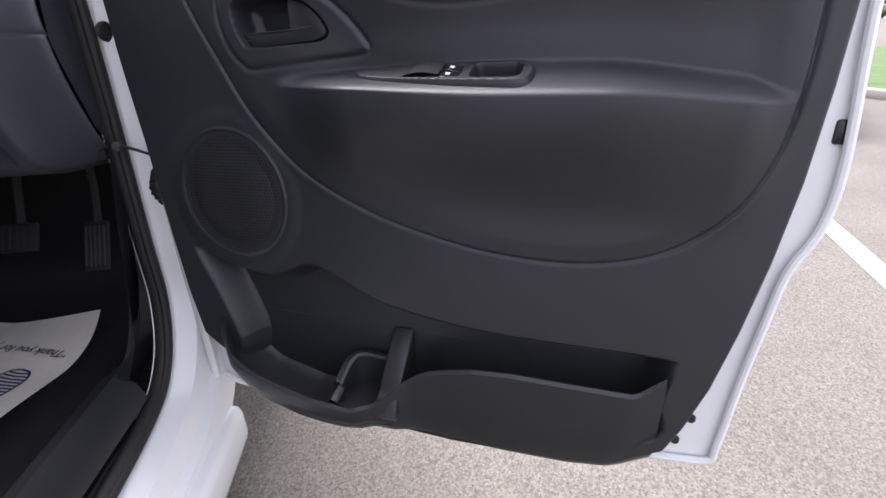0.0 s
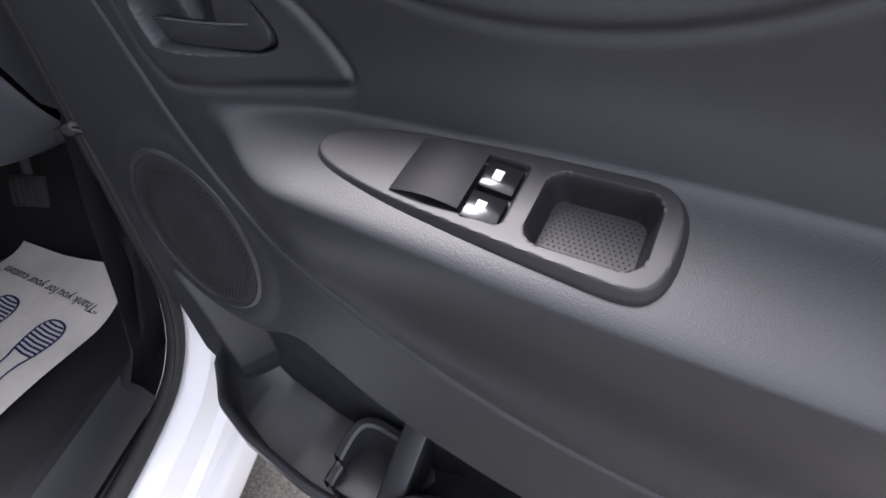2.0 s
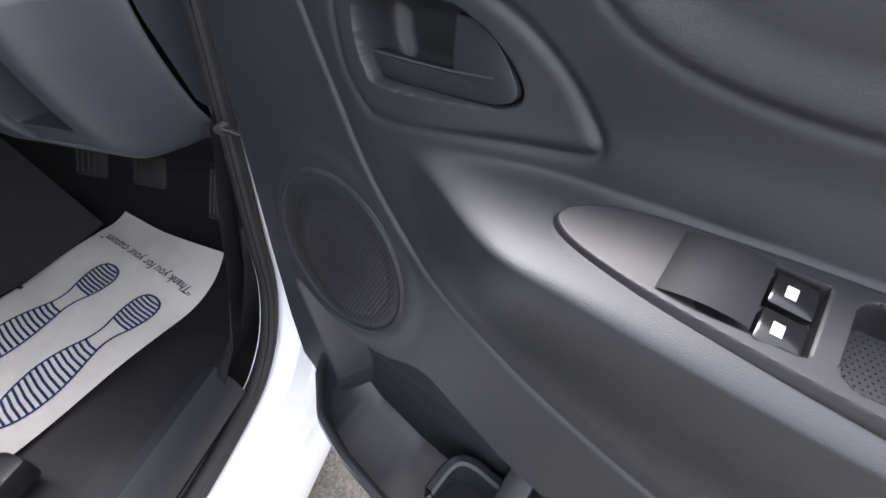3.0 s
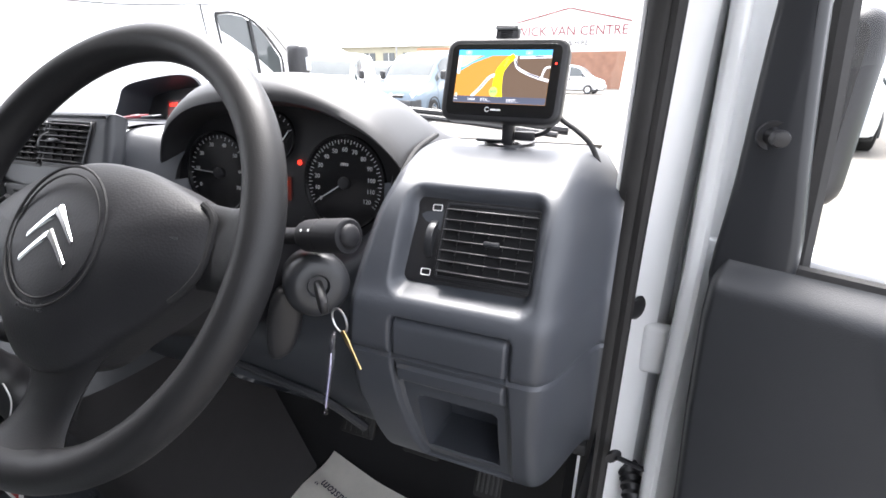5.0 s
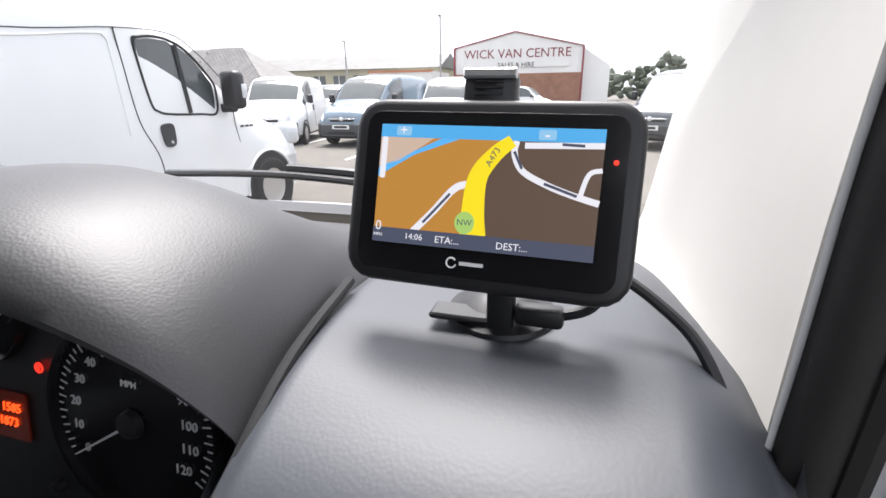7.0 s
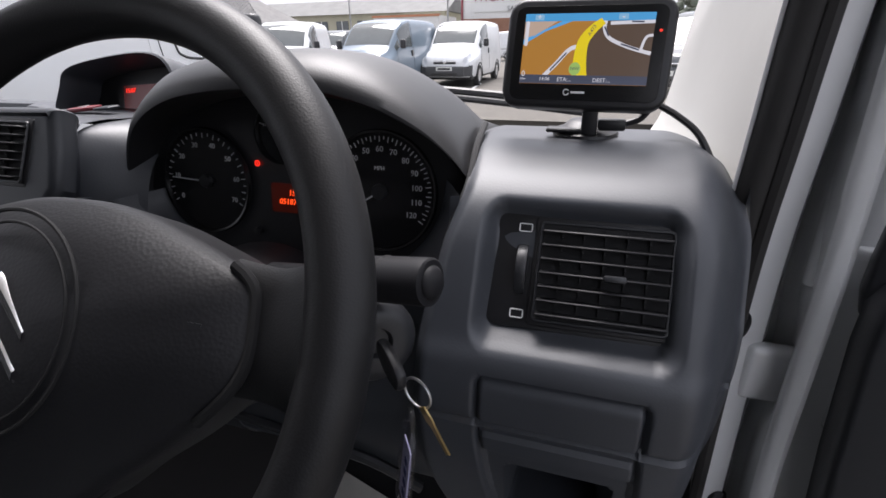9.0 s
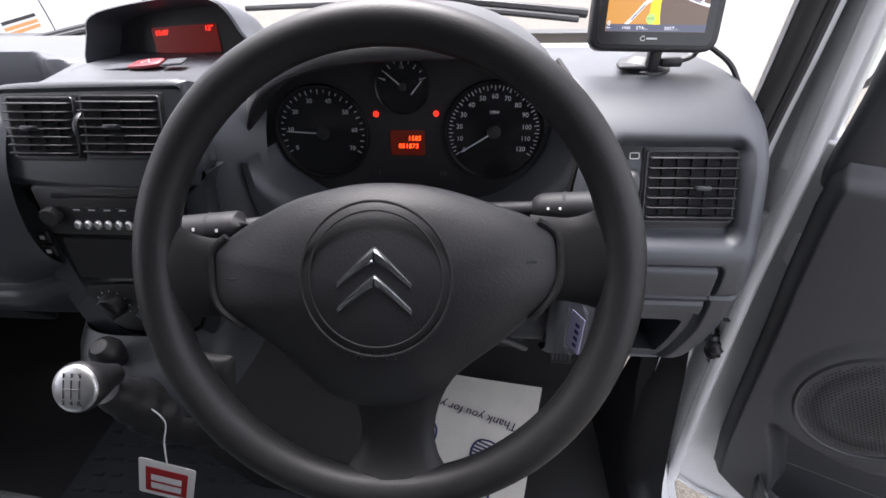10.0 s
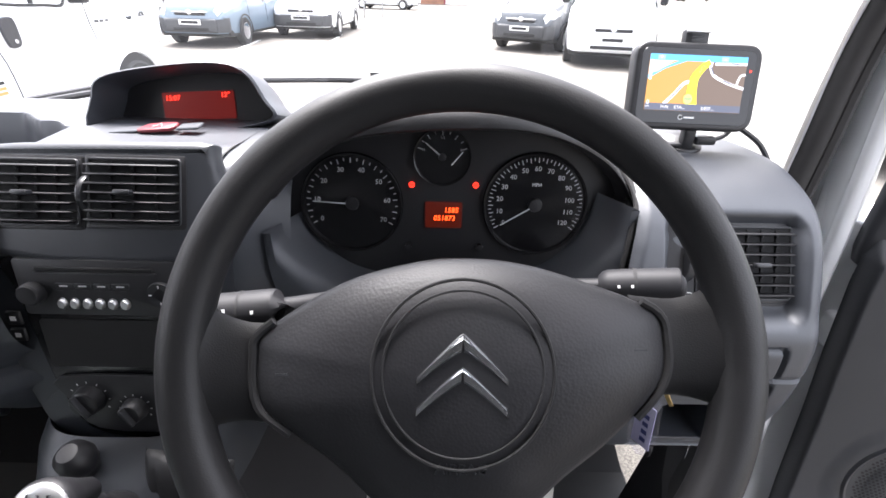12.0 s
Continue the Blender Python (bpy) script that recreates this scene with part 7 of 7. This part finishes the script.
        part("wheel_trim", lathe([(0, 0.112), (0.06, 0.12), (0.15, 0.112), (0.195, 0.124), (0.20, 0.11)], 24, wm), SILVER, wheel)
    part("windscreen", sheet([[(-4.0 + x, y + 0.012, np.interp(-y, -ky, kz) + 0.012 - 0.02 * (x / 0.8) ** 2) for x in np.linspace(-0.80, 0.80, 8)] for y in np.linspace(4.36, 3.55, 10)]), CAR_GLASS, v)
    part("bumper", rbox((1.5, 0.22, 0.34), (-4, 5.55, 0.47), 0.09, 3), BUMPER, v, "grey front bumper")
    part("headlamp", rbox((0.16, 0.36, 0.26), (-3.13, 5.33, 0.86), 0.07, 3, None), LAMP, v, "clear headlamp")
    part("headlamp", rbox((0.16, 0.36, 0.26), (-4.87, 5.33, 0.86), 0.07, 3, None), LAMP, v, "clear headlamp")
    v.matrix_basis = Matrix.Translation((-4.15, 1.74, 0)) @ Matrix.Scale(1.05, 4)


ORANGE_PAINT = material("orange_print", (0.75, 0.32, 0.10), 0.6, mottle=0.1)
tall_van()
van((-5.95, 11.7, 0), -2, BLUE_VAN, "blue-grey van with a round badge parked nose out", chrome_v=True)
van((-4.1, 14.4, 0), 0, WHITE_VAN, "white van with a grey bumper parked nose out")
van((-8.05, 11.2, 0), 20, WHITE_VAN, "white van parked behind the tall van")
van((1.95, 12.5, 0), -30, DARK_VAN, "charcoal van with a chrome grille bar parked nose out", chrome_v=True)
van((3.45, 9.9, 0), -14, WHITE_VAN, "plain white van parked nose out", split_bumper=False)
teal = van((4.32, 3.6, 0), -20, TEAL, "dark teal van with round white lamps parked across the yard", split_bumper=False)
for x in (-0.72, 0.72):
    for z in (0.66, 0.94):
        part("round_lamp", lathe([(0, 0.05), (0.05, 0.045), (0.068, 0.02), (0.075, 0.022), (0.08, 0.0)], 24, Matrix.Translation((4.32, 3.6, 0)) @ Matrix.Rotation(radians(-20), 4, "Z") @ Matrix.Translation((x, -0.02, z)) @ pose(0, 0, 0, 90, 0, 0)), LAMP, teal, "round white lamp")
van((-8.0, 20.5, 0), 6, WHITE_VAN, "white van in the far row")
van((-12.5, 21.0, 0), 4, DARK_VAN, "dark van in the far row")
van((-1.8, 36.0, 0), 80, WHITE_VAN, "white van far across the yard", split_bumper=False)

# painted bay lines
def bay_line(x0, y0, x1, y1, w=0.10):
    d = Vector((x1 - x0, y1 - y0, 0))
    s = Vector((-d.y, d.x, 0)).normalized() * w / 2
    bm = bmesh.new()
    bm.faces.new([bm.verts.new(Vector((x, y, 0.004)) + k * s) for x, y, k in ((x0, y0, 1), (x1, y1, 1), (x1, y1, -1), (x0, y0, -1))])
    whole("road_line", bm, LINE, "white painted parking bay line on the asphalt", "road marking", "bay lines", "structure", smooth=False)


for x0, y0, x1, y1 in ((3.35, 1.75, 2.75, 0.45), (4.6, 5.6, 3.0, 2.3), (-4.6, 9.3, -5.1, 13.6), (-2.9, 11.5, -3.3, 16.0), (-7.2, 10.2, -7.9, 14.4)):
    bay_line(x0, y0, x1, y1)
# grass verge and kerb at the yard's edge
whole("kerb", rbox((0.14, 18, 0.14), (7.3, 6, 0.05), 0.02, 2), material("kerb_stone", (0.33, 0.31, 0.29), 0.85, grain=("noise", 60), bump=0.5, mottle=0.15), "pale concrete kerb beside the yard", "kerb", kind="structure")
GRASS = material("grass", (0.07, 0.12, 0.035), 0.95, grain=("noise", 45), bump=1.0, mottle=0.35, mottle_scale=3)
whole("ground_verge", rbox((9, 18, 0.12), (11.9, 6, 0.05), 0.02, 1), GRASS, "short green grass verge behind the kerb", "grass", kind="structure")

# ---- buildings ----
CLAD = material("pale_cladding", (0.72, 0.72, 0.70), 0.5, grain=("noise", 6), bump=0.05, mottle=0.05, mottle_scale=0.4)
RENDER_WALL = material("cream_render", (0.42, 0.40, 0.30), 0.85, grain=("noise", 20), bump=0.2, mottle=0.12, mottle_scale=0.6)
SLATE = material("grey_slates", (0.16, 0.16, 0.155), 0.75, grain=("noise", 12), bump=0.3, mottle=0.2, mottle_scale=1.0)
# Tiles lightened and greyed, so haze and glare sit in the colour.
TILE = material("hazed_roof_tile", (0.17, 0.165, 0.16), 0.8, grain=("noise", 20), bump=0.3, mottle=0.25, mottle_scale=2)
BRICK = material("red_brick", (0.28, 0.14, 0.09), 0.85, grain=("noise", 30), bump=0.3, mottle=0.2, mottle_scale=1.5)
RED_TRIM = material("maroon_trim", (0.22, 0.04, 0.05), 0.6, mottle=0.1)
shed = thing("sales_shed", (-6, 50, 0), "pale clad sales building with maroon edges and a painted sign", "building")
gable = [(-12.9, 0), (0.1, 0), (0.1, 5.85), (-6.6, 7.35), (-12.9, 5.95)]
part("gable_wall", prism(gable, 14.0, 0, 1, frame3(Vector((0, 64, 0)), Vector((1, 0, 0)), Vector((0, 0, 1)), Vector((0, -1, 0)))), CLAD, shed, smooth=False)
for a, b in (((-12.9, 5.95), (-6.6, 7.35)), ((-6.6, 7.35), (0.1, 5.85))):
    part("roof_edge", tube([(a[0], 49.9, a[1]), (b[0], 49.9, b[1])], 0.07, 6), RED_TRIM, shed)
for x, h in ((-12.9, 5.95), (0.1, 5.85)):
    part("corner_trim", rbox((0.18, 0.3, h), (x, 49.95, h / 2), 0.03, 1), RED_TRIM, shed)
sign = part("sign", rbox((10.6, 0.06, 1.9), (-6.4, 49.93, 4.95), 0.01, 1), CLAD, shed, "painted sign on the gable")
sign_m = frame3(Vector((-4.05, 49.88, 5.28)), Vector((1, 0, 0)), Vector((0, 0, 1)), Vector((0, -1, 0)))
part("sign_words", lettering("WICK VAN CENTRE", 0.86, sign_m @ Matrix.Translation((-2.4, 0, 0)), depth=0.01), RED_TRIM, sign, smooth=False)
part("sign_words", lettering("SALES & HIRE", 0.46, sign_m @ Matrix.Translation((-2.4, -1.05, 0)), depth=0.01), BUMPER, sign, smooth=False)
for k in range(26):
    part("cladding_rib", rbox((0.05, 0.03, 2.35), (-12.6 + k * 0.49, 49.985, 4.62), 0, 1), CLAD, shed)
part("brick_base", rbox((12.9, 0.20, 3.42), (-6.4, 49.96, 1.71), 0, 1), BRICK, shed, "red brick lower wall")
shed_window = part("window", rbox((1.5, 0.1, 1.15), (-10.9, 49.86, 2.3), 0.02, 1), CAR_GLASS, shed)
for dx, dz, w, h in ((-0.8, 0, 0.12, 1.3), (0.8, 0, 0.12, 1.3), (0, -0.6, 1.6, 0.12), (0, 0.6, 1.6, 0.12), (0, 0, 1.6, 0.08)):
    part("window_frame", rbox((w, 0.16, h), (-10.9 + dx, 49.84, 2.3 + dz), 0, 1), CLAD, shed_window, "white window frame")
part("lean_to", prism([(0.1, 0), (2.7, 0), (2.7, 4.0), (0.1, 5.7)], 13.0, 0, 1, frame3(Vector((0, 63.5, 0)), Vector((1, 0, 0)), Vector((0, 0, 1)), Vector((0, -1, 0)))), CLAD, shed, "pale clad side bay with a sloping roof", smooth=False)
terrace = thing("long_low_building", (-26, 52, 0), "long low cream building with a grey slate roof", "building")
part("wall", rbox((24, 8, 4.4), (-27, 55, 2.2), 0, 1), RENDER_WALL, terrace)
part("roof", prism([(-0.4, 4.3), (8.4, 4.3), (4, 6.0)], 24.6, 0, 1, frame3(Vector((-39.3, 51, 0)), Vector((0, 1, 0)), Vector((0, 0, 1)), Vector((1, 0, 0)))), SLATE, terrace, smooth=False)
for k in range(9):
    w = part("window", rbox((1.5, 0.12, 1.1), (-37.5 + k * 2.6, 50.97, 3.1), 0.02, 1), CAR_GLASS, terrace)
    part("window_frame", rbox((0.08, 0.16, 1.1), (-37.5 + k * 2.6, 50.95, 3.1), 0, 1), CLAD, w)
    part("sill", rbox((1.7, 0.2, 0.1), (-37.5 + k * 2.6, 50.95, 2.5), 0, 1), CLAD, w)
garage = thing("low_garage", (-15, 44, 0), "low white garage with a dark open door and orange edge", "garage")
part("wall", rbox((6.5, 6, 3.6), (-16.8, 47, 1.8), 0, 1), CLAD, garage)
# Flat dark panel paints the shade inside the open doorway.
part("door", rbox((2.8, 0.1, 2.0), (-15.6, 43.98, 1.4), 0, 1), BUMPER, garage)
part("roof_edge", rbox((6.7, 0.1, 0.18), (-16.8, 43.97, 3.6), 0, 1, None), material("orange_edge", (0.5, 0.2, 0.1), 0.6, mottle=0.1), garage)
house = thing("tiled_roof_house", (-19, 24, 0), "house with a steep grey tiled roof", "house")
part("wall", rbox((9.8, 6.4, 1.8), (-23.7, 29.2, 0.9), 0, 1), RENDER_WALL, house)
ridge_y, eave_y, ridge_z, eave_z = 29.2, 25.6, 4.62, 1.75
hip = bmesh.new()
e0, e1, e2, e3 = (hip.verts.new(p) for p in ((-29.0, eave_y, eave_z), (-18.4, eave_y, eave_z), (-18.4, 32.8, eave_z), (-29.0, 32.8, eave_z)))
r0, r1 = hip.verts.new((-27.0, ridge_y, ridge_z)), hip.verts.new((-22.7, ridge_y, ridge_z))
for q in ((e0, e1, r1, r0), (e1, e2, r1), (e2, e3, r0, r1), (e3, e0, r0), (e3, e2, e1, e0)):
    hip.faces.new(q)
part("roof", hip, TILE, house, "hipped roof of grey tiles", smooth=False)
up = Vector((0, ridge_y - eave_y, ridge_z - eave_z))
tm = frame3(Vector((0, eave_y, eave_z)), Vector((1, 0, 0)), up.normalized(), Vector((1, 0, 0)).cross(up.normalized()))
for i in range(19):
    course = bmesh.new()
    k = (i + 0.5) / 19
    x0, x1 = -25.5, -18.4 - (22.7 - 18.4) * k
    for j in range(int((x1 - x0) / 0.31)):
        rbox((0.27, 0.25, 0.05), (x1 - 0.16 - j * 0.31, up.length * k, 0.03), 0, 1, tm @ pose(0, 0, 0, 0, 0, 0), course)
    part("tile_course", course, TILE, house, smooth=False)["kind"] = "stuff"
METAL = material("galvanised_steel", (0.35, 0.35, 0.35), 0.5, 0.6, mottle=0.15)
for x, y, h in ((-20.4, 40, 6.0), (-11.5, 40, 7.6)):
    pole = thing("lamp_pole", (x, y, 0), "slim dark steel pole", "pole", "yard poles")
    part("pole_shaft", tube([(x, y, 0), (x, y, h)], 0.07, 8), METAL, pole)
    part("pole_head", rbox((0.2, 0.45, 0.12), (x, y - 0.2, h), 0.03, 2), METAL, pole)
fence = thing("yard_fence", (-6, 25, 0), "low grey steel rail fence", "fence")
for k in range(6):
    part("fence_post", rbox((0.06, 0.06, 1.1), (-7.5 + k * 0.9, 25, 0.55), 0.01, 1), METAL, fence)
for z in (0.35, 0.65, 0.95):
    part("fence_rail", tube([(-7.6, 25, z), (-2.9, 25, z)], 0.025, 6), METAL, fence)
# far trees: a broken line of small leaf clumps
# Distance haze is put into the leaf colour, paler and greyer.
LEAF = material("hazed_far_foliage", (0.10, 0.115, 0.085), 0.9, grain=("noise", 3), bump=0.5, mottle=0.4, mottle_scale=0.3)
rng = random.Random(4)
wood = bmesh.new()
for k in range(1500):
    x = rng.uniform(-120, 160)
    y = rng.uniform(110, 130)
    z = rng.uniform(0.3, 1.0) ** 1.5 * (5.0 + 2.5 * math.sin(x * 0.11) + 1.5 * math.sin(x * 0.37 + 1))
    r = rng.uniform(0.5, 1.3)
    own = bmesh.new()
    bmesh.ops.create_icosphere(own, subdivisions=1, radius=r)
    for v in own.verts:
        v.co *= rng.uniform(0.55, 1.3)
    bmesh.ops.translate(own, vec=(x, y, z), verts=own.verts)
    me = bpy.data.meshes.new("clump")
    own.to_mesh(me)
    own.free()
    wood.from_mesh(me)
    bpy.data.meshes.remove(me)
whole("far_trees", wood, LEAF, "uneven line of trees on the horizon, paled for haze", "trees", kind="stuff", smooth=False)
